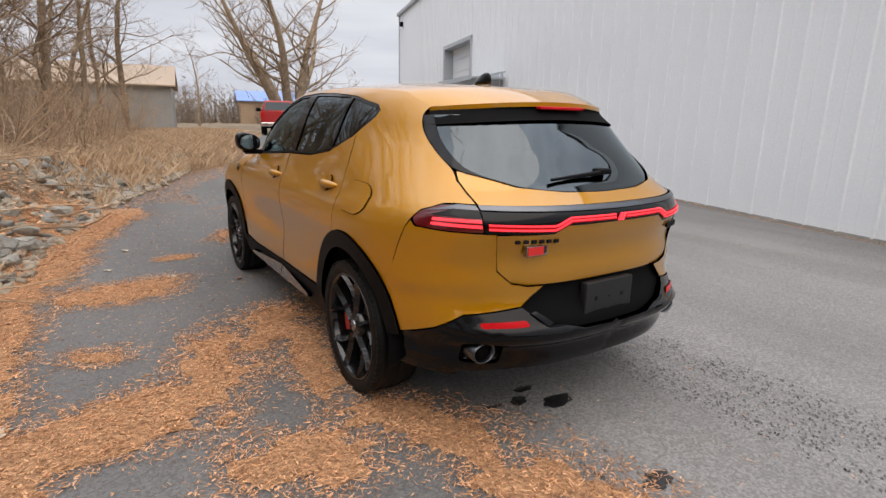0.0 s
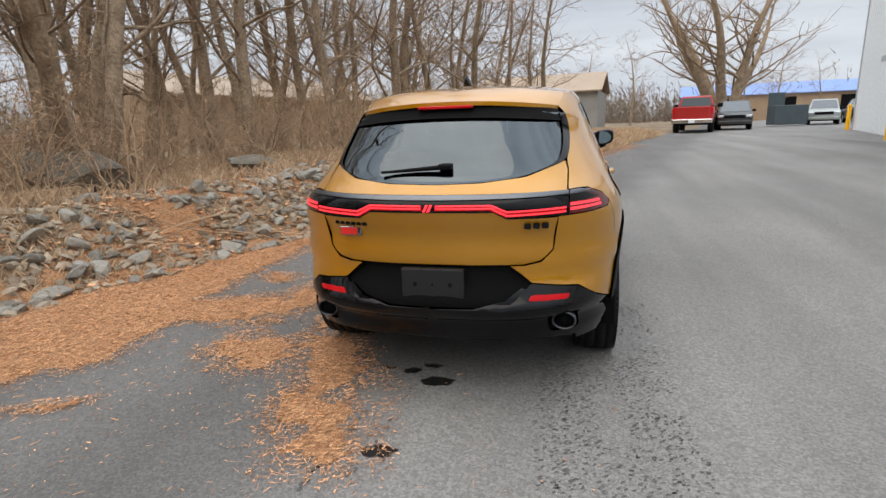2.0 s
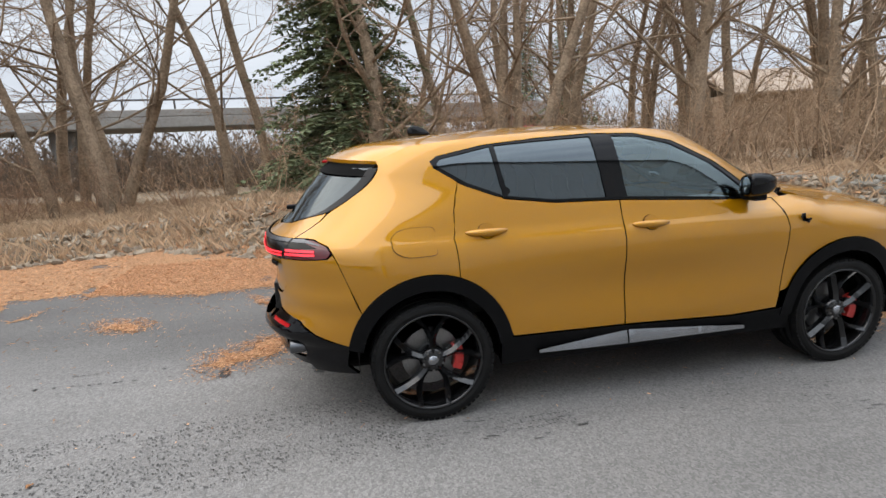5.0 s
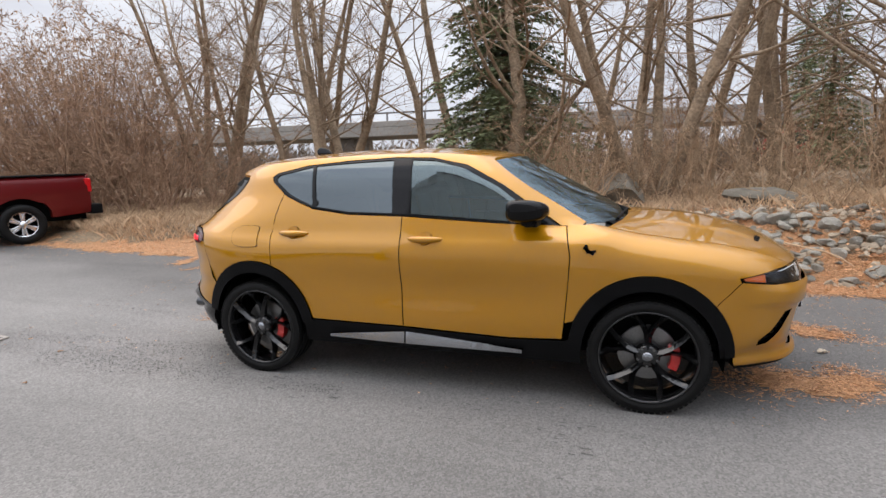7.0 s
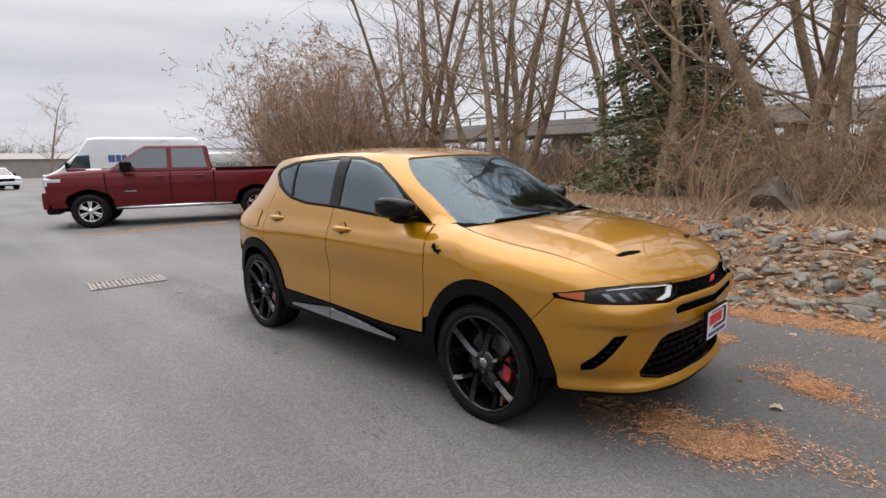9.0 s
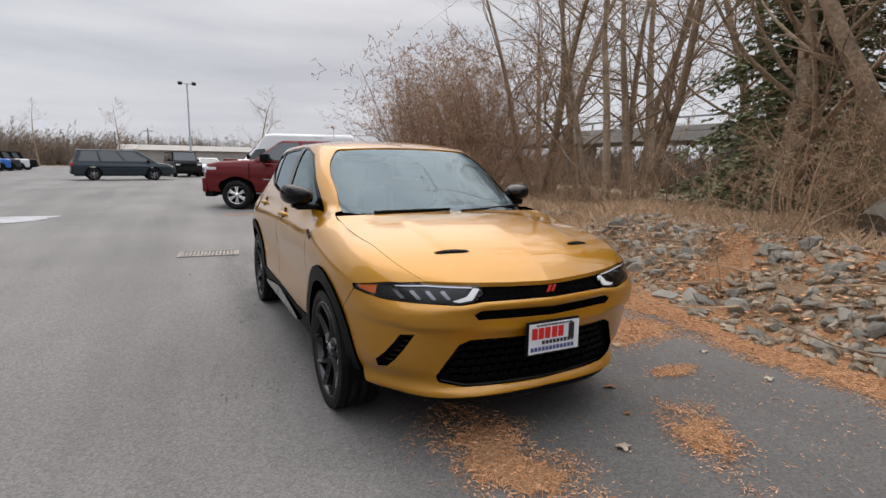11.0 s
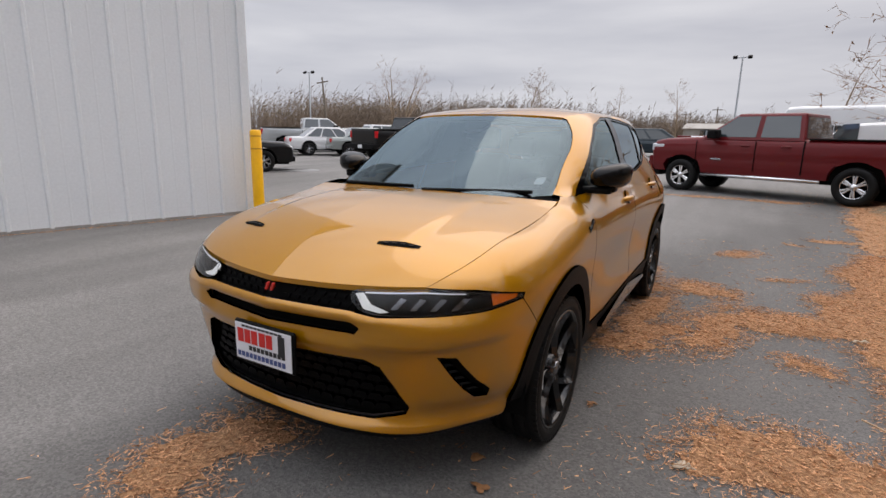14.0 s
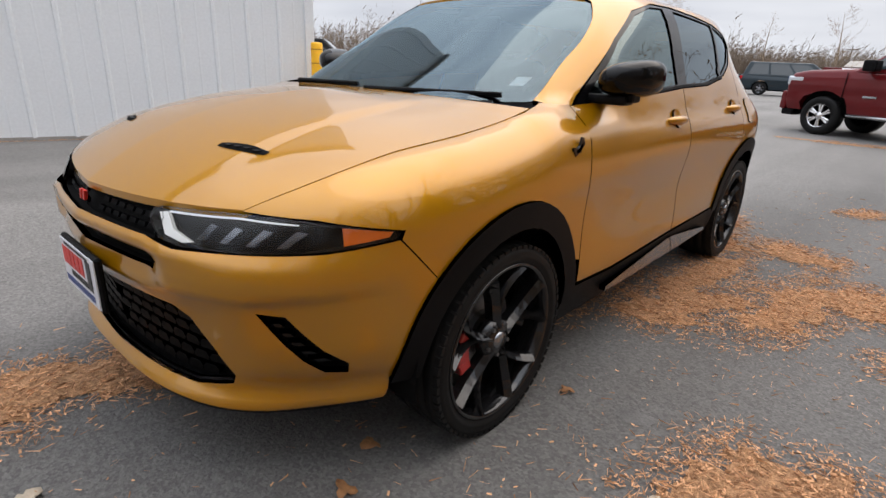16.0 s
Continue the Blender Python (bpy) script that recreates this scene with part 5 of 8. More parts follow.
def leaf(x, y, size, mi, seed):
    r = random.Random(seed)
    bm = bmesh.new()
    n = 16
    a0 = r.uniform(0, 6.28)
    ring = []
    mid = bm.verts.new((0, 0, 0.004))
    for i in range(n):
        a = 2 * math.pi * i / n
        rr = size * (0.62 + 0.25 * math.cos(3 * a) + 0.13 * math.cos(a) + r.uniform(-0.08, 0.08))
        ring.append(bm.verts.new((rr * math.cos(a + a0), 0.75 * rr * math.sin(a + a0), 0.004 + 0.35 * size * abs(math.sin(a * 1.5)) * r.random())))
    for i in range(n):
        bm.faces.new((mid, ring[i], ring[(i + 1) % n]))
    g = bmesh.ops.extrude_face_region(bm, geom=bm.faces[:])
    bmesh.ops.translate(bm, vec=(0, 0, 0.0015), verts=[v for v in g["geom"] if isinstance(v, bmesh.types.BMVert)])
    bmesh.ops.recalc_face_normals(bm, faces=bm.faces)
    o = part("fallen_leaf", bm, LEAF[mi], smooth=True)
    o.location = (x, y, RISE(y) + 0.006)
    return tagged(o, ("pale curled dead leaf on the asphalt", "brown curled dead leaf on the asphalt")[mi], "leaf", "fallen leaves")


for k, (x, y, sz, mi) in enumerate(((-0.24, 2.53, 0.055, 0), (-1.44, 1.28, 0.065, 0), (-0.77, 1.90, 0.055, 1), (-0.66, 1.71, 0.05, 1), (-0.75, 1.35, 0.05, 1), (-0.55, 2.25, 0.035, 1), (-1.75, 2.3, 0.05, 0), (0.95, -3.3, 0.03, 1), (1.5, -2.9, 0.025, 1), (-2.35, -0.95, 0.07, 0), (-0.95, 0.95, 0.04, 1), (-1.9, 1.7, 0.05, 0))):
    leaf(x, y, sz, mi, k)

# ---- stains on the asphalt ----
WET = shade("wet_stain", (0.016, 0.016, 0.016), 0.3, vary=0.3, scale=20, bump=0.001, bscale=200)
DARKTAR = shade("tyre_mark", (0.122, 0.118, 0.114), 0.8, vary=0.4, scale=9, bump=0.003, bscale=130)
TREAD = shade("tread_print", (0.092, 0.089, 0.086), 0.85, vary=0.4, scale=9, bump=0.003, bscale=130)
PALE = shade("dried_salt", (0.27, 0.27, 0.27), 0.5, vary=0.25, scale=3)
WHITISH = shade("whitish_patch", (0.40, 0.41, 0.42), 0.5, vary=0.6, scale=1.6, col2=(0.62, 0.63, 0.65))


def blot(name, x, y, rx, ry, material, seed, lab, a0=0.0, z=0.0065):
    r = random.Random(seed)
    ph = [r.uniform(0, 6.28) for _ in range(4)]
    V = [(x, y, RISE(y) + z)]
    n = 40
    for i in range(n):
        a = 2 * math.pi * i / n
        k = 1 + 0.15 * math.sin(2 * a + ph[0]) + 0.10 * math.sin(5 * a + ph[1]) + 0.06 * math.sin(9 * a + ph[2]) + r.uniform(-0.06, 0.06)
        u, w = rx * k * math.cos(a), ry * k * math.sin(a)
        V.append((x + u * math.cos(a0) - w * math.sin(a0), y + u * math.sin(a0) + w * math.cos(a0), RISE(y) + z - 0.002))
    o = part(name, mesh_of(name, V, [(0, 1 + i, 1 + (i + 1) % n) for i in range(n)], material), material)
    return tagged(o, lab, "stain", kind="structure")


for k, (x, y, rx, ry) in enumerate(((-0.05, -1.98, 0.10, 0.045), (-0.15, -2.63, 0.07, 0.05), (-0.22, -1.88, 0.05, 0.035), (-0.36, -1.86, 0.04, 0.02), (-0.12, -1.80, 0.05, 0.03))):
    blot("oil_stain", x, y, rx, ry, WET, k, "dark wet drip stain on the asphalt")
blot("oil_stain", -1.22, 0.91, 0.065, 0.05, DARKTAR, 31, "dull dark spot on the asphalt")
blot("dried_puddle", 12.3, -10.3, 0.75, 1.5, PALE, 40, "pale dried puddle mark on the asphalt", 0.1)
blot("oil_stain", 12.4, -10.2, 0.35, 0.7, DARKTAR, 43, "dull dark spot on the asphalt", 0.1, 0.009)
# whitish patch, paler than the asphalt round it
blot("dried_puddle", 4.95, -10.9, 0.75, 1.15, WHITISH, 41, "whitish patch on the asphalt", -0.35)
V, F = [], []
r = random.Random(3)
for line, (x0, x1) in enumerate(((-0.16, -0.30), (-0.28, -0.52))):     # drips behind the car
    for k in range(38):
        t = r.random()
        y = -2.0 - 2.6 * t
        x = x0 + (x1 - x0) * t + r.uniform(-0.012, 0.012)
        s_ = r.uniform(0.005, 0.013)
        b0 = len(V)
        V += [(x + s_ * math.cos(a * math.pi / 3), y + 1.3 * s_ * math.sin(a * math.pi / 3), 0.0055) for a in range(6)]
        F.append(tuple(range(b0, b0 + 6)))
tagged(part("drip_trail", mesh_of("drip_trail", V, F, TREAD), TREAD), "trail of small dark drips on the asphalt", "stain", kind="stuff")
V, F = [], []
for off in (0.55, 0.67, 0.82, 0.95, 1.08):                                            # worn tread prints behind the passenger-side wheels
    for k in range(230):
        y = (-0.6 if off > 1 else -1.5) - 0.013 * k
        if noise.noise((off * 7, y * 1.6, 2)) < -0.3 or r.random() < 0.42:
            continue
        for c_ in (-0.05, 0.0, 0.05):
            x = off + 0.03 * (-1.7 - y) + c_ + r.gauss(0, 0.016)
            w_, h_ = r.uniform(0.003, 0.010), r.uniform(0.002, 0.006)
            b0 = len(V)
            V += [(x - w_, y - h_, 0.0052), (x + w_, y - h_ + 0.006, 0.0052), (x + w_, y + h_ + 0.006, 0.0052), (x - w_, y + h_, 0.0052)]
            F.append((b0, b0 + 1, b0 + 2, b0 + 3))
for k in range(220):                                                      # scuffs along the passenger side
    y = r.uniform(-1.2, 3.4)
    x = 1.25 + 0.06 * y + r.gauss(0, 0.22)
    w_, h_ = r.uniform(0.003, 0.010), r.uniform(0.008, 0.035)
    if noise.noise((x * 3, y * 1.5, 8)) < 0.05:
        continue
    b0 = len(V)
    V += [(x - w_, y - h_, 0.0052), (x + w_ * 0.4, y - h_ * 0.8, 0.0052), (x + w_, y + h_, 0.0052), (x - w_ * 0.5, y + h_ * 0.7, 0.0052)]
    F.append((b0, b0 + 1, b0 + 2, b0 + 3))
tagged(part("tyre_marks", mesh_of("tyre_marks", V, F, TREAD), TREAD), "dark worn tread prints on the asphalt", "tyre marks", kind="stuff")

# drain grate let into the lane
IRON = shade("cast_iron", (0.33, 0.30, 0.27), 0.7, 0.2, vary=0.3, scale=12, bump=0.001, bscale=200)
gr = thing("drain_grate", Matrix.Translation((1.19, -4.45, 0.009)) @ Matrix.Rotation(radians(-6), 4, "Z"), "rectangular grey iron drain grate let into the asphalt", "drain grate")
# flat black sheet under the bars stands in for the shade down the hole
part("pit", boxed(-0.40, 0.40, -0.23, 0.23, -0.004, -0.001), BLACK_DEEP, gr)
fr_ = bmesh.new()
for a in ((-0.42, 0.42, -0.25, -0.22), (-0.42, 0.42, 0.22, 0.25), (-0.42, -0.39, -0.22, 0.22), (0.39, 0.42, -0.22, 0.22)):
    add_box(fr_, *a, -0.004, 0.010)
part("frame", fr_, IRON, gr)
for k in range(15):
    x = -0.39 + 0.78 * (k + 0.5) / 15
    part("bar", boxed(x - 0.011, x + 0.011, -0.22, 0.22, -0.002, 0.007), IRON, gr)
for y in (-0.132, -0.044, 0.044, 0.132):
    part("cross_bar", boxed(-0.39, 0.39, y - 0.021, y + 0.021, -0.002, 0.006), IRON, gr)

# ---- rubble on the bank ----
STONE = shade("rubble_stone", (0.16, 0.148, 0.125), 0.85, vary=0.35, scale=5, bump=0.008, bscale=40, col2=(0.47, 0.445, 0.385), by_object=0.55)
STONE_BITS = shade("small_rubble", (0.20, 0.148, 0.10), 0.9, vary=0.35, scale=5, bump=0.006, bscale=50, col2=(0.47, 0.39, 0.29), island=0.6)


def stone_data(seed, sub=2):
    r = random.Random(seed)
    bm = bmesh.new()
    bmesh.ops.create_icosphere(bm, subdivisions=sub, radius=1)
    cuts = [Vector((r.gauss(0, 1), r.gauss(0, 1), r.gauss(0, 1))).normalized() for _ in range(8)]
    for v in bm.verts:
        for c_ in cuts:
            d = v.co.dot(c_) - 0.52
            if d > 0:
                v.co -= c_ * d
        v.co *= 1 + 0.10 * noise.noise(v.co * 2.1 + Vector((seed, 0, 0)))
    k = Vector((1, r.uniform(0.6, 0.95), r.uniform(0.38, 0.65)))
    for v in bm.verts:
        v.co = Vector((v.co.x * k.x, v.co.y * k.y, v.co.z * k.z))
    return bm


rocks = []
for k in range(14):
    bm = stone_data(k, 2)
    me = bpy.data.meshes.new("stone")
    bm.to_mesh(me)
    bm.free()
    me.materials.append(STONE)
    rocks.append(me)
rubble = tagged(thing("rubble_bank"), "bank of loose grey quarry stones beside the lane", "rubble bank")
r = random.Random(11)
made = 0
for trial in range(6000):
    if made >= 300:
        break
    p, q = r.uniform(-5.0, -2.7), r.uniform(-3.6, 6.5)
    x, y = spot(p, q)
    h, toe = bank(x, y)
    depth = toe - p
    if not (-0.05 < depth < 1.55) or (depth > 1.1 and r.random() < 0.55) or noise.noise((x * 0.8, y * 0.8, 4)) < -0.24:
        continue
    if q < -0.5 and r.random() < 0.35 or depth < 0.32 and r.random() < 0.5:
        continue
    s_ = r.uniform(0.06, 0.165) * (1.4 if r.random() < 0.12 else 1)
    o = new("stone", r.choice(rocks))
    o.parent = rubble
    o.matrix_basis = Matrix.LocRotScale((x, y, level(x, y) + s_ * 0.18), Euler((r.uniform(-0.5, 0.5), r.uniform(-0.5, 0.5), r.uniform(0, 6.28))), (s_,) * 3)
    made += 1
small = [stone_data(100 + k, 1) for k in range(9)]
smesh = [([v.co.copy() for v in b.verts], [tuple(v.index for v in f.verts) for f in b.faces]) for b in small]
V, F = [], []
for trial in range(15000):
    p, q = r.uniform(-6.0, -2.6), r.uniform(-12, 12)
    x, y = spot(p, q)
    h, toe = bank(x, y)
    if not (-0.12 < toe - p < 2.0) or noise.noise((x * 0.8, y * 0.8, 4)) < -0.28 or noise.noise((x * 2.2, y * 2.2, 7)) < -0.25:
        continue
    s_ = r.uniform(0.025, 0.10) if abs(q) < 4 or r.random() < 0.6 else r.uniform(0.06, 0.16)
    m_ = Matrix.LocRotScale((x, y, level(x, y) + s_ * 0.2), Euler((r.uniform(-0.6, 0.6), r.uniform(-0.6, 0.6), r.uniform(0, 6.28))), (s_,) * 3)
    vs, fs = r.choice(smesh)
    k = len(V)
    V += [m_ @ v for v in vs]
    F += [tuple(i + k for i in f) for f in fs]
for b in small:
    b.free()
tagged(part("fine_rubble", mesh_of("fine_rubble", V, F, STONE_BITS), STONE_BITS, rubble), "small grey stones between the blocks", kind="stuff")
# a big weathered boulder and a concrete slab on the crest
BOULDER = shade("weathered_concrete", (0.18, 0.162, 0.13), 0.9, vary=0.3, scale=4, bump=0.006, bscale=40)
for nm, x, y, dims, lab in (("boulder", -5.75, 1.15, (1.0, 0.75, 0.85), "weathered grey-brown boulder on the bank"), ("concrete_slab", -4.35, 3.35, (0.95, 0.36, 0.17), "broken grey concrete slab on the bank"), ("concrete_slab", -6.3, -3.2, (0.9, 0.35, 0.10), "flat weathered concrete slab on the bank")):
    o = part(nm, stone_data(55 if nm == "boulder" else 56, 3), BOULDER, smooth=False)
    o.matrix_basis = Matrix.LocRotScale((x, y, level(x, y) + dims[2] * (0.25 if nm == "boulder" else 0.05)), Euler((0.1, 0.1, 1.45 if x > -4.5 else 0.6)), dims if nm == "boulder" else (dims[0], dims[1], dims[2] * 2))
    tagged(o, lab, "boulder" if nm == "boulder" else "slab")
# ---- bare trees, brush, spruces, dry grass ----
BARK = shade("grey_brown_bark", (0.22, 0.15, 0.094), 0.95, vary=0.45, scale=3, bump=0.02, bscale=22, col2=(0.43, 0.32, 0.215))
TWIG = shade("bare_twigs", (0.20, 0.132, 0.086), 0.95, vary=0.35, scale=2, col2=(0.42, 0.295, 0.20), island=0.6)
BRUSH = shade("dead_brush", (0.26, 0.165, 0.095), 0.95, vary=0.4, scale=2, col2=(0.62, 0.435, 0.28), island=0.7)
THICKET = shade("reddish_twigs", (0.24, 0.142, 0.09), 0.95, vary=0.35, scale=2, col2=(0.52, 0.34, 0.22), island=0.7)
STRAW = shade("dry_grass", (0.42, 0.275, 0.165), 0.9, vary=0.3, scale=1.5, col2=(0.78, 0.57, 0.37), island=0.7)
NEEDLE = shade("spruce_needles", (0.10, 0.14, 0.068), 0.85, vary=0.4, scale=2, col2=(0.30, 0.34, 0.175), island=0.7)
FAR_WOOD = shade("far_bare_woods", (0.15, 0.112, 0.082), 1.0, vary=0.3, scale=0.12, col2=(0.30, 0.235, 0.178), island=0.5)


class Tubes:
    """Collects tapered tubes in plain lists."""

    def __init__(self):
        self.V, self.F = [], []

    def blade(self, pts, r0, r1):
        """A twig too thin to show its roundness: a bent sliver running out to a point."""
        k0 = len(self.V)
        d = (pts[-1] - pts[0]).normalized()
        a = d.cross(Vector((0.3, 0.9, 0.2))).normalized()
        self.V += [pts[0] + a * r0, pts[0] - a * r0, pts[1] - a * r1, pts[1] + a * r1, pts[-1]]
        self.F += [(k0, k0 + 1, k0 + 2, k0 + 3), (k0 + 3, k0 + 2, k0 + 4)]

    def tube(self, pts, r0, r1, sides):
        k0 = len(self.V)
        n = len(pts)
        for i, p in enumerate(pts):
            d = (pts[min(n - 1, i + 1)] - pts[max(0, i - 1)]).normalized()
            a = d.cross(Vector((0.3, 0.9, 0.2))).normalized()
            b = d.cross(a)
            rr = r0 + (r1 - r0) * i / (n - 1)
            for s_ in range(sides):
                t = 2 * math.pi * s_ / sides
                self.V.append(p + a * (rr * math.cos(t)) + b * (rr * math.sin(t)))
        for i in range(n - 1):
            for s_ in range(sides):
                q = (s_ + 1) % sides
                self.F.append((k0 + i * sides + s_, k0 + i * sides + q, k0 + (i + 1) * sides + q, k0 + (i + 1) * sides + s_))


def limb(r, p, d, length, wander, n, lift=0.0):
    pts = [p.copy()]
    d = d.normalized()
    for _ in range(n):
        d = (d + Vector((r.gauss(0, wander), r.gauss(0, wander), r.gauss(0, wander) + lift))).normalized()
        pts.append(pts[-1] + d * (length / n))
    return pts, d


def grow_tree(seed, height, radius, stems=1, spread=0.5, twigs=1.0, low=0.3, lean=0.0, bend=0.055, buds=0.0, fine=0.0055):
    """Trunk with its main limbs, and the fine crown, as two meshes."""
    r = random.Random(seed)
    trunk, crown = Tubes(), Tubes()
    for s_ in range(stems):
        a = 2 * math.pi * (s_ + r.random() * 0.5) / stems
        tilt = (0.16 + 0.14 * r.random()) * spread / 0.5 if stems > 1 else lean
        d = Vector((math.cos(a) * tilt, math.sin(a) * tilt, 1))
        h = height * r.uniform(0.8, 1.0)
        base = Vector((0.12 * math.cos(a), 0.12 * math.sin(a), -0.25)) if stems > 1 else Vector((0, 0, -0.25))
        rad = radius * (r.uniform(0.65, 1.0) if stems > 1 else 1)
        pts, _ = limb(r, base, d, h, bend, 12, 0.02)
        trunk.tube([pts[0] - Vector((0, 0, 0.1))] + pts, rad * 1.25, rad * 0.10, 9 if rad > 0.05 else 5)
        nb = int(17 * twigs)
        for b in range(nb):
            f = low + (1 - low) * (b + r.random()) / nb
            i = min(11, int(f * 12))
            p = pts[i].lerp(pts[i + 1], f * 12 - i)
            az = r.uniform(0, 6.283)
            L = height * (0.42 - 0.26 * f) * r.uniform(0.7, 1.25)
            bd = Vector((math.cos(az), math.sin(az), r.uniform(0.35, 1.1)))
            bp, _ = limb(r, p, bd, L, 0.16, 6, 0.03)
            br = rad * (1 - f * 0.85) * 0.36
            (trunk if br > 0.022 else crown).tube(bp, br, br * 0.25, 6 if br > 0.03 else 4)
            for c in range(int(r.uniform(5, 8) * twigs)):
                g = r.uniform(0.15, 1)
                j = min(5, int(g * 6))
                q = bp[j].lerp(bp[j + 1], g * 6 - j)
                cd = (bp[j + 1] - bp[j]).normalized() * 0.7 + Vector((r.gauss(0, 0.6), r.gauss(0, 0.6), r.gauss(0.15, 0.45)))
                cl = L * r.uniform(0.22, 0.5)
                cp, _ = limb(r, q, cd, cl, 0.22, 3, 0.02)
                cr_ = max(0.0045, br * 0.32)
                crown.tube(cp, cr_, cr_ * 0.4, 3)
                for e in range(int(r.uniform(4, 7) * twigs)):
                    w = r.uniform(0.1, 1)
                    jj = min(2, int(w * 3))
                    q2 = cp[jj].lerp(cp[jj + 1], w * 3 - jj)
                    ed = (cp[jj + 1] - cp[jj]).normalized() * 0.6 + Vector((r.gauss(0, 0.6), r.gauss(0, 0.6), r.gauss(0.1, 0.5)))
                    ep, _ = limb(r, q2, ed, cl * r.uniform(0.3, 0.65), 0.22, 2)
                    crown.blade(ep, fine, fine * 0.65)
                    if r.random() < buds:              # a dead leaf or seed head left at the tip
                        tip_ = ep[-1]
                        crown.blade([tip_, tip_ + Vector((r.gauss(0, 0.012), r.gauss(0, 0.012), -0.02)), tip_ + Vector((r.gauss(0, 0.03), r.gauss(0, 0.03), -0.055))], 0.008, 0.014)
    return mesh_of("trunk", trunk.V, trunk.F, BARK, True), mesh_of("crown", crown.V, crown.F, TWIG)


def tree(name, meshes, x, y, turn, size, lab, group="bare trees"):
    t = thing(name, Matrix.Translation((x, y, level(x, y) - 0.05)) @ Matrix.Rotation(turn, 4, "Z") @ Matrix.Scale(size, 4), lab, "tree", group)
    part("trunk", meshes[0], BARK, t)
    part("crown", meshes[1], TWIG, t)
    return t


KIND_SLIM = [grow_tree(k, 9.5, 0.12, 1, twigs=1.2, low=0.16) for k in (1, 2, 3)]
KIND_MULTI = [grow_tree(20 + k, 9.0, 0.125, 4, 0.75, 0.9, 0.18) for k in range(2)]
KIND_TALL = [grow_tree(80 + k, 15.0, 0.115, 1, twigs=1.0, low=0.38) for k in range(2)]
KIND_LEAN = grow_tree(31, 8.5, 0.17, 1, twigs=1.25, low=0.06, lean=0.16)
KIND_BIG = grow_tree(40, 15, 0.45, 5, 0.75, 1.05, 0.2)
KIND_SCRUB = [grow_tree(50 + k, 3.6, 0.024, 6, 1.4, 0.48, 0.06, bend=0.13, buds=0.12) for k in range(3)]
KIND_VINE = [grow_tree(70 + k, 4.0, 0.028, 6, 1.3, 0.66, 0.05, bend=0.17, buds=0.6, fine=0.006) for k in range(2)]
KIND_DENSE = [grow_tree(60 + k, 4.4, 0.026, 9, 1.25, 0.6, 0.06, bend=0.08, buds=0.5, fine=0.006) for k in range(2)]
for me in KIND_DENSE:
    for m_ in me:
        m_.materials.clear()
        m_.materials.append(THICKET)

LAB_SLIM = "slim leafless tree with grey-brown bark"
LAB_MULTI = "many-stemmed leafless tree with ascending limbs"
tree("bare_tree", KIND_LEAN, -6.95, -0.95, 2.2, 1.0, "leaning leafless tree with vines and a thick trunk")
tree("bare_tree", KIND_MULTI[0], -6.15, 1.6, 0.4, 1.05, LAB_MULTI)
tree("bare_tree", KIND_MULTI[1], -10.0, -11.0, 1.0, 1.35, LAB_MULTI)
tree("bare_tree", KIND_MULTI[0], -10.4, -7.0, 2.6, 1.25, LAB_MULTI)
r = random.Random(77)
for k, (x, y) in enumerate(((-4.9, 7.6), (-4.6, 12.1), (-3.5, 12.0), (-5.6, 5.0), (-6.4, 8.9), (-4.2, 10.0), (-7.4, 6.4), (-5.2, 14.6), (-3.0, 15.2), (-6.6, 12.6), (-7.8, 10.2), (-8.6, 4.2), (-2.2, 18.5), (-4.4, 19.5), (-0.8, 22.5), (-8.2, 15.5), (-9.8, 7.8), (-9.4, 12.4), (-10.8, 3.0), (-11.4, -4.5), (-9.2, -7.7), (-12.0, 9.5), (-6.0, 17.5), (-11.5, 0.4), (-12.5, -13.5), (-12.8, -9.0), (-13.5, 5.8))):
    tree("bare_tree", KIND_SLIM[k % 3], x, y, r.uniform(0, 6.28), r.uniform(0.85, 1.2), LAB_SLIM)
for k, (x, y, size) in enumerate(((-9.8, 1.2, 1.0), (-11.2, -3.4, 1.05), (-12.8, -8.6, 1.0), (-13.0, 3.6, 1.1), (-9.0, 8.2, 0.95), (-8.6, -6.4, 0.9), (-13.6, -13.2, 1.0), (-7.6, 3.4, 0.95), (-6.9, 6.8, 0.9), (-5.8, 9.6, 0.85))):
    tree("bare_tree", KIND_TALL[k % 2], x, y, 1.3 * k, size, "tall leafless tree with a bare trunk and a wide crown")
for k, (x, y) in enumerate(((-4.0, 17.0), (-2.6, 20.6), (-5.4, 21.5), (-1.6, 25.0), (-7.0, 19.2), (-3.8, 24.0), (-9.0, 17.8), (-6.4, 10.8), (-8.8, 6.0), (-10.6, 14.8), (-11.8, 7.4), (-12.6, 12.0), (-10.0, 4.6), (-13.6, 9.0))):
    tree("bare_tree", KIND_SLIM[k % 3], x, y, 2.1 * k, 0.8 + 0.05 * (k % 7), LAB_SLIM)
tree("bare_tree", KIND_BIG, 11.5, 40.2, 0.5, 1.0, "very large spreading leafless tree by the far lane")
tree("bare_tree", KIND_SLIM[0], 7.1, -70, 0.5, 0.85, "lone leafless tree beyond the car park")
tree("bare_tree", KIND_SLIM[2], -10.5, -85, 0.5, 1.4, "lone leafless tree beyond the car park")
tree("bare_tree", KIND_MULTI[1], 44, -62, 1.5, 1.35, "tall leafless tree above the far woods")
for x, y, s_ in ((38.4, -98.6, 1.55), (35.0, -100.0, 1.45), (21.0, -103.0, 1.1)):
    tree("bare_tree", KIND_SLIM[int(x) % 3], x, y, x, s_, "tall leafless tree above the far woods")
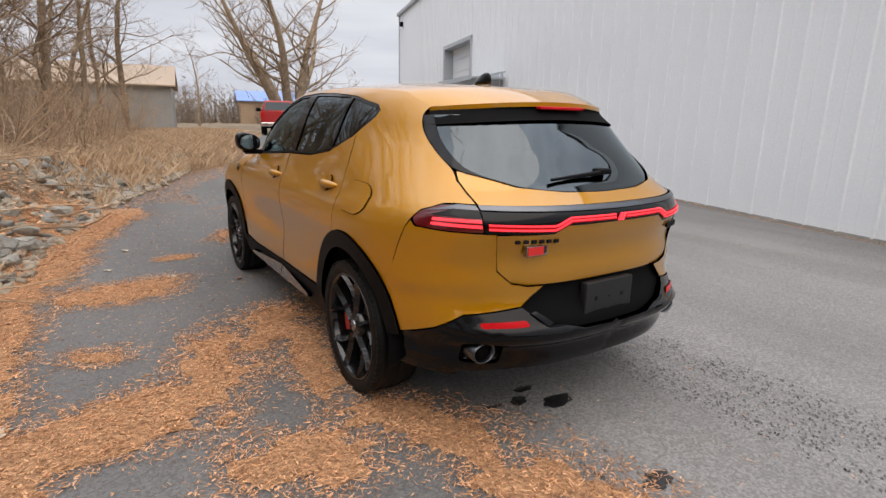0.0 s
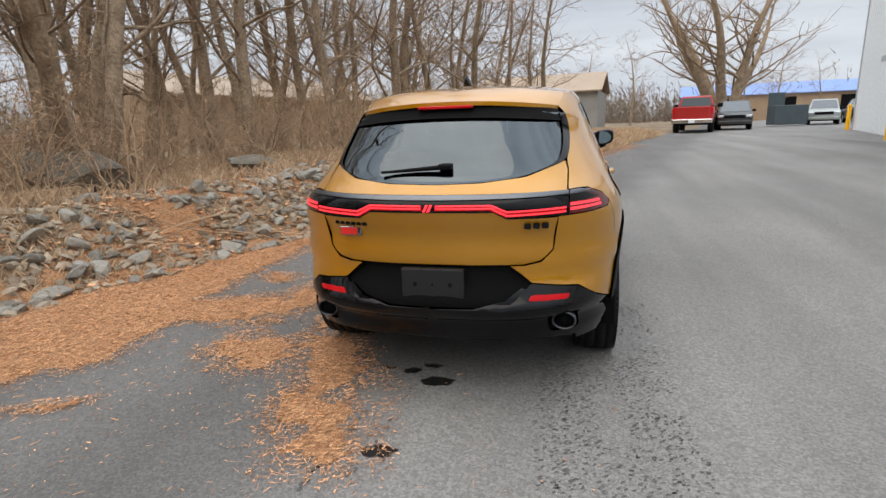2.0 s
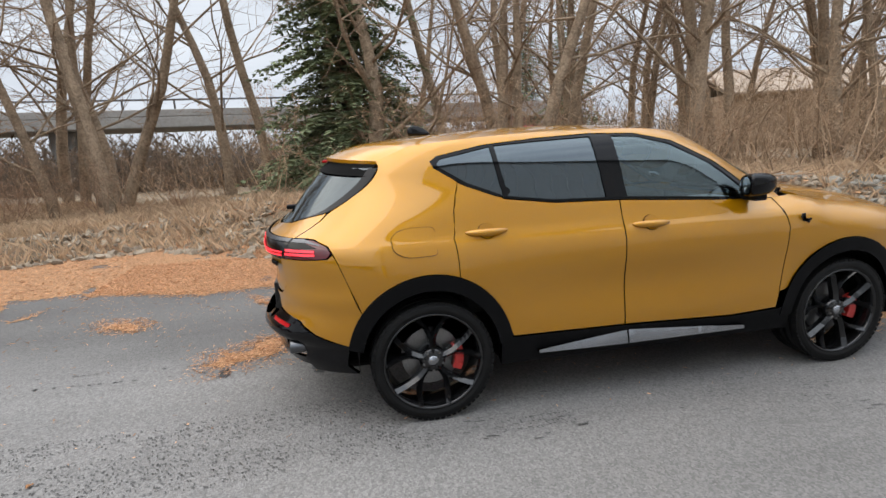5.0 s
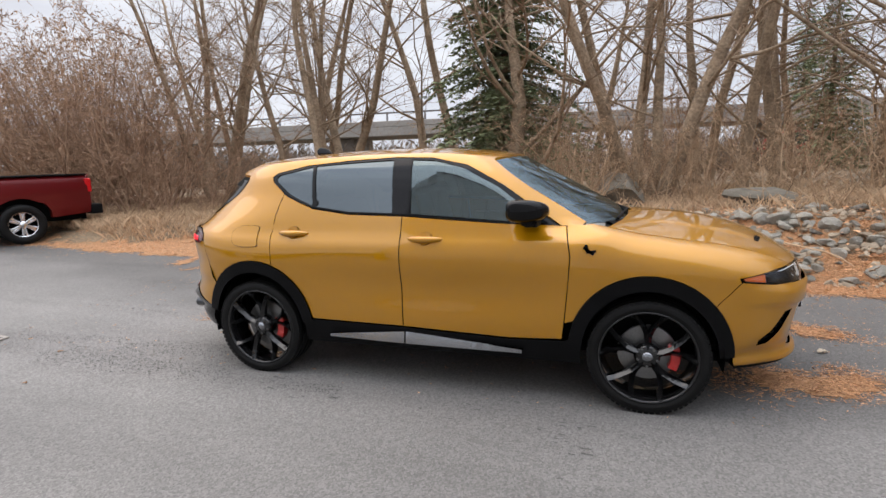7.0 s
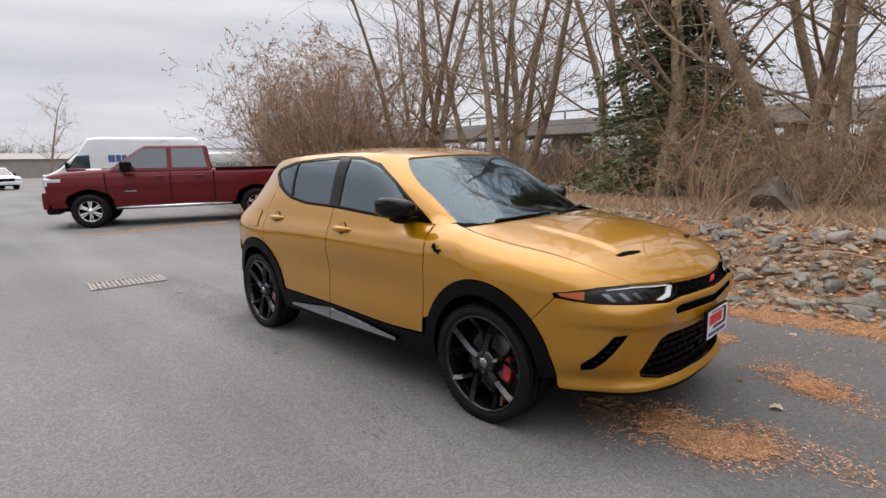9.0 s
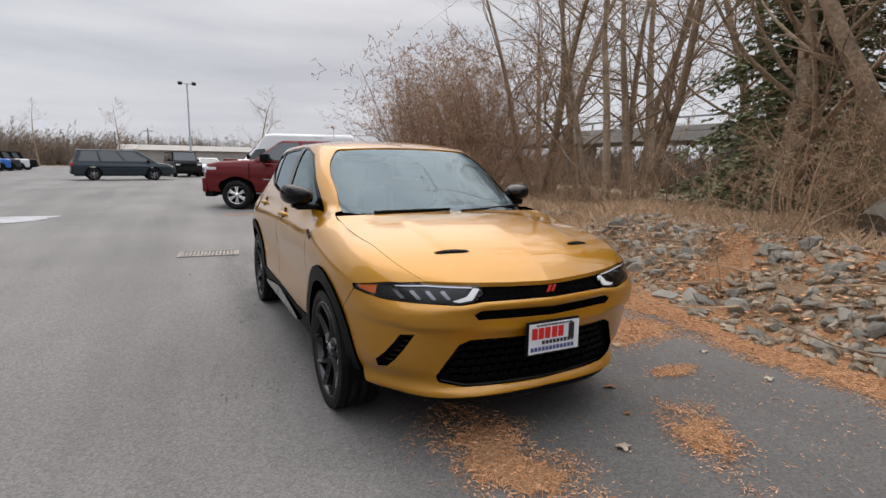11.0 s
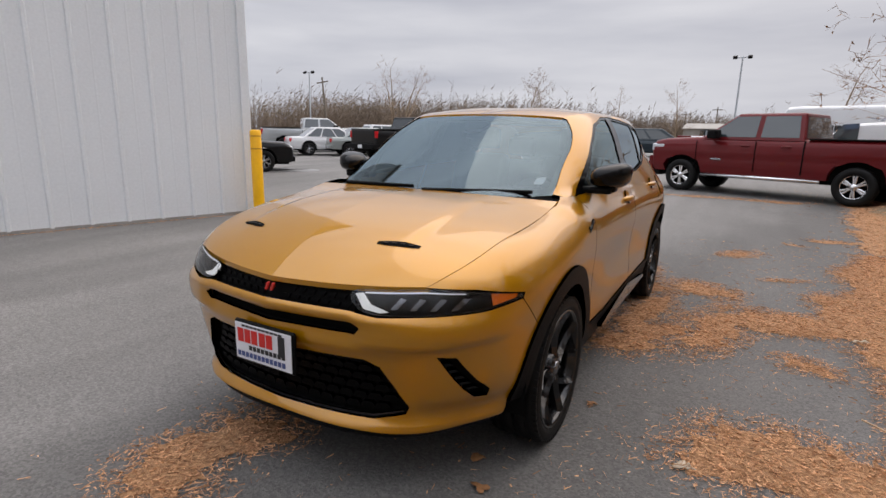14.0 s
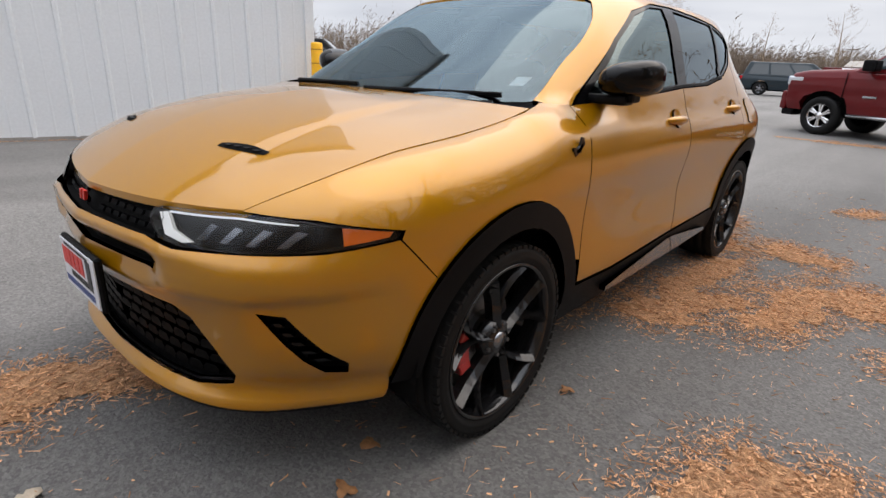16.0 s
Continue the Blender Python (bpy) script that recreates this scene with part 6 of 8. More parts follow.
for x, y, s_ in ((5.5, 46, 0.9), (16, 52, 0.8), (22, 62, 0.9), (2, 40, 0.7), (26, 60, 0.75)):
    tree("bare_tree", KIND_SLIM[int(x) % 3], x, y, x, s_, LAB_SLIM)


def scrub(k, x, y, turn, size, lab="tangled leafless shrub with thin stems", dense=None):
    t = thing("shrub", Matrix.Translation((x, y, level(x, y) - 0.05)) @ Matrix.Rotation(turn, 4, "Z") @ Matrix.Scale(size, 4), lab, "shrub", "shrubs")
    ms = (dense or KIND_SCRUB)[k % len(dense or KIND_SCRUB)]
    part("stem", ms[0], BRUSH, t)
    part("crown", ms[1], BRUSH, t)


for ms in KIND_SCRUB + KIND_VINE:
    for me in ms:
        me.materials.clear()
        me.materials.append(BRUSH)
k = 0
for p, q0, q1, step, size in ((-5.0, -2.0, 13, 1.5, 0.54), (-6.0, -13, -3, 1.1, 0.5), (-6.4, -4.5, 22, 1.4, 0.6), (-8.0, -6.0, 24, 1.8, 0.68), (-10.4, -8, 26, 2.4, 0.75)):
    q = q0
    while q < q1:
        x, y = spot(p + r.uniform(-0.5, 0.5), q)
        turn, grown = r.uniform(0, 6.28), size * r.uniform(0.75, 1.2) * (1 + 0.2 * sstep(2, 6, q))
        if not (-9.0 < x < -4.8 and -3.4 < y < 0.3) and not (x < -5 and abs((x - 1.84) * 0.4426 + (y + 4.0) * 0.8967) < 0.8):
            scrub(k, x, y, turn, grown)
        q += step * r.uniform(0.7, 1.3) * (0.72 if q > 3 else 1)
        k += 1
for x, y, s_ in ((-9.0, -15.5, 1.3), (-8.2, -16.6, 1.2), (-10.0, -14.0, 1.3), (-9.4, -17.6, 1.2), (-7.6, -14.8, 1.15), (-6.4, -12.9, 0.95), (-7.4, -12.0, 1.2), (-7.9, -12.8, 1.3), (-8.6, -11.6, 1.2), (-7.2, -13.3, 1.1), (-6.6, -12.2, 1.3), (-7.6, -11.0, 1.35), (-8.6, -10.0, 0.6), (-7.0, -14.2, 1.1), (-10.0, -9.0, 0.55), (-8.2, -8.2, 0.45), (-7.0, -8.8, 0.42), (-8.8, -6.6, 0.42), (-9.5, -5.2, 0.42), (-6.4, -10.6, 0.75), (-6.0, -9.2, 0.4), (-7.5, -16.8, 1.35), (-8.4, -18.4, 1.35), (-8.3, -13.6, 1.5), (-9.0, -12.6, 1.4), (-7.4, -14.4, 1.5), (-9.6, -15.6, 1.55), (-8.0, -15.8, 1.5)):
    scrub(k, x, y, r.uniform(0, 6.28), s_, "tall dense leafless shrub with reddish-brown twigs", KIND_DENSE)
    k += 1


for x, y, s_ in ((-7.3, -0.2, 0.7), (-7.2, -2.9, 0.7), (-5.35, 0.35, 0.42), (-5.0, -0.2, 0.36), (-4.9, 2.5, 0.34), (-5.6, 0.2, 0.5)):
    scrub(k, x, y, r.uniform(0, 6.28), s_)
    k += 1


for x, y, s_ in ((-12.2, 1.5, 0.85), (-12.8, 3.6, 0.95), (-13.2, -0.6, 0.9), (-12.4, 5.8, 0.95), (-14.0, -2.8, 0.9), (-15.0, 2.4, 1.0)):
    scrub(k, x, y, r.uniform(0, 6.28), s_, "dense leafless shrub with reddish-brown twigs behind the trees", KIND_DENSE)
    k += 1
for x, y, s_ in ((-5.1, 3.2, 0.55), (-5.2, 4.7, 0.62), (-5.6, 6.2, 0.6), (-5.0, 7.4, 0.55), (-6.1, 0.6, 0.62), (-5.7, 1.5, 0.5), (-6.4, 2.4, 0.55), (-6.9, 0.3, 0.8), (-6.7, -0.3, 0.85)):
    scrub(k, x, y, r.uniform(0, 6.28), s_, "tangle of dead vines and tan seed heads", KIND_VINE)
    k += 1


def spruce(x, y, height, radius, seed, lab, dense=4):
    r = random.Random(seed)
    t = thing("spruce", Matrix.Translation((x, y, level(x, y))), lab, "tree", "spruces")
    tk = Tubes()
    tk.tube([Vector((0, 0, -0.2)), Vector((0, 0, height * 0.5)), Vector((0, 0, height))], 0.13, 0.01, 8)
    part("trunk", mesh_of("trunk", tk.V, tk.F, BARK, True), BARK, t)
    V, F = [], []
    z = 0.25
    while z < height * 0.98:
        f = z / height
        reach = radius * (1 - f) ** 0.8 * r.uniform(0.85, 1.1)
        for b in range(int(10 + 9 * (1 - f))):
            a = r.uniform(0, 6.283)
            L = reach * r.uniform(0.7, 1.12)
            o = Vector((math.cos(a), math.sin(a), 0))
            sd = Vector((-o.y, o.x, 0))
            n = max(3, int(L / 0.11))
            for i in range(1, n + 1):
                g = i / n
                c = o * (L * g) + Vector((0, 0, z - 0.34 * L * g * g + 0.08 * L * g + r.gauss(0, 0.015)))
                wd = 0.20 * (1.1 - g) + 0.09
                for s_ in (-1, 1):
                    for rep in range(dense):
                        tip_ = c + sd * (s_ * wd * r.uniform(0.55, 1.15)) + o * (0.13 * r.random()) + Vector((0, 0, -0.05 * r.random() - 0.10 * wd + r.gauss(0, 0.02)))
                        k = len(V)
                        side = (tip_ - c).cross(Vector((r.gauss(0, 0.5), r.gauss(0, 0.5), 1))).normalized() * 0.022
                        V += [c - o * 0.02, c.lerp(tip_, 0.55) + side, tip_, c.lerp(tip_, 0.55) - side]
                        F.append((k, k + 1, k + 2, k + 3))
        z += 0.14 + 0.06 * f
    part("crown", mesh_of("crown", V, F, NEEDLE), NEEDLE, t)


spruce(-8.5, -1.4, 7.6, 2.4, 5, "dense dark green spruce behind the brush")
spruce(-17.0, 7.7, 6.4, 1.7, 6, "slender dark green spruce in the distance", 2)
spruce(-26.9, 9.6, 8.4, 2.2, 8, "small dark spruce among the bare trees", 2)

# dry grass and dead stalks
V, F = [], []
r = random.Random(5)
for trial in range(150000):
    p, q = r.uniform(-9.5, -1.4), r.uniform(-16, 24)
    x, y = spot(p, q)
    h, toe = bank(x, y)
    dpt = toe - p
    if dpt < 0.05:
        continue
    n_ = noise.noise((x * 0.55, y * 0.55, 12))
    if dpt < 1.4 and -0.8 < q < 4 and n_ < 0.16:
        continue
    if n_ < -0.15 and r.random() < 0.7:
        continue
    z = level(x, y) - 0.01
    tall = r.uniform(0.06, 0.22) * (0.6 if dpt < 1.4 and -3 < q < 4 else 1.5 if q > 5 else 1.3 if q < -4.5 else 1.0)
    a = r.uniform(0, 6.283)
    bx, by = r.gauss(0, 0.45) * tall, r.gauss(0, 0.45) * tall
    w_ = r.uniform(0.0007, 0.0017)
    k = len(V)
    V += [(x - w_ * math.cos(a), y - w_ * math.sin(a), z), (x + w_ * math.cos(a), y + w_ * math.sin(a), z), (x + bx * 0.4 + w_ * 0.7 * math.cos(a), y + by * 0.4 + w_ * 0.7 * math.sin(a), z + tall * 0.65), (x + bx, y + by, z + tall)]
    F.append((k, k + 1, k + 2, k + 3))
tagged(part("dry_grass", mesh_of("dry_grass", V, F, STRAW), STRAW), "straw-coloured dead grass on the bank", "grass", kind="stuff")

# dead stalks and fallen branches over the stones
tb = Tubes()
for k in range(150):
    p, q = r.uniform(-5.6, -3.2), r.uniform(-4, 6)
    x, y = spot(p, q)
    z = level(x, y)
    if r.random() < 0.5:
        pts, _ = limb(r, Vector((x, y, z)), Vector((r.gauss(0, 0.25), r.gauss(0, 0.25), 1)), r.uniform(0.35, 0.95), 0.12, 4)
        tb.tube(pts, 0.005, 0.002, 4)
        for j in range(4):
            q_ = pts[r.randint(1, 3)]
            p2, _ = limb(r, q_, Vector((r.gauss(0, 1), r.gauss(0, 1), 0.7)), 0.25, 0.2, 3)
            tb.tube(p2, 0.003, 0.0015, 3)
    else:
        a = r.uniform(0, 6.28)
        pts, _ = limb(r, Vector((x, y, z + 0.09)), Vector((math.cos(a), math.sin(a), 0.05)), r.uniform(0.5, 1.6), 0.10, 5)
        for v in pts:
            v.z = max(v.z, level(v.x, v.y) + 0.05)
        tb.tube(pts, 0.011, 0.004, 5)
tagged(part("fallen_branches", mesh_of("fallen_branches", tb.V, tb.F, BRUSH), BRUSH), "dead stalks and fallen sticks on the stones", "branches", kind="stuff")

# far woods along the horizon: clumps of upright bare stems
tb = Tubes()
V, F = [], []
r = random.Random(9)


def far_woods(cx0, cy0, cx1, cy1, n, h0, h1, deep=5.0):
    for k in range(n):
        f = r.random()
        x, y = cx0 + (cx1 - cx0) * f + r.uniform(-2, 2) * deep, cy0 + (cy1 - cy0) * f + r.uniform(-2, 2) * deep
        h = r.uniform(h0, h1) * (1 + 0.25 * noise.noise((f * 14, n, 1)))
        for s_ in range(6):
            tx, ty = x + r.gauss(0, 0.8), y + r.gauss(0, 0.8)
            w_ = r.uniform(0.02, 0.05)
            a = r.uniform(0, 3.14)
            b0 = len(V)
            hh = h * r.uniform(0.5, 1.0) * (1.4 if r.random() < 0.012 else 1)
            V.extend([(x - w_ * math.cos(a), y - w_ * math.sin(a), -0.3), (x + w_ * math.cos(a), y + w_ * math.sin(a), -0.3), (tx, ty, hh * 0.95)])
            F.append((b0, b0 + 1, b0 + 2))
            for t in range(11):
                g = 0.1 + 0.85 * r.random()
                b1 = len(V)
                px, py, pz = x + (tx - x) * g, y + (ty - y) * g, hh * g * 0.95
                ex, ey, ez = px + r.gauss(0, 0.055) * hh, py + r.gauss(0, 0.055) * hh, pz + r.uniform(0.05, 0.14) * hh
                V.extend([(px, py, pz - 0.06), (px + 0.04, py, pz + 0.06), (ex, ey, ez)])
                F.append((b1, b1 + 1, b1 + 2))


far_woods(70, -70, 34, -120, 1550, 6.0, 10.0)
far_woods(34, -120, -12, -140, 1050, 5.0, 8.2)
far_woods(-20.5, -34, -19, 8, 620, 1.5, 2.75, 1.0)
far_woods(95, -10, 70, -70, 442, 5.6, 8.0)
far_woods(-12, -140, -60, -110, 340, 2.4, 4.8)
far_woods(-38, -60, -42, 45, 700, 2.6, 4.6)
far_woods(-36, 45, 8, 78, 510, 4.0, 7.2)
far_woods(8, 78, 60, 78, 272, 4.0, 6.4)
tagged(part("far_woods", mesh_of("far_woods", V, F, FAR_WOOD), FAR_WOOD), "distant brown leafless woods along the horizon", "woods", kind="stuff")
# ---- the metal-clad hall ----
CLAD = shade("pale_grey_cladding", (0.76, 0.79, 0.81), 0.45, 0.0, vary=0.06, scale=0.5, bump=0.0008, bscale=30, rvary=0.08)
CLAD_TRIM = shade("grey_trim", (0.40, 0.43, 0.45), 0.5, vary=0.1, scale=1)
DOOR_WHITE = shade("white_door_paint", (0.68, 0.70, 0.71), 0.5, vary=0.08, scale=1)
YELLOW = shade("yellow_bollard_sleeve", (0.95, 0.48, 0.004), 0.4, vary=0.08, scale=4, bscale=30)
CONC = shade("concrete_base", (0.30, 0.29, 0.27), 0.9, vary=0.3, scale=2, bump=0.003, bscale=40)
HALL = Matrix.Translation((5.71, -2.54, 0)) @ Matrix.Rotation(math.atan2(RD.y, RD.x), 4, "Z")      # x along the wall, -y into the hall
hall = tagged(thing("hall", HALL), "long pale grey metal-clad hall with ribbed walls", "building")
TOP, LONG, DEEP = 7.3, 28.6, 22.0


def wall_z(s_):
    return RISE(-2.54 + RD.y * s_)


door_s = (16.6, 19.9)
man_s = (13.55, 14.55)
PW = 0.915


def clad_panel(width, z0, z1):
    """A sheet with raised ribs a foot apart."""
    prof = []
    for k in range(2):
        b = width * k / 2
        prof += [(b, 0), (b + 0.018, 0.024), (b + 0.050, 0.024), (b + 0.068, 0.0), (b + 0.25, 0.0), (b + 0.256, 0.003), (b + 0.27, 0.003), (b + 0.276, 0.0)]
    prof.append((width, 0))
    V = [(x, y, z) for x, y in prof for z in (z0, z1)]
    F = [(2 * i, 2 * i + 2, 2 * i + 3, 2 * i + 1) for i in range(len(prof) - 1)]
    V += [(0, -0.06, z0), (width, -0.06, z0), (width, -0.06, z1), (0, -0.06, z1)]
    n = 2 * len(prof)
    F += [(n, n + 3, n + 2, n + 1), (1, *range(3, n, 2), n + 2, n + 3), (n, n + 1, *range(n - 2, -1, -2))]
    return mesh_of("wall_panel", V, F, CLAD)


whole, above_big, above_small = clad_panel(PW, 0.0, TOP), clad_panel(PW, 4.45, TOP), clad_panel(PW, 2.95, TOP)
s_ = 0.0
while s_ < LONG:
    mid = s_ + PW / 2
    me = whole
    if door_s[0] - 0.1 < mid < door_s[1] + 0.1:
        me = above_big
    elif man_s[0] - 0.2 < mid < man_s[1] + 0.2:
        me = above_small
    o = part("wall_panel", me, CLAD, hall)
    o.location = (s_, 0, 0.04)
    s_ += PW
END = s_
part("corner_trim", boxed(-0.04, 0.10, -0.10, 0.045, 0.05, TOP + 0.1, 0.006), CLAD, hall)
part("corner_trim", boxed(END - 0.06, END + 0.06, -0.10, 0.045, 0.05, TOP + 0.1, 0.006), CLAD_TRIM, hall)
part("eaves_gutter", boxed(-0.1, END + 0.1, -0.05, 0.16, TOP, TOP + 0.18, 0.02), CLAD_TRIM, hall)
part("end_wall", boxed(-0.01, 0.0, -DEEP, -0.1, 0.0, TOP), CLAD, hall)
part("end_wall", boxed(END - 0.02, END, -DEEP, -0.1, 0.0, TOP), CLAD, hall)
part("back_wall", boxed(0, END, -DEEP - 0.1, -DEEP, 0.0, TOP), CLAD, hall)
bm = bmesh.new()
vs = [bm.verts.new(v) for v in ((-0.1, 0.1, TOP + 0.15), (END + 0.1, 0.1, TOP + 0.15), (END + 0.1, -DEEP / 2, TOP + 1.5), (-0.1, -DEEP / 2, TOP + 1.5), (-0.1, -DEEP - 0.2, TOP + 0.15), (END + 0.1, -DEEP - 0.2, TOP + 0.15))]
for f in ((0, 1, 2, 3), (3, 2, 5, 4)):
    bm.faces.new([vs[i] for i in f])
part("roof", bm, CLAD_TRIM, hall)
bm = bmesh.new()
add_box(bm, -0.02, door_s[0] - 0.05, -0.12, 0.02, -0.2, 0.05)
add_box(bm, door_s[1] + 0.05, END, -0.12, 0.02, -0.2, 0.05)
part("plinth", bm, CONC, hall)
# overhead door in a deep frame
dz = wall_z(17)
door = part("overhead_door", boxed(door_s[0] - 0.3, door_s[1] + 0.3, -0.42, -0.38, 0, 4.6), DOOR_WHITE, hall, "white sectional overhead door")
for k in range(8):
    part("door_section", boxed(door_s[0], door_s[1], -0.375, -0.345, dz + 0.02 + 0.51 * k, dz + 0.51 * (k + 1), 0.008), DOOR_WHITE, door)
for x in (17.6, 18.5):
    part("door_window", boxed(x - 0.18, x + 0.18, -0.347, -0.338, dz + 1.56, dz + 1.86, 0.01), BLACK_GLOSS, door)
fr_ = bmesh.new()
add_box(fr_, door_s[0] - 0.16, door_s[0], -0.42, 0.05, 0, 4.5)
add_box(fr_, door_s[1], door_s[1] + 0.16, -0.42, 0.05, 0, 4.5)
add_box(fr_, door_s[0] - 0.16, door_s[1] + 0.16, -0.42, 0.05, 4.38, 4.52)
part("door_frame", fr_, CLAD_TRIM, hall)
# side door under a small canopy
mz = wall_z(14)
md = part("side_door", boxed(man_s[0], man_s[1], -0.12, -0.06, mz, mz + 2.1, 0.004), DOOR_WHITE, hall, "pale steel side door with a narrow window")
part("door_window", boxed(man_s[0] + 0.55, man_s[0] + 0.75, -0.058, -0.05, mz + 1.0, mz + 1.75, 0.004), BLACK_GLOSS, md)
part("door_handle", boxed(man_s[0] + 0.08, man_s[0] + 0.2, -0.06, 0.0, mz + 0.98, mz + 1.02, 0.008), SATIN, md)
fr_ = bmesh.new()
for a in ((13.38, 13.55, -0.13, 0.04, 0, 2.98), (14.55, 14.73, -0.13, 0.04, 0, 2.98), (13.38, 14.73, -0.13, 0.0, mz + 2.1, 2.98)):
    add_box(fr_, *a)
part("door_frame", fr_, CLAD_TRIM, hall)
bm = bmesh.new()
for k in range(8):
    add_box(bm, 13.1 + 0.42 * k, 13.1 + 0.42 * (k + 1) - 0.03, 0.04, 1.25, 2.72, 2.78, m=None)
add_box(bm, 13.08, 16.5, 1.22, 1.28, 2.66, 2.80)
for x in (13.1, 16.44):
    add_cyl(bm, (x, 1.2, 2.72), (x, 0.04, 2.95), 0.02, seg=8)
part("canopy", bm, CLAD_TRIM, hall)
part("wall_lamp", boxed(END - 1.1, END - 0.85, 0.04, 0.2, 6.6, 6.85, 0.02), BLACK_TRIM, hall)
# thin line of debris along the plinth
V, F = [], []
rr = random.Random(2)
for k in range(2600):
    q_ = rr.uniform(0, 20)
    w0 = HALL @ Vector((q_, 0.03 + abs(rr.gauss(0, 0.05)), 0))
    z = RISE(w0.y) + 0.008
    a, L = rr.uniform(0, 6.28), rr.uniform(0.008, 0.025)
    b0 = len(V)
    V += [(w0.x - L * math.cos(a), w0.y - L * math.sin(a), z), (w0.x + 0.004 * math.sin(a), w0.y - 0.004 * math.cos(a), z + 0.006), (w0.x + L * math.cos(a), w0.y + L * math.sin(a), z), (w0.x - 0.004 * math.sin(a), w0.y + 0.004 * math.cos(a), z + 0.01)]
    F.append((b0, b0 + 1, b0 + 2, b0 + 3))
tagged(part("wall_debris", mesh_of("wall_debris", V, F, LITTER), LITTER), "thin line of brown leaf scraps along the wall foot", "leaf litter", kind="stuff")


def bollard(x, y, h):
    t = thing("bollard", Matrix.Translation((x, y, RISE(y))), "bright yellow plastic-sleeved steel bollard", "bollard", "yellow bollards")
    part("sleeve", revolve([(0.0, 0.088), (h - 0.03, 0.088), (h - 0.008, 0.075), (h, 0.04), (h, 0.0)], 24, "z"), YELLOW, t, smooth=True)
    for z in (h - 0.10, h - 0.30):
        part("band", revolve([(z - 0.008, 0.087), (z - 0.006, 0.0905), (z + 0.006, 0.0905), (z + 0.008, 0.087)], 24, "z"), shade("band_orange", (0.45, 0.18, 0.01), 0.5, vary=0.1), t)


bollard(5.40, -2.42, 1.39)
bollard(9.35, 12.1, 1.18)
bollard(10.5, 15.8, 1.18)
bollard(13.4, 25.3, 1.18)

# ---- far buildings ----
ROOF_TAN = shade("tan_sheet_roof", (0.34, 0.255, 0.18), 0.6, vary=0.15, scale=0.8)
ROOF_BLUE = shade("blue_sheet_roof", (0.16, 0.26, 0.52), 0.5, vary=0.1, scale=0.8)
BLOCK = shade("grey_block_wall", (0.28, 0.27, 0.25), 0.9, vary=0.2, scale=1.0, bump=0.004, bscale=20)
TANWALL = shade("tan_wall", (0.36, 0.25, 0.16), 0.8, vary=0.2, scale=0.5)
DECK = shade("concrete_deck", (0.36, 0.34, 0.31), 0.85, vary=0.2, scale=0.6)


def shed(name, x, y, turn, w, d, h, rise, wall, roof, lab, doors=1):
    t = thing(name, Matrix.Translation((x, y, RISE(y))) @ Matrix.Rotation(radians(turn), 4, "Z"), lab, "building")
    for a, b, c_, e in ((-w / 2, w / 2, -d / 2, -d / 2 + 0.2), (-w / 2, w / 2, d / 2 - 0.2, d / 2), (-w / 2, -w / 2 + 0.2, -d / 2 + 0.2, d / 2 - 0.2), (w / 2 - 0.2, w / 2, -d / 2 + 0.2, d / 2 - 0.2)):
        part("wall", boxed(a, b, c_, e, -0.5, h), wall, t)
    for s_ in (-1, 1):
        bm = bmesh.new()
        x0, x1 = -w / 2 - 0.3, w / 2 + 0.28
        bm.faces.new([bm.verts.new(v) for v in ((x0, s_ * (d / 2 + 0.35), h - 0.05), (x1, s_ * (d / 2 + 0.35), h - 0.05), (x1, 0, h + rise), (x0, 0, h + rise))])
        g = bmesh.ops.extrude_face_region(bm, geom=bm.faces[:])
        bmesh.ops.translate(bm, vec=(0, 0, 0.08), verts=[v for v in g["geom"] if isinstance(v, bmesh.types.BMVert)])
        bmesh.ops.recalc_face_normals(bm, faces=bm.faces)
        part("roof", bm, roof, t)
    for k in range(doors):
        dx = -w / 2 + w * (k + 0.7) / (doors + 0.4)
        part("door", boxed(dx - 1.1, dx + 1.1, -d / 2 - 0.05, -d / 2 - 0.001, 0, min(2.6, h - 0.3), 0.01), BLACK_TRIM, t)
    return t


shed("shed", -1.6, 36.5, -8, 8.4, 6.0, 2.7, 1.3, BLOCK, ROOF_TAN, "low grey block shed with a tan sheet roof", 0)
shed("shed", -18, 24, 74, 16, 6.0, 2.6, 1.2, TANWALL, ROOF_TAN, "long low tan shed behind the trees", 0)
shed("workshop", 25.5, 72, -10, 22, 10, 3.0, 1.4, TANWALL, ROOF_BLUE, "long tan workshop with a blue sheet roof", 3)
shed("depot", -10, -112, 0, 40, 12, 3.0, 1.0, BLOCK, DECK, "long low grey depot on the horizon", 0)
# elevated deck seen through the brush
br = thing("road_deck", Matrix.Translation((-25, -8, 0)) @ Matrix.Rotation(radians(97), 4, "Z"), "long pale concrete road deck behind the trees", "bridge")
part("deck", boxed(-30, 20, -2.5, 2.5, 2.75, 3.25, 0.05), DECK, br)
part("parapet", boxed(-30, 20, -2.5, -2.3, 3.25, 3.55, 0.02), DECK, br)
for k in range(5):
    part("pier", boxed(-28 + 11 * k, -27 + 11 * k, -1.6, 1.6, -0.3, 2.75, 0.05), CONC, br)
for k in range(24):
    part("rail_post", boxed(-29.5 + 2.05 * k, -29.42 + 2.05 * k, -2.45, -2.37, 3.55, 3.95), SATIN, br)
part("rail", boxed(-30, 20, -2.46, -2.36, 3.92, 4.0), SATIN, br)


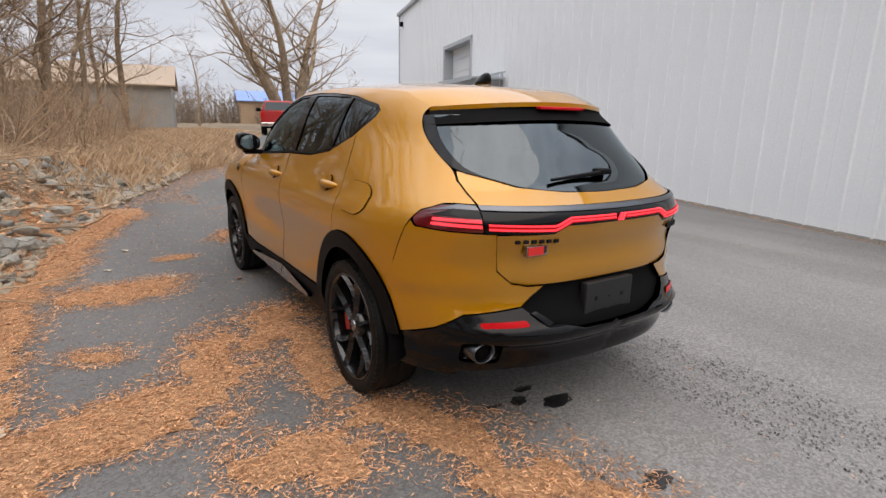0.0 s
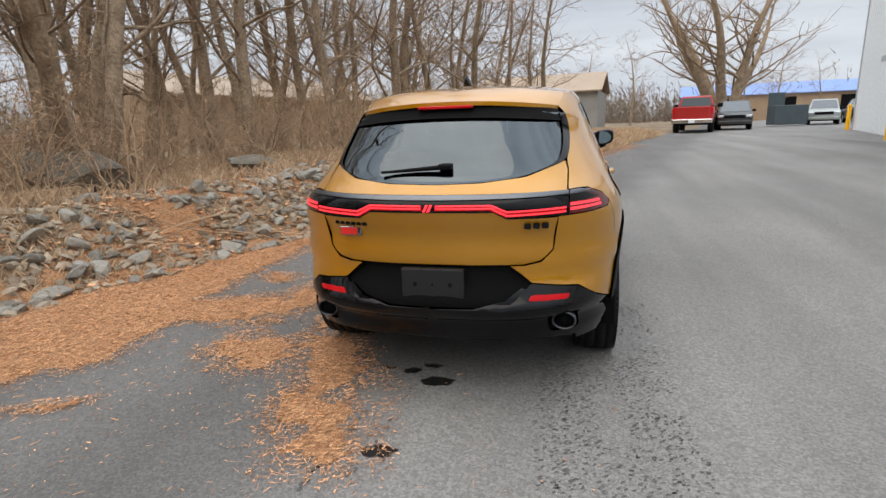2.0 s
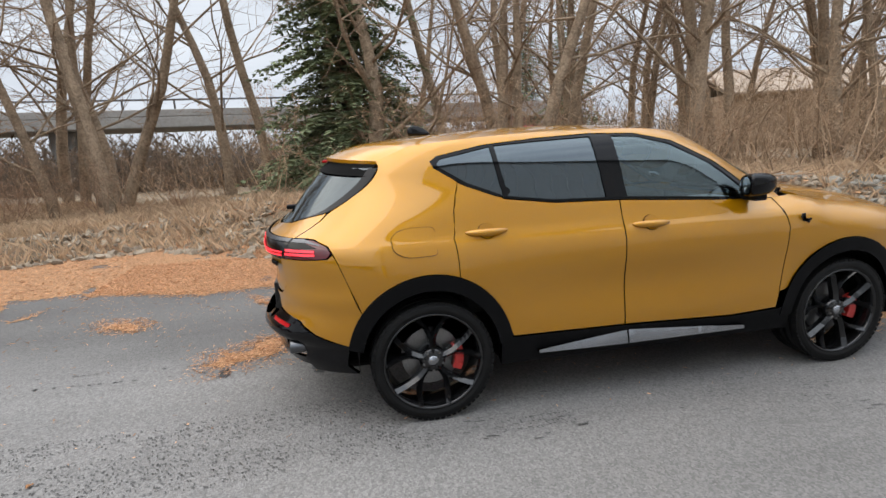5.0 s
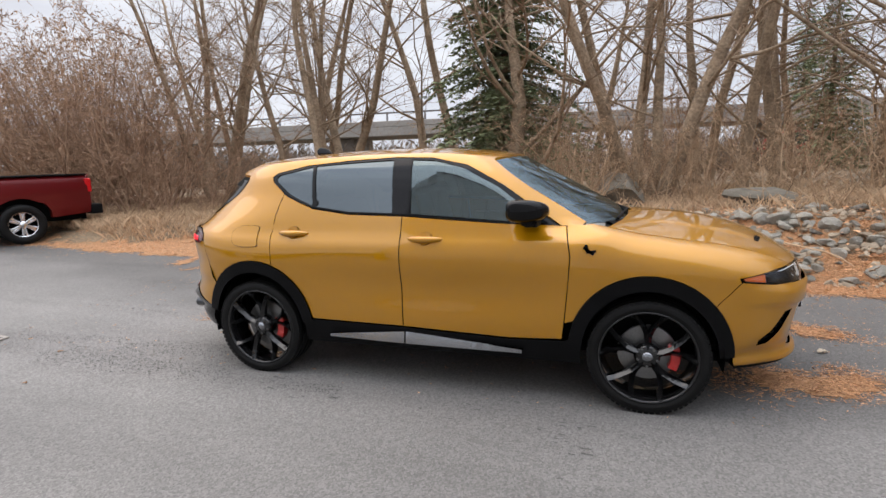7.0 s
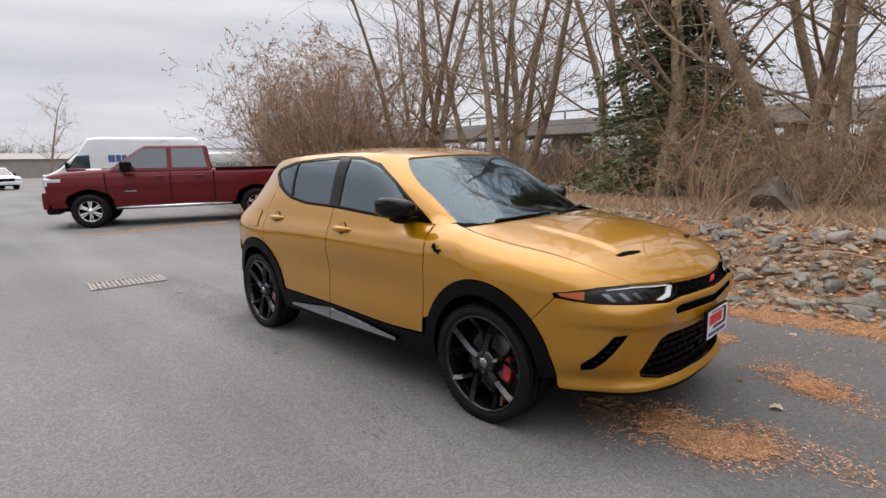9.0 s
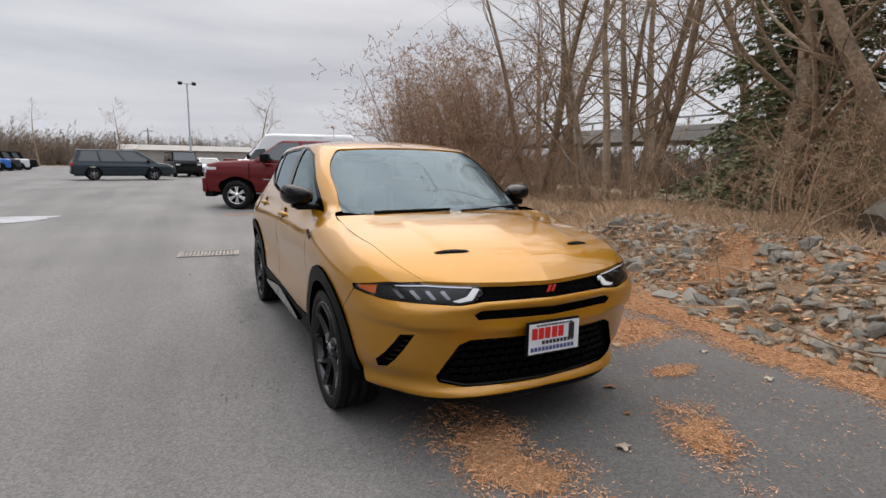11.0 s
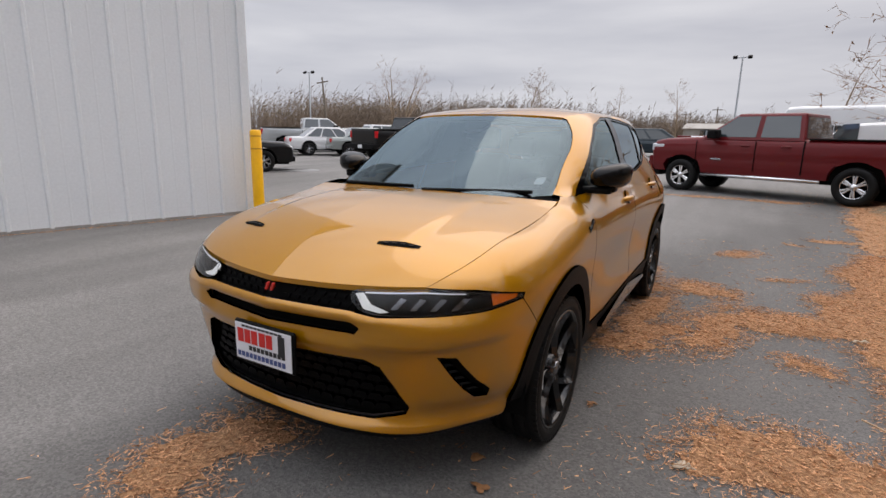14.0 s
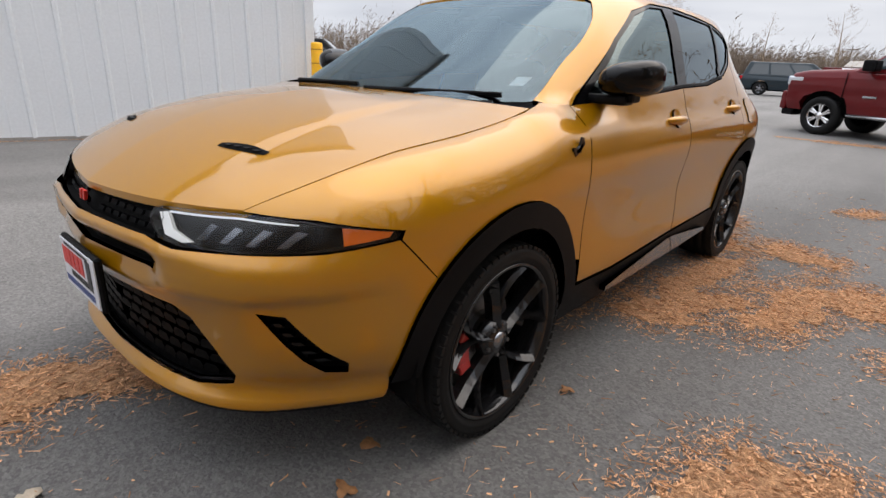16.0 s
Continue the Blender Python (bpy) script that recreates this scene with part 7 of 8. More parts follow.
def light_pole(x, y, h, lab="tall grey car-park light pole with twin floodlights"):
    t = thing("light_pole", Matrix.Translation((x, y, RISE(y))), lab, "light pole", "light poles")
    part("pole", cyl((0, 0, -0.1), (0, 0, h), 0.10, 0.06, 10), CLAD_TRIM, t)
    part("cross_arm", cyl((-0.55, 0, h - 0.05), (0.55, 0, h - 0.05), 0.035, seg=8), CLAD_TRIM, t)
    for s_ in (-1, 1):
        part("floodlight", boxed(-0.17, 0.17, -0.1, 0.22, -0.11, 0.11, 0.03, m=Matrix.Translation((s_ * 0.55, 0, h)) @ Matrix.Rotation(radians(-25), 4, "X")), BLACK_TRIM, t)


light_pole(0.1, -48.8, 7.9)
light_pole(41.3, -41.2, 7.4)
WOODPOLE = shade("weathered_pole_wood", (0.17, 0.14, 0.11), 0.9, vary=0.3, scale=2)
for x, y, h, lean in ((48.5, -52, 8.2, 6), (6, -128, 8, 0), (12, -126, 7, 0)):
    t = thing("utility_pole", Matrix.Translation((x, y, RISE(y))) @ Matrix.Rotation(radians(lean), 4, "Y"), "weathered wooden utility pole with a cross-arm", "utility pole", "utility poles")
    part("pole", cyl((0, 0, -0.3), (0, 0, h), 0.16, 0.10, 8), WOODPOLE, t)
    part("cross_arm", boxed(-1.0, 1.0, -0.06, 0.06, h - 0.7, h - 0.55), WOODPOLE, t)
# ---- other vehicles ----
def paint(name, col, rough=0.3, metal=0.2):
    return shade(name, col, rough, metal, vary=0.06, scale=1.2, bscale=60, coat=0.55)


P_MAROON, P_RED, P_BLACK = shade("maroon_paint", (0.125, 0.006, 0.008), 0.35, 0.15, vary=0.06, scale=1.2, bscale=60, coat=0.35, spec=0.2), paint("red_paint", (0.40, 0.018, 0.016)), shade("black_paint", (0.004, 0.004, 0.0045), 0.3, vary=0.06, scale=1.2, bscale=60, coat=0.25, spec=0.2)
P_WHITE, P_SILVER, P_BLUE = paint("white_paint", (0.68, 0.69, 0.70), 0.35, 0), paint("silver_paint", (0.40, 0.42, 0.43), 0.3, 0.5), paint("blue_paint", (0.02, 0.14, 0.48))
P_GREY, P_TEAL, P_BEIGE = paint("grey_paint", (0.03, 0.033, 0.036)), paint("dark_teal_paint", (0.005, 0.018, 0.027)), paint("sage_silver_paint", (0.30, 0.33, 0.32), 0.3, 0.4)
V_GLASS = shade("vehicle_glass", (0.03, 0.042, 0.048), 0.05, coat=1.0, spec=0.8)
HEAD = shade("head_lamp_glass", (0.55, 0.57, 0.6), 0.12, 0.3, coat=1.0)


def hull(profile, half, chamfer=0.07, drop=0.05, pull=0.05, tuck=0.0, zref=0.8):
    """A body from its side outline (along, up), with rounded shoulders and drawn-in ends."""
    l0, l1 = min(p[0] for p in profile), max(p[0] for p in profile)
    z1 = max(p[1] for p in profile)

    def section(x, k):
        out = []
        for l, z in profile:
            e = pull * k
            ll = l + (e if l < l0 + 0.35 else -e if l > l1 - 0.35 else 0)
            out.append((x, ll, z - (drop * k if z > zref else 0)))
        return out
    secs = [section(-half, 1), section(-half + chamfer * 0.4, 0.3), section(-half + chamfer, 0), section(half - chamfer, 0), section(half - chamfer * 0.4, 0.3), section(half, 1)]
    n = len(profile)
    V = [v for s_ in secs for v in s_]
    F = []
    for a in range(5):
        for i in range(n):
            j = (i + 1) % n
            F.append((a * n + i, a * n + j, (a + 1) * n + j, (a + 1) * n + i))
    F += [tuple(range(n - 1, -1, -1)), tuple(5 * n + i for i in range(n))]
    bm = bmesh.new()
    bv = [bm.verts.new(v) for v in V]
    for f in F:
        bm.faces.new([bv[i] for i in f])
    z0 = min(p[1] for p in profile)
    for k in range(1, 9):                      # rows of edges along the flanks, to round them
        z = z0 + (z1 - z0) * k / 9
        bmesh.ops.bisect_plane(bm, geom=bm.verts[:] + bm.edges[:] + bm.faces[:], plane_co=(0, 0, z), plane_no=(0, 0, 1))
    for v in bm.verts:
        if abs(v.co.x) > half - chamfer * 1.5:
            h = (v.co.z - z0) / (z1 - z0)
            v.co.x *= 1 - 0.055 * (2 * h - 0.95) ** 2 - 0.018 * gauss(h - 0.42, 0.12)
    bmesh.ops.recalc_face_normals(bm, faces=bm.faces)
    for f in bm.faces:
        f.smooth = True
    for e in bm.edges:
        if len(e.link_faces) == 2 and e.calc_face_angle(0) > 0.6:
            e.smooth = False
    return bm


def cabin(parent, pts, half, top_half, paint_, zb, zt):
    """The glasshouse: body-coloured frame and separate panes. pts: rear base, rear top, front top, front base along the vehicle."""
    rb, rt, ft, fb = pts
    bm = bmesh.new()
    V = [bm.verts.new(v) for v in ((-half, rb, zb), (half, rb, zb), (half, fb, zb), (-half, fb, zb), (-top_half, rt, zt), (top_half, rt, zt), (top_half, ft, zt), (-top_half, ft, zt))]
    for f in ((0, 1, 5, 4), (1, 2, 6, 5), (2, 3, 7, 6), (3, 0, 4, 7), (4, 5, 6, 7)):
        bm.faces.new([V[i] for i in f])
    es = [e for e in bm.edges if not (e.verts[0].co.z < zb + 0.01 and e.verts[1].co.z < zb + 0.01)]
    bmesh.ops.bevel(bm, geom=es, offset=0.07, segments=3, profile=0.6, affect="EDGES")
    bmesh.ops.recalc_face_normals(bm, faces=bm.faces)
    part("cab", bm, paint_, parent, smooth=False)

    def pane(name, quad, n):
        bm = bmesh.new()
        vs = [bm.verts.new(Vector(v) + Vector(n) * 0.008) for v in quad]
        f = bm.faces.new(vs)
        g = bmesh.ops.extrude_face_region(bm, geom=[f])
        bmesh.ops.translate(bm, vec=Vector(n) * -0.03, verts=[v for v in g["geom"] if isinstance(v, bmesh.types.BMVert)])
        bmesh.ops.recalc_face_normals(bm, faces=bm.faces)
        part(name, bm, V_GLASS, parent)

    def lerp(a, b, t):
        return a + (b - a) * t

    def ring(u, v):                 # u along from rear to front, v up, on the side
        return lerp(lerp(rb, fb, u), lerp(rt, ft, u), v), lerp(half, top_half, v), lerp(zb, zt, v)
    return pane, ring


def small_wheel(parent, x, y, r, w, rim_mat, name="wheel"):
    s_ = 1 if x > 0 else -1
    wl_ = part(name, revolve([(-w / 2, r * 0.62), (-w / 2, r * 0.93), (-w * 0.36, r), (w * 0.36, r), (w / 2, r * 0.93), (w / 2 + 0.006, r * 0.80), (w / 2, r * 0.62), (w * 0.2, r * 0.60)], 28), RUBBER, parent, smooth=True)
    wl_.matrix_basis = Matrix.Translation((x, y, r)) @ (Matrix.Identity(4) if s_ > 0 else Matrix.Rotation(math.pi, 4, "Z"))
    part("rim", revolve([(w * 0.46, r * 0.63), (w * 0.48, r * 0.60), (w * 0.10, r * 0.56), (w * 0.08, 0.0)], 28), BLACK_DEEP, wl_, smooth=True)
    part("rim_lip", revolve([(w * 0.40, r * 0.655), (w * 0.47, r * 0.66), (w * 0.485, r * 0.63), (w * 0.44, r * 0.575), (w * 0.20, r * 0.56)], 28), rim_mat, wl_, smooth=True)
    for k in range(6):
        bm = bmesh.new()
        for off in (-0.13, 0.13):
            add_box(bm, w * 0.28, w * 0.43, -r * 0.055, r * 0.055, r * 0.14, r * 0.60, 0.01, m=Matrix.Rotation(math.pi * k / 3 + off, 4, "X"))
        part("spoke", bm, rim_mat, wl_)
    part("hub", revolve([(w * 0.28, r * 0.2), (w * 0.47, r * 0.17), (w * 0.50, 0.0)], 16), rim_mat, wl_, smooth=True)
    return wl_


def pickup(x, y, heading, paint_, lab, rim=CHROME, steps_=True, wb=3.78, chrome=False):
    t = thing("pickup_truck", Matrix.Translation((x, y, RISE(y))) @ Matrix.Rotation(radians(heading - 90), 4, "Z"), lab, "pickup truck", "pickup trucks")
    r = 0.405
    fr0, re0 = wb / 2 + 0.86, -wb / 2 - 1.27
    half = 1.0
    low = []
    for c_ in (-wb / 2, wb / 2):
        low += [(c_ + 0.52 * math.cos(math.pi - math.pi * k / 10), 0.50 + 0.50 * math.sin(math.pi * k / 10)) for k in range(11)]
    ybed = -0.88
    front = [(re0, 0.62), (re0 + 0.02, 0.55)] + low + [(fr0 - 0.06, 0.50), (fr0, 0.62), (fr0 + 0.01, 1.16), (fr0 - 0.07, 1.27), (fr0 - 0.4, 1.34), (fr0 - 1.30, 1.39), (fr0 - 1.45, 1.36), (ybed, 1.36), (re0, 1.36)]
    part("body", hull(front, half, 0.09, 0.07, 0.08), paint_, t)
    part("bed_gap", boxed(-half - 0.002, half + 0.002, ybed - 0.012, ybed + 0.012, 0.58, 1.33), BLACK_DEEP, t)
    # flat black sheet on the body stands in for the shaded hollow of the bed
    part("bed_well", boxed(-0.82, 0.82, re0 + 0.08, ybed - 0.08, 1.34, 1.368), BLACK_DEEP, t)
    part("bed_rail", boxed(-0.97, -0.84, re0 + 0.05, ybed - 0.05, 1.355, 1.385, 0.01), BLACK_TRIM, t)
    part("bed_rail", boxed(0.84, 0.97, re0 + 0.05, ybed - 0.05, 1.355, 1.385, 0.01), BLACK_TRIM, t)
    pane, ring = cabin(t, (ybed + 0.02, ybed + 0.12, 0.66, fr0 - 1.26), 0.95, 0.74, paint_, 1.33, 1.95)
    for s_ in (1, -1):
        # panes either side of an upright middle pillar
        for l0, l1, l2, l3 in ((ybed + 0.14, 0.06, 0.06, ybed + 0.22), (0.17, 1.30, 0.68, 0.17)):
            q = []
            for l, v in ((l0, 0.10), (l1, 0.10), (l2, 0.88), (l3, 0.88)):
                a, b = ring(0, v)[0], ring(1, v)[0]
                l, hx, z = ring((l - a) / (b - a), v)
                q.append((s_ * hx, l, z))
            pane("side_window", q if s_ > 0 else q[::-1], (s_, 0, 0.3))
    l0, l1 = ring(0, 0.12), ring(0, 0.86)
    pane("rear_window", [(-l0[1] * 0.88, l0[0], l0[2]), (l0[1] * 0.88, l0[0], l0[2]), (l1[1] * 0.88, l1[0], l1[2]), (-l1[1] * 0.88, l1[0], l1[2])], (0, -1, 0.1))
    l0, l1 = ring(1, 0.10), ring(1, 0.90)
    pane("windscreen", [(l0[1] * 0.92, l0[0], l0[2]), (-l0[1] * 0.92, l0[0], l0[2]), (-l1[1] * 0.92, l1[0], l1[2]), (l1[1] * 0.92, l1[0], l1[2])], (0, 0.75, 0.6))
    for s_ in (1, -1):
        part("tail_lamp", boxed(s_ * 0.84, s_ * 0.985, re0 - 0.012, re0 + 0.12, 0.98, 1.28, 0.02), TAIL_RED, t)
        part("head_lamp", boxed(s_ * 0.66, s_ * 0.99, fr0 - 0.36, fr0 + 0.014, 1.00, 1.20, 0.03), HEAD, t)
        mir = part("door_mirror", boxed(s_ * 1.02, s_ * 1.30, 0.92, 1.16, 1.34, 1.56, 0.05, seg=2), BLACK_TRIM, t)
        part("mirror_arm", boxed(s_ * 0.93, s_ * 1.06, 1.10, 1.16, 1.36, 1.40), BLACK_TRIM, mir)
        for yy in (ybed + 0.25, 0.25):
            part("door_handle", boxed(s_ * 0.99, s_ * 1.025, yy, yy + 0.20, 1.17, 1.215, 0.012), paint_, t)
        for yy in (0.12,):
            part("door_gap", boxed(s_ * (half - 0.01), s_ * (half + 0.003), yy - 0.008, yy + 0.008, 0.6, 1.30), BLACK_DEEP, t)
        part("door_gap", boxed(s_ * (half - 0.01), s_ * (half + 0.003), 1.52, 1.535, 0.6, 1.30), BLACK_DEEP, t)
        if steps_:
            part("side_step", cyl((s_ * 0.99, -wb / 2 + 0.62, 0.46), (s_ * 0.99, wb / 2 - 0.55, 0.46), 0.045, seg=10), CHROME, t, smooth=True)
        part("name_bars", boxed(s_ * (half - 0.01), s_ * (half + 0.006), 0.88, 1.14, 0.83, 0.87, 0.004), SATIN, t)
        for yy in (wb / 2, -wb / 2):
            small_wheel(t, s_ * 0.86, yy, r, 0.29, rim)
            part("wheel_house", boxed(s_ * 0.35, s_ * 0.80, yy - 0.5, yy + 0.5, 0.45, 0.99), BLACK_DEEP, t)
    bump = CHROME if chrome else BLACK_TRIM
    part("rear_bumper", boxed(-0.98, 0.98, re0 - 0.18, re0 + 0.05, 0.50, 0.72, 0.04, seg=2), bump, t)
    part("front_bumper", boxed(-0.97, 0.97, fr0 - 0.06, fr0 + 0.08, 0.48, 0.88, 0.05, seg=2), paint_, t)
    part("grille", boxed(-0.64, 0.64, fr0 - 0.02, fr0 + 0.03, 0.80, 1.20, 0.03), BLACK_TRIM, t)
    part("tailgate_panel", boxed(-0.80, 0.80, re0 - 0.02, re0 + 0.02, 0.78, 1.33, 0.015), paint_, t)
    part("plate", boxed(-0.15, 0.15, re0 - 0.187, re0 - 0.175, 0.53, 0.68), PLATE_WHITE, t)
    part("chassis", boxed(-0.75, 0.75, re0 + 0.1, fr0 - 0.1, 0.40, 0.60), BLACK_DEEP, t)
    part("hood_scoop", boxed(-0.42, 0.42, fr0 - 1.2, fr0 - 0.35, 1.33, 1.415, 0.03, seg=2), paint_, t)
    if steps_:
        for s_ in (1, -1):
            part("hood_vent", boxed(s_ * 0.40, s_ * 0.435, fr0 - 1.1, fr0 - 0.75, 1.36, 1.40, 0.012), CHROME, t)
            part("front_valance", boxed(s_ * 0.55, s_ * 0.95, fr0 - 0.25, fr0 + 0.02, 0.36, 0.50, 0.03), BLACK_TRIM, t)
    return t


def wagon(x, y, heading, paint_, lab, kind="suv", rim=SATIN):
    """A passenger vehicle: suv, sedan, minivan or boxy off-roader."""
    L, H, hood, wb, r, half, slope, back = {"suv": (4.6, 1.68, 1.02, 2.7, 0.35, 0.92, 0.75, 0.35), "sedan": (4.7, 1.44, 0.92, 2.75, 0.32, 0.91, 0.95, 0.75), "minivan": (5.15, 1.76, 1.05, 3.05, 0.35, 0.98, 1.0, 0.25), "offroader": (4.7, 1.85, 1.15, 2.95, 0.41, 0.90, 0.25, 0.05)}[kind]
    t = thing({"suv": "suv", "sedan": "sedan", "minivan": "minivan", "offroader": "off_roader"}[kind], Matrix.Translation((x, y, RISE(y))) @ Matrix.Rotation(radians(heading - 90), 4, "Z"), lab, "car", "cars in the car park")
    f0, b0 = L / 2, -L / 2
    low = []
    for c_ in (-wb / 2, wb / 2):
        low += [(c_ + (r + 0.09) * math.cos(math.pi - math.pi * k / 8), 0.32 + (r + 0.13) * math.sin(math.pi * k / 8)) for k in range(9)]
    base = fwd = f0 - (1.15 if kind != "minivan" else 0.85)
    prof = [(b0, 0.50), (b0 + 0.04, 0.34)] + low + [(f0 - 0.06, 0.32), (f0, 0.45), (f0 - 0.02, hood - 0.22), (f0 - (0.05 if kind == "offroader" else 0.25), hood - 0.06), (fwd, hood), (b0 + 0.06, hood + 0.02), (b0, hood - 0.15)]
    part("body", hull(prof, half, 0.10, 0.05, 0.09 if kind != "offroader" else 0.03), paint_, t)
    rear = b0 + (0.08 if kind != "sedan" else 0.65)
    pane, ring = cabin(t, (rear, rear + back, fwd - slope, fwd + 0.02), half - 0.05, half - 0.22 if kind != "offroader" else half - 0.12, paint_ if kind != "offroader" else BLACK_TRIM, hood - 0.02, H)
    for s_ in (1, -1):
        for u0, u1, u2, u3 in ((0.06, 0.30, 0.30, 0.08), (0.33, 0.60, 0.60, 0.33), (0.63, 0.93, 0.88, 0.63)):
            q = []
            for u, v in ((u0, 0.10), (u1, 0.10), (u2, 0.86), (u3, 0.86)):
                l, hx, z = ring(u, v)
                q.append((s_ * hx, l, z))
            pane("side_window", q if s_ > 0 else q[::-1], (s_, 0, 0.25))
        part("tail_lamp", boxed(s_ * (half - 0.26), s_ * (half - 0.02), b0 - 0.006, b0 + 0.12, hood - 0.24, hood - 0.06, 0.02), TAIL_RED, t)
        part("head_lamp", boxed(s_ * (half - 0.36), s_ * (half - 0.06), f0 - 0.22, f0 - 0.0, hood - 0.32, hood - 0.18, 0.03), HEAD, t)
        part("door_mirror", boxed(s_ * (half - 0.03), s_ * (half + 0.17), fwd - 0.55, fwd - 0.42, hood, hood + 0.14, 0.03), BLACK_TRIM, t)
        for yy in (wb / 2, -wb / 2):
            small_wheel(t, s_ * (half - 0.12), yy, r, 0.23, rim)
            part("wheel_house", boxed(s_ * 0.35, s_ * (half - 0.2), yy - r - 0.06, yy + r + 0.06, 0.3, 0.72), BLACK_DEEP, t)
    l0, l1 = ring(1, 0.08), ring(1, 0.90)
    pane("windscreen", [(l0[1] * 0.9, l0[0], l0[2]), (-l0[1] * 0.9, l0[0], l0[2]), (-l1[1] * 0.9, l1[0], l1[2]), (l1[1] * 0.9, l1[0], l1[2])], (0, 0.7, 0.6))
    l0, l1 = ring(0, 0.10), ring(0, 0.86)
    pane("rear_window", [(-l0[1] * 0.86, l0[0], l0[2]), (l0[1] * 0.86, l0[0], l0[2]), (l1[1] * 0.86, l1[0], l1[2]), (-l1[1] * 0.86, l1[0], l1[2])], (0, -0.8, 0.3))
    part("grille", boxed(-half + 0.4, half - 0.4, f0 - 0.02, f0 + 0.012, hood - 0.36, hood - 0.18, 0.02), BLACK_TRIM, t)
    part("front_bumper", boxed(-half + 0.06, half - 0.06, f0 - 0.08, f0 + 0.05, 0.34, 0.52, 0.04, seg=2), BLACK_TRIM if kind == "offroader" else paint_, t)
    part("rear_bumper", boxed(-half + 0.06, half - 0.06, b0 - 0.05, b0 + 0.08, 0.36, 0.56, 0.04, seg=2), BLACK_TRIM if kind == "offroader" else paint_, t)
    part("floor", boxed(-half + 0.2, half - 0.2, b0 + 0.15, f0 - 0.15, 0.25, 0.40), BLACK_DEEP, t)
    if kind == "offroader":
        sw = small_wheel(t, 0.12, 0, 0.38, 0.24, BLACK_TRIM, "spare_wheel")
        sw.matrix_basis = Matrix.Translation((0.0, b0 - 0.14, 1.0)) @ Matrix.Rotation(radians(-90), 4, "Z")
    return t


def van(x, y, heading, L, H, lab, rack=False):
    t = thing("panel_van", Matrix.Translation((x, y, RISE(y))) @ Matrix.Rotation(radians(heading - 90), 4, "Z"), lab, "van", "panel vans")
    f0, b0, wb, r = L / 2, -L / 2, L * 0.62, 0.35
    low = []
    for c_ in (-wb / 2 - 0.1, wb / 2 - 0.1):
        low += [(c_ + 0.44 * math.cos(math.pi - math.pi * k / 8), 0.36 + 0.44 * math.sin(math.pi * k / 8)) for k in range(9)]
    prof = [(b0, 0.5), (b0 + 0.02, 0.38)] + low + [(f0 - 0.05, 0.38), (f0, 0.55), (f0 - 0.06, 0.98), (f0 - 0.62, 1.28), (f0 - 1.35, 2.0 if H > 2.2 else H - 0.15), (f0 - 1.75, H - 0.04), (f0 - 2.2, H), (b0 + 0.15, H), (b0, H - 0.1)]
    part("body", hull(prof, 1.0, 0.14, 0.10, 0.06, zref=1.2), P_WHITE, t)
    for s_ in (1, -1):
        bm = bmesh.new()
        vs = [bm.verts.new((s_ * 1.004, a, b)) for a, b in ((f0 - 1.75, 1.22), (f0 - 0.85, 1.22), (f0 - 1.28, 1.82), (f0 - 1.75, 1.86))]
        bm.faces.new(vs if s_ > 0 else vs[::-1])
        g = bmesh.ops.extrude_face_region(bm, geom=bm.faces[:])
        bmesh.ops.translate(bm, vec=(-s_ * 0.03, 0, 0), verts=[v for v in g["geom"] if isinstance(v, bmesh.types.BMVert)])
        bmesh.ops.recalc_face_normals(bm, faces=bm.faces)
        part("side_window", bm, V_GLASS, t)
        if H > 2.2:
            for k, (a, w_) in enumerate(((0.15, 0.26), (0.44, 0.2), (0.67, 0.2), (0.95, 0.22), (1.2, 0.22), (1.45, 0.2))):
                part("name_bar", boxed(s_ * 0.99, s_ * 1.008, f0 - 2.3 - a - w_, f0 - 2.3 - a, 1.55, 1.85, 0.01), INK_BLUE if k < 3 else P_GREY, t)
        part("door_mirror", boxed(s_ * 1.0, s_ * 1.22, f0 - 1.0, f0 - 0.85, 1.2, 1.55, 0.04), BLACK_TRIM, t)
        part("tail_lamp", boxed(s_ * 0.86, s_ * 0.99, b0 - 0.01, b0 + 0.05, 0.9, 1.4, 0.02), TAIL_RED, t)
        part("head_lamp", boxed(s_ * 0.6, s_ * 0.95, f0 - 0.3, f0 + 0.0, 0.85, 1.05, 0.04), HEAD, t)
        for yy in (wb / 2 - 0.1, -wb / 2 - 0.1):
            small_wheel(t, s_ * 0.88, yy, r, 0.24, SATIN)
    bm = bmesh.new()
    vs = [bm.verts.new(v) for v in ((0.82, f0 - 0.62, 1.31), (-0.82, f0 - 0.62, 1.31), (-0.76, f0 - 1.33, 1.99 if H > 2.2 else H - 0.16), (0.76, f0 - 1.33, 1.99 if H > 2.2 else H - 0.16))]
    bm.faces.new(vs)
    bmesh.ops.translate(bm, vec=(0, 0.02, 0.02), verts=bm.verts)
    g = bmesh.ops.extrude_face_region(bm, geom=bm.faces[:])
    bmesh.ops.translate(bm, vec=(0, -0.03, -0.03), verts=[v for v in g["geom"] if isinstance(v, bmesh.types.BMVert)])
    bmesh.ops.recalc_face_normals(bm, faces=bm.faces)
    part("windscreen", bm, V_GLASS, t)
    part("floor", boxed(-0.8, 0.8, b0 + 0.1, f0 - 0.1, 0.3, 0.5), BLACK_DEEP, t)
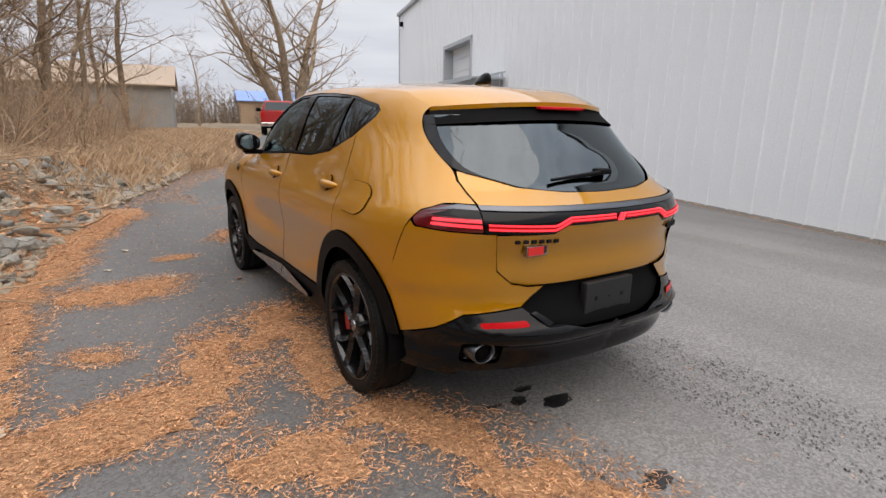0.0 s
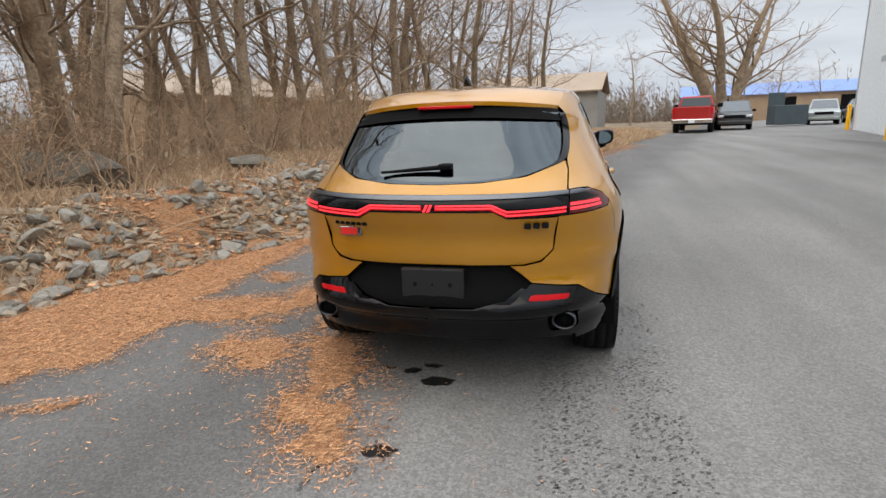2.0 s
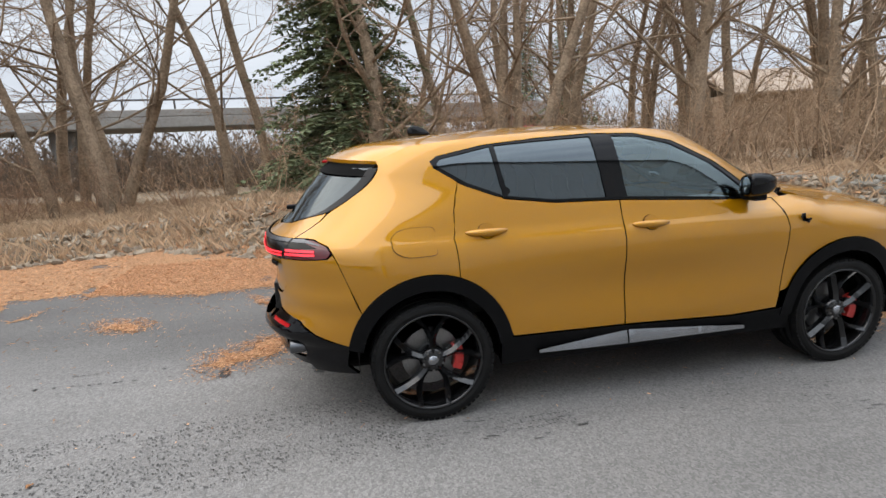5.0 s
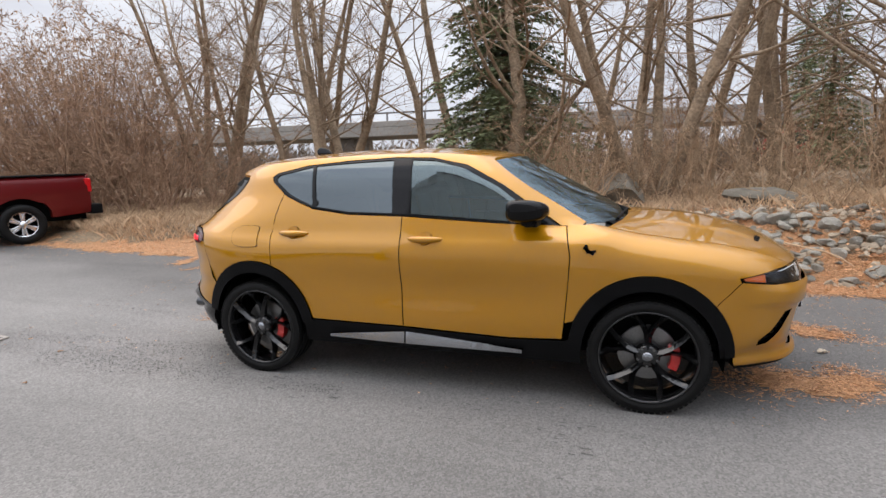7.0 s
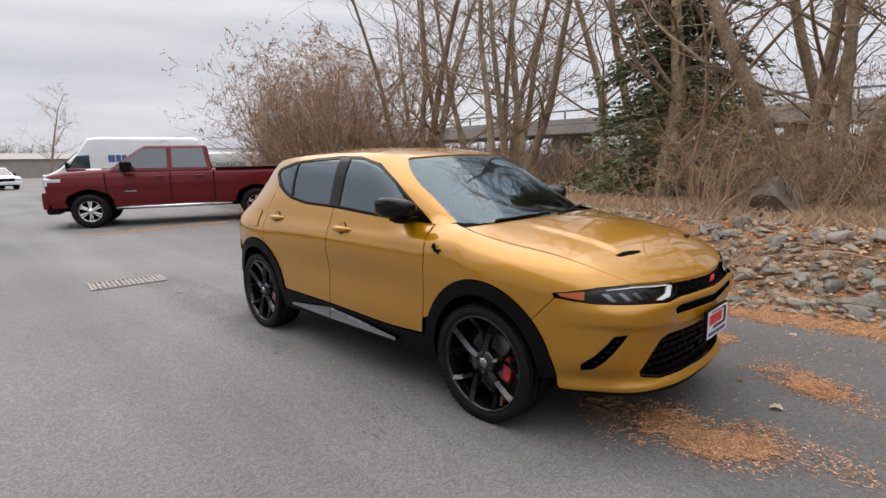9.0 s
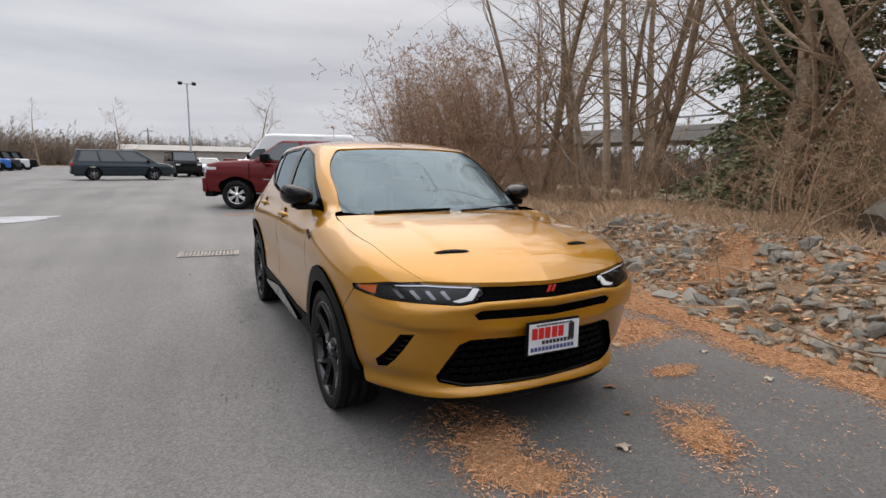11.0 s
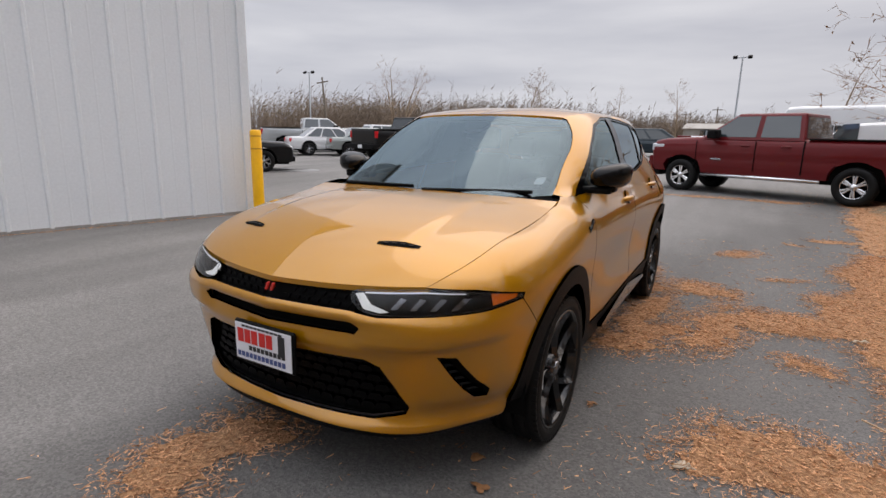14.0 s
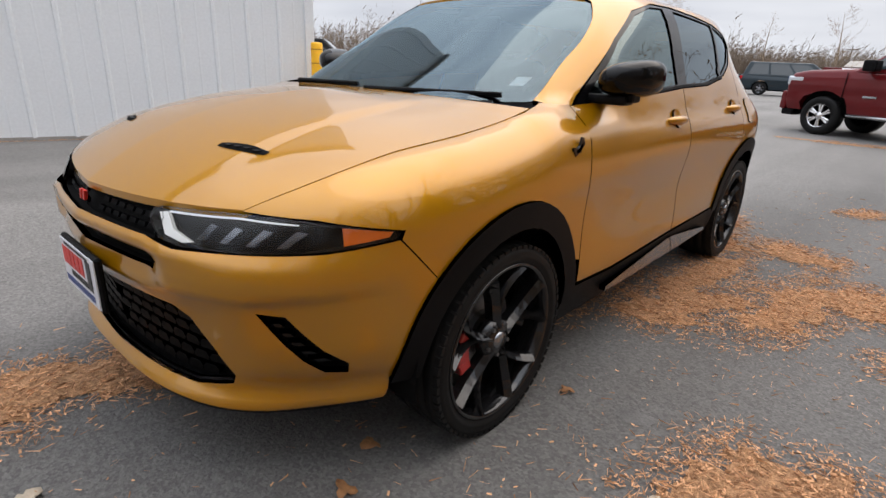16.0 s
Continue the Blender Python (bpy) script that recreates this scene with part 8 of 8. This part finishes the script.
    if rack:
        for yy in (b0 + 0.4, 0.0, f0 - 2.2):
            part("roof_rack_bar", cyl((-0.8, yy, H + 0.10), (0.8, yy, H + 0.10), 0.025, seg=8), SATIN, t)
        for xx in (-0.7, 0.7):
            part("roof_rack_rail", cyl((xx, b0 + 0.2, H + 0.14), (xx, f0 - 2.0, H + 0.14), 0.025, seg=8), SATIN, t)
        txt = bpy.data.curves.new("lettering", "FONT")
        txt.body, txt.size, txt.extrude = "MECHANICAL", 0.30, 0.004
        o = new("lettering", txt)
        o.parent = t
        txt.materials.append(INK)
        o.matrix_basis = Matrix.Translation((-1.012, b0 + 2.4, 1.25)) @ Matrix.Rotation(radians(-90), 4, "Z") @ Matrix.Rotation(radians(90), 4, "X")
    return t


ram = pickup(-2.07, -11.88, -22.3, P_MAROON, "maroon crew-cab pickup with chrome wheels and side steps", chrome=False)
pickup(7.5, 29.4, 75, P_RED, "bright red crew-cab pickup parked with its tailgate to the lane", SATIN, False, chrome=True)
pickup(12.9, -18.7, -105, P_BLACK, "black crew-cab pickup parked in the car park", BLACK_TRIM, False)
pickup(21.5, -20.9, -130, P_SILVER, "silver crew-cab pickup parked in the car park", SATIN, False)
pickup(-22.5, 8.0, 165, P_RED, "red pickup standing behind the trees", SATIN, False)
wagon(-22, 0.9, 98, P_WHITE, "white sport utility standing behind the brush", "suv")
wagon(-22.3, -6.2, 102, P_GREY, "dark grey sedan standing behind the brush", "sedan")
wagon(10.1, 31.7, -104, P_GREY, "dark grey sport utility parked nose out", "suv")
wagon(17.4, 38.3, -110, P_BEIGE, "pale old sport utility by the workshop", "suv")
wagon(20.6, 40, 80, P_BLACK, "dark sport utility by the workshop", "suv")
wagon(13.9, -8.3, -132, P_BLACK, "black sport utility behind the hall's corner", "suv")
wagon(18.2, -18.6, -125, P_WHITE, "white sedan parked in the car park", "sedan")
wagon(16.4, -19.6, -125, P_BEIGE, "sage silver sedan parked in the car park", "sedan")
wagon(23.5, -24, -130, P_GREY, "dark sedan parked in the car park", "sedan")
wagon(20.5, -27.5, -120, P_WHITE, "white sport utility parked in the car park", "suv")
# a dark sport utility, built here with the minivan body
wagon(4.3, -33, 190, P_TEAL, "dark teal sport utility parked across the car park", "minivan")
wagon(1.0, -40.5, 100, P_BLACK, "black off-roader parked in the car park", "offroader", BLACK_TRIM)
wagon(-0.9, -43, 100, P_WHITE, "white sedan parked in the car park", "sedan")
for k, (pt, nm) in enumerate(((P_BLUE, "bright blue"), (P_BLACK, "black"), (P_WHITE, "white"), (P_BLUE, "bright blue"), (P_BLUE, "bright blue"), (P_BLACK, "black"), (P_GREY, "dark grey"), (P_SILVER, "silver"), (P_BLUE, "bright blue"), (P_GREY, "dark grey"), (P_WHITE, "white"), (P_BLACK, "black"))):
    wagon(18.6 - 0.16 * k, -35.5 - 2.75 * k, 196, pt, nm + " boxy off-roader in a parked row", "offroader", BLACK_TRIM)
van(-4.2, -24.9, -14, 6.2, 2.64, "white high-roof panel van with printed lettering bars")
van(-5.75, -20.9, -14, 5.2, 1.9, "white low panel van with a ladder rack", True)
# refuse container by the workshop
SKIP = shade("container_green", (0.05, 0.07, 0.08), 0.6, vary=0.2, scale=2)
t = thing("refuse_container", Matrix.Translation((14.4, 36, RISE(36))), "dark steel refuse container with an open lid", "container")
part("bin", boxed(-1.0, 1.0, -0.7, 0.7, 0.1, 1.35, 0.03), SKIP, t)
part("lid", boxed(-1.0, 0.0, 0.62, 0.70, 1.35, 2.2, 0.02), SKIP, t)
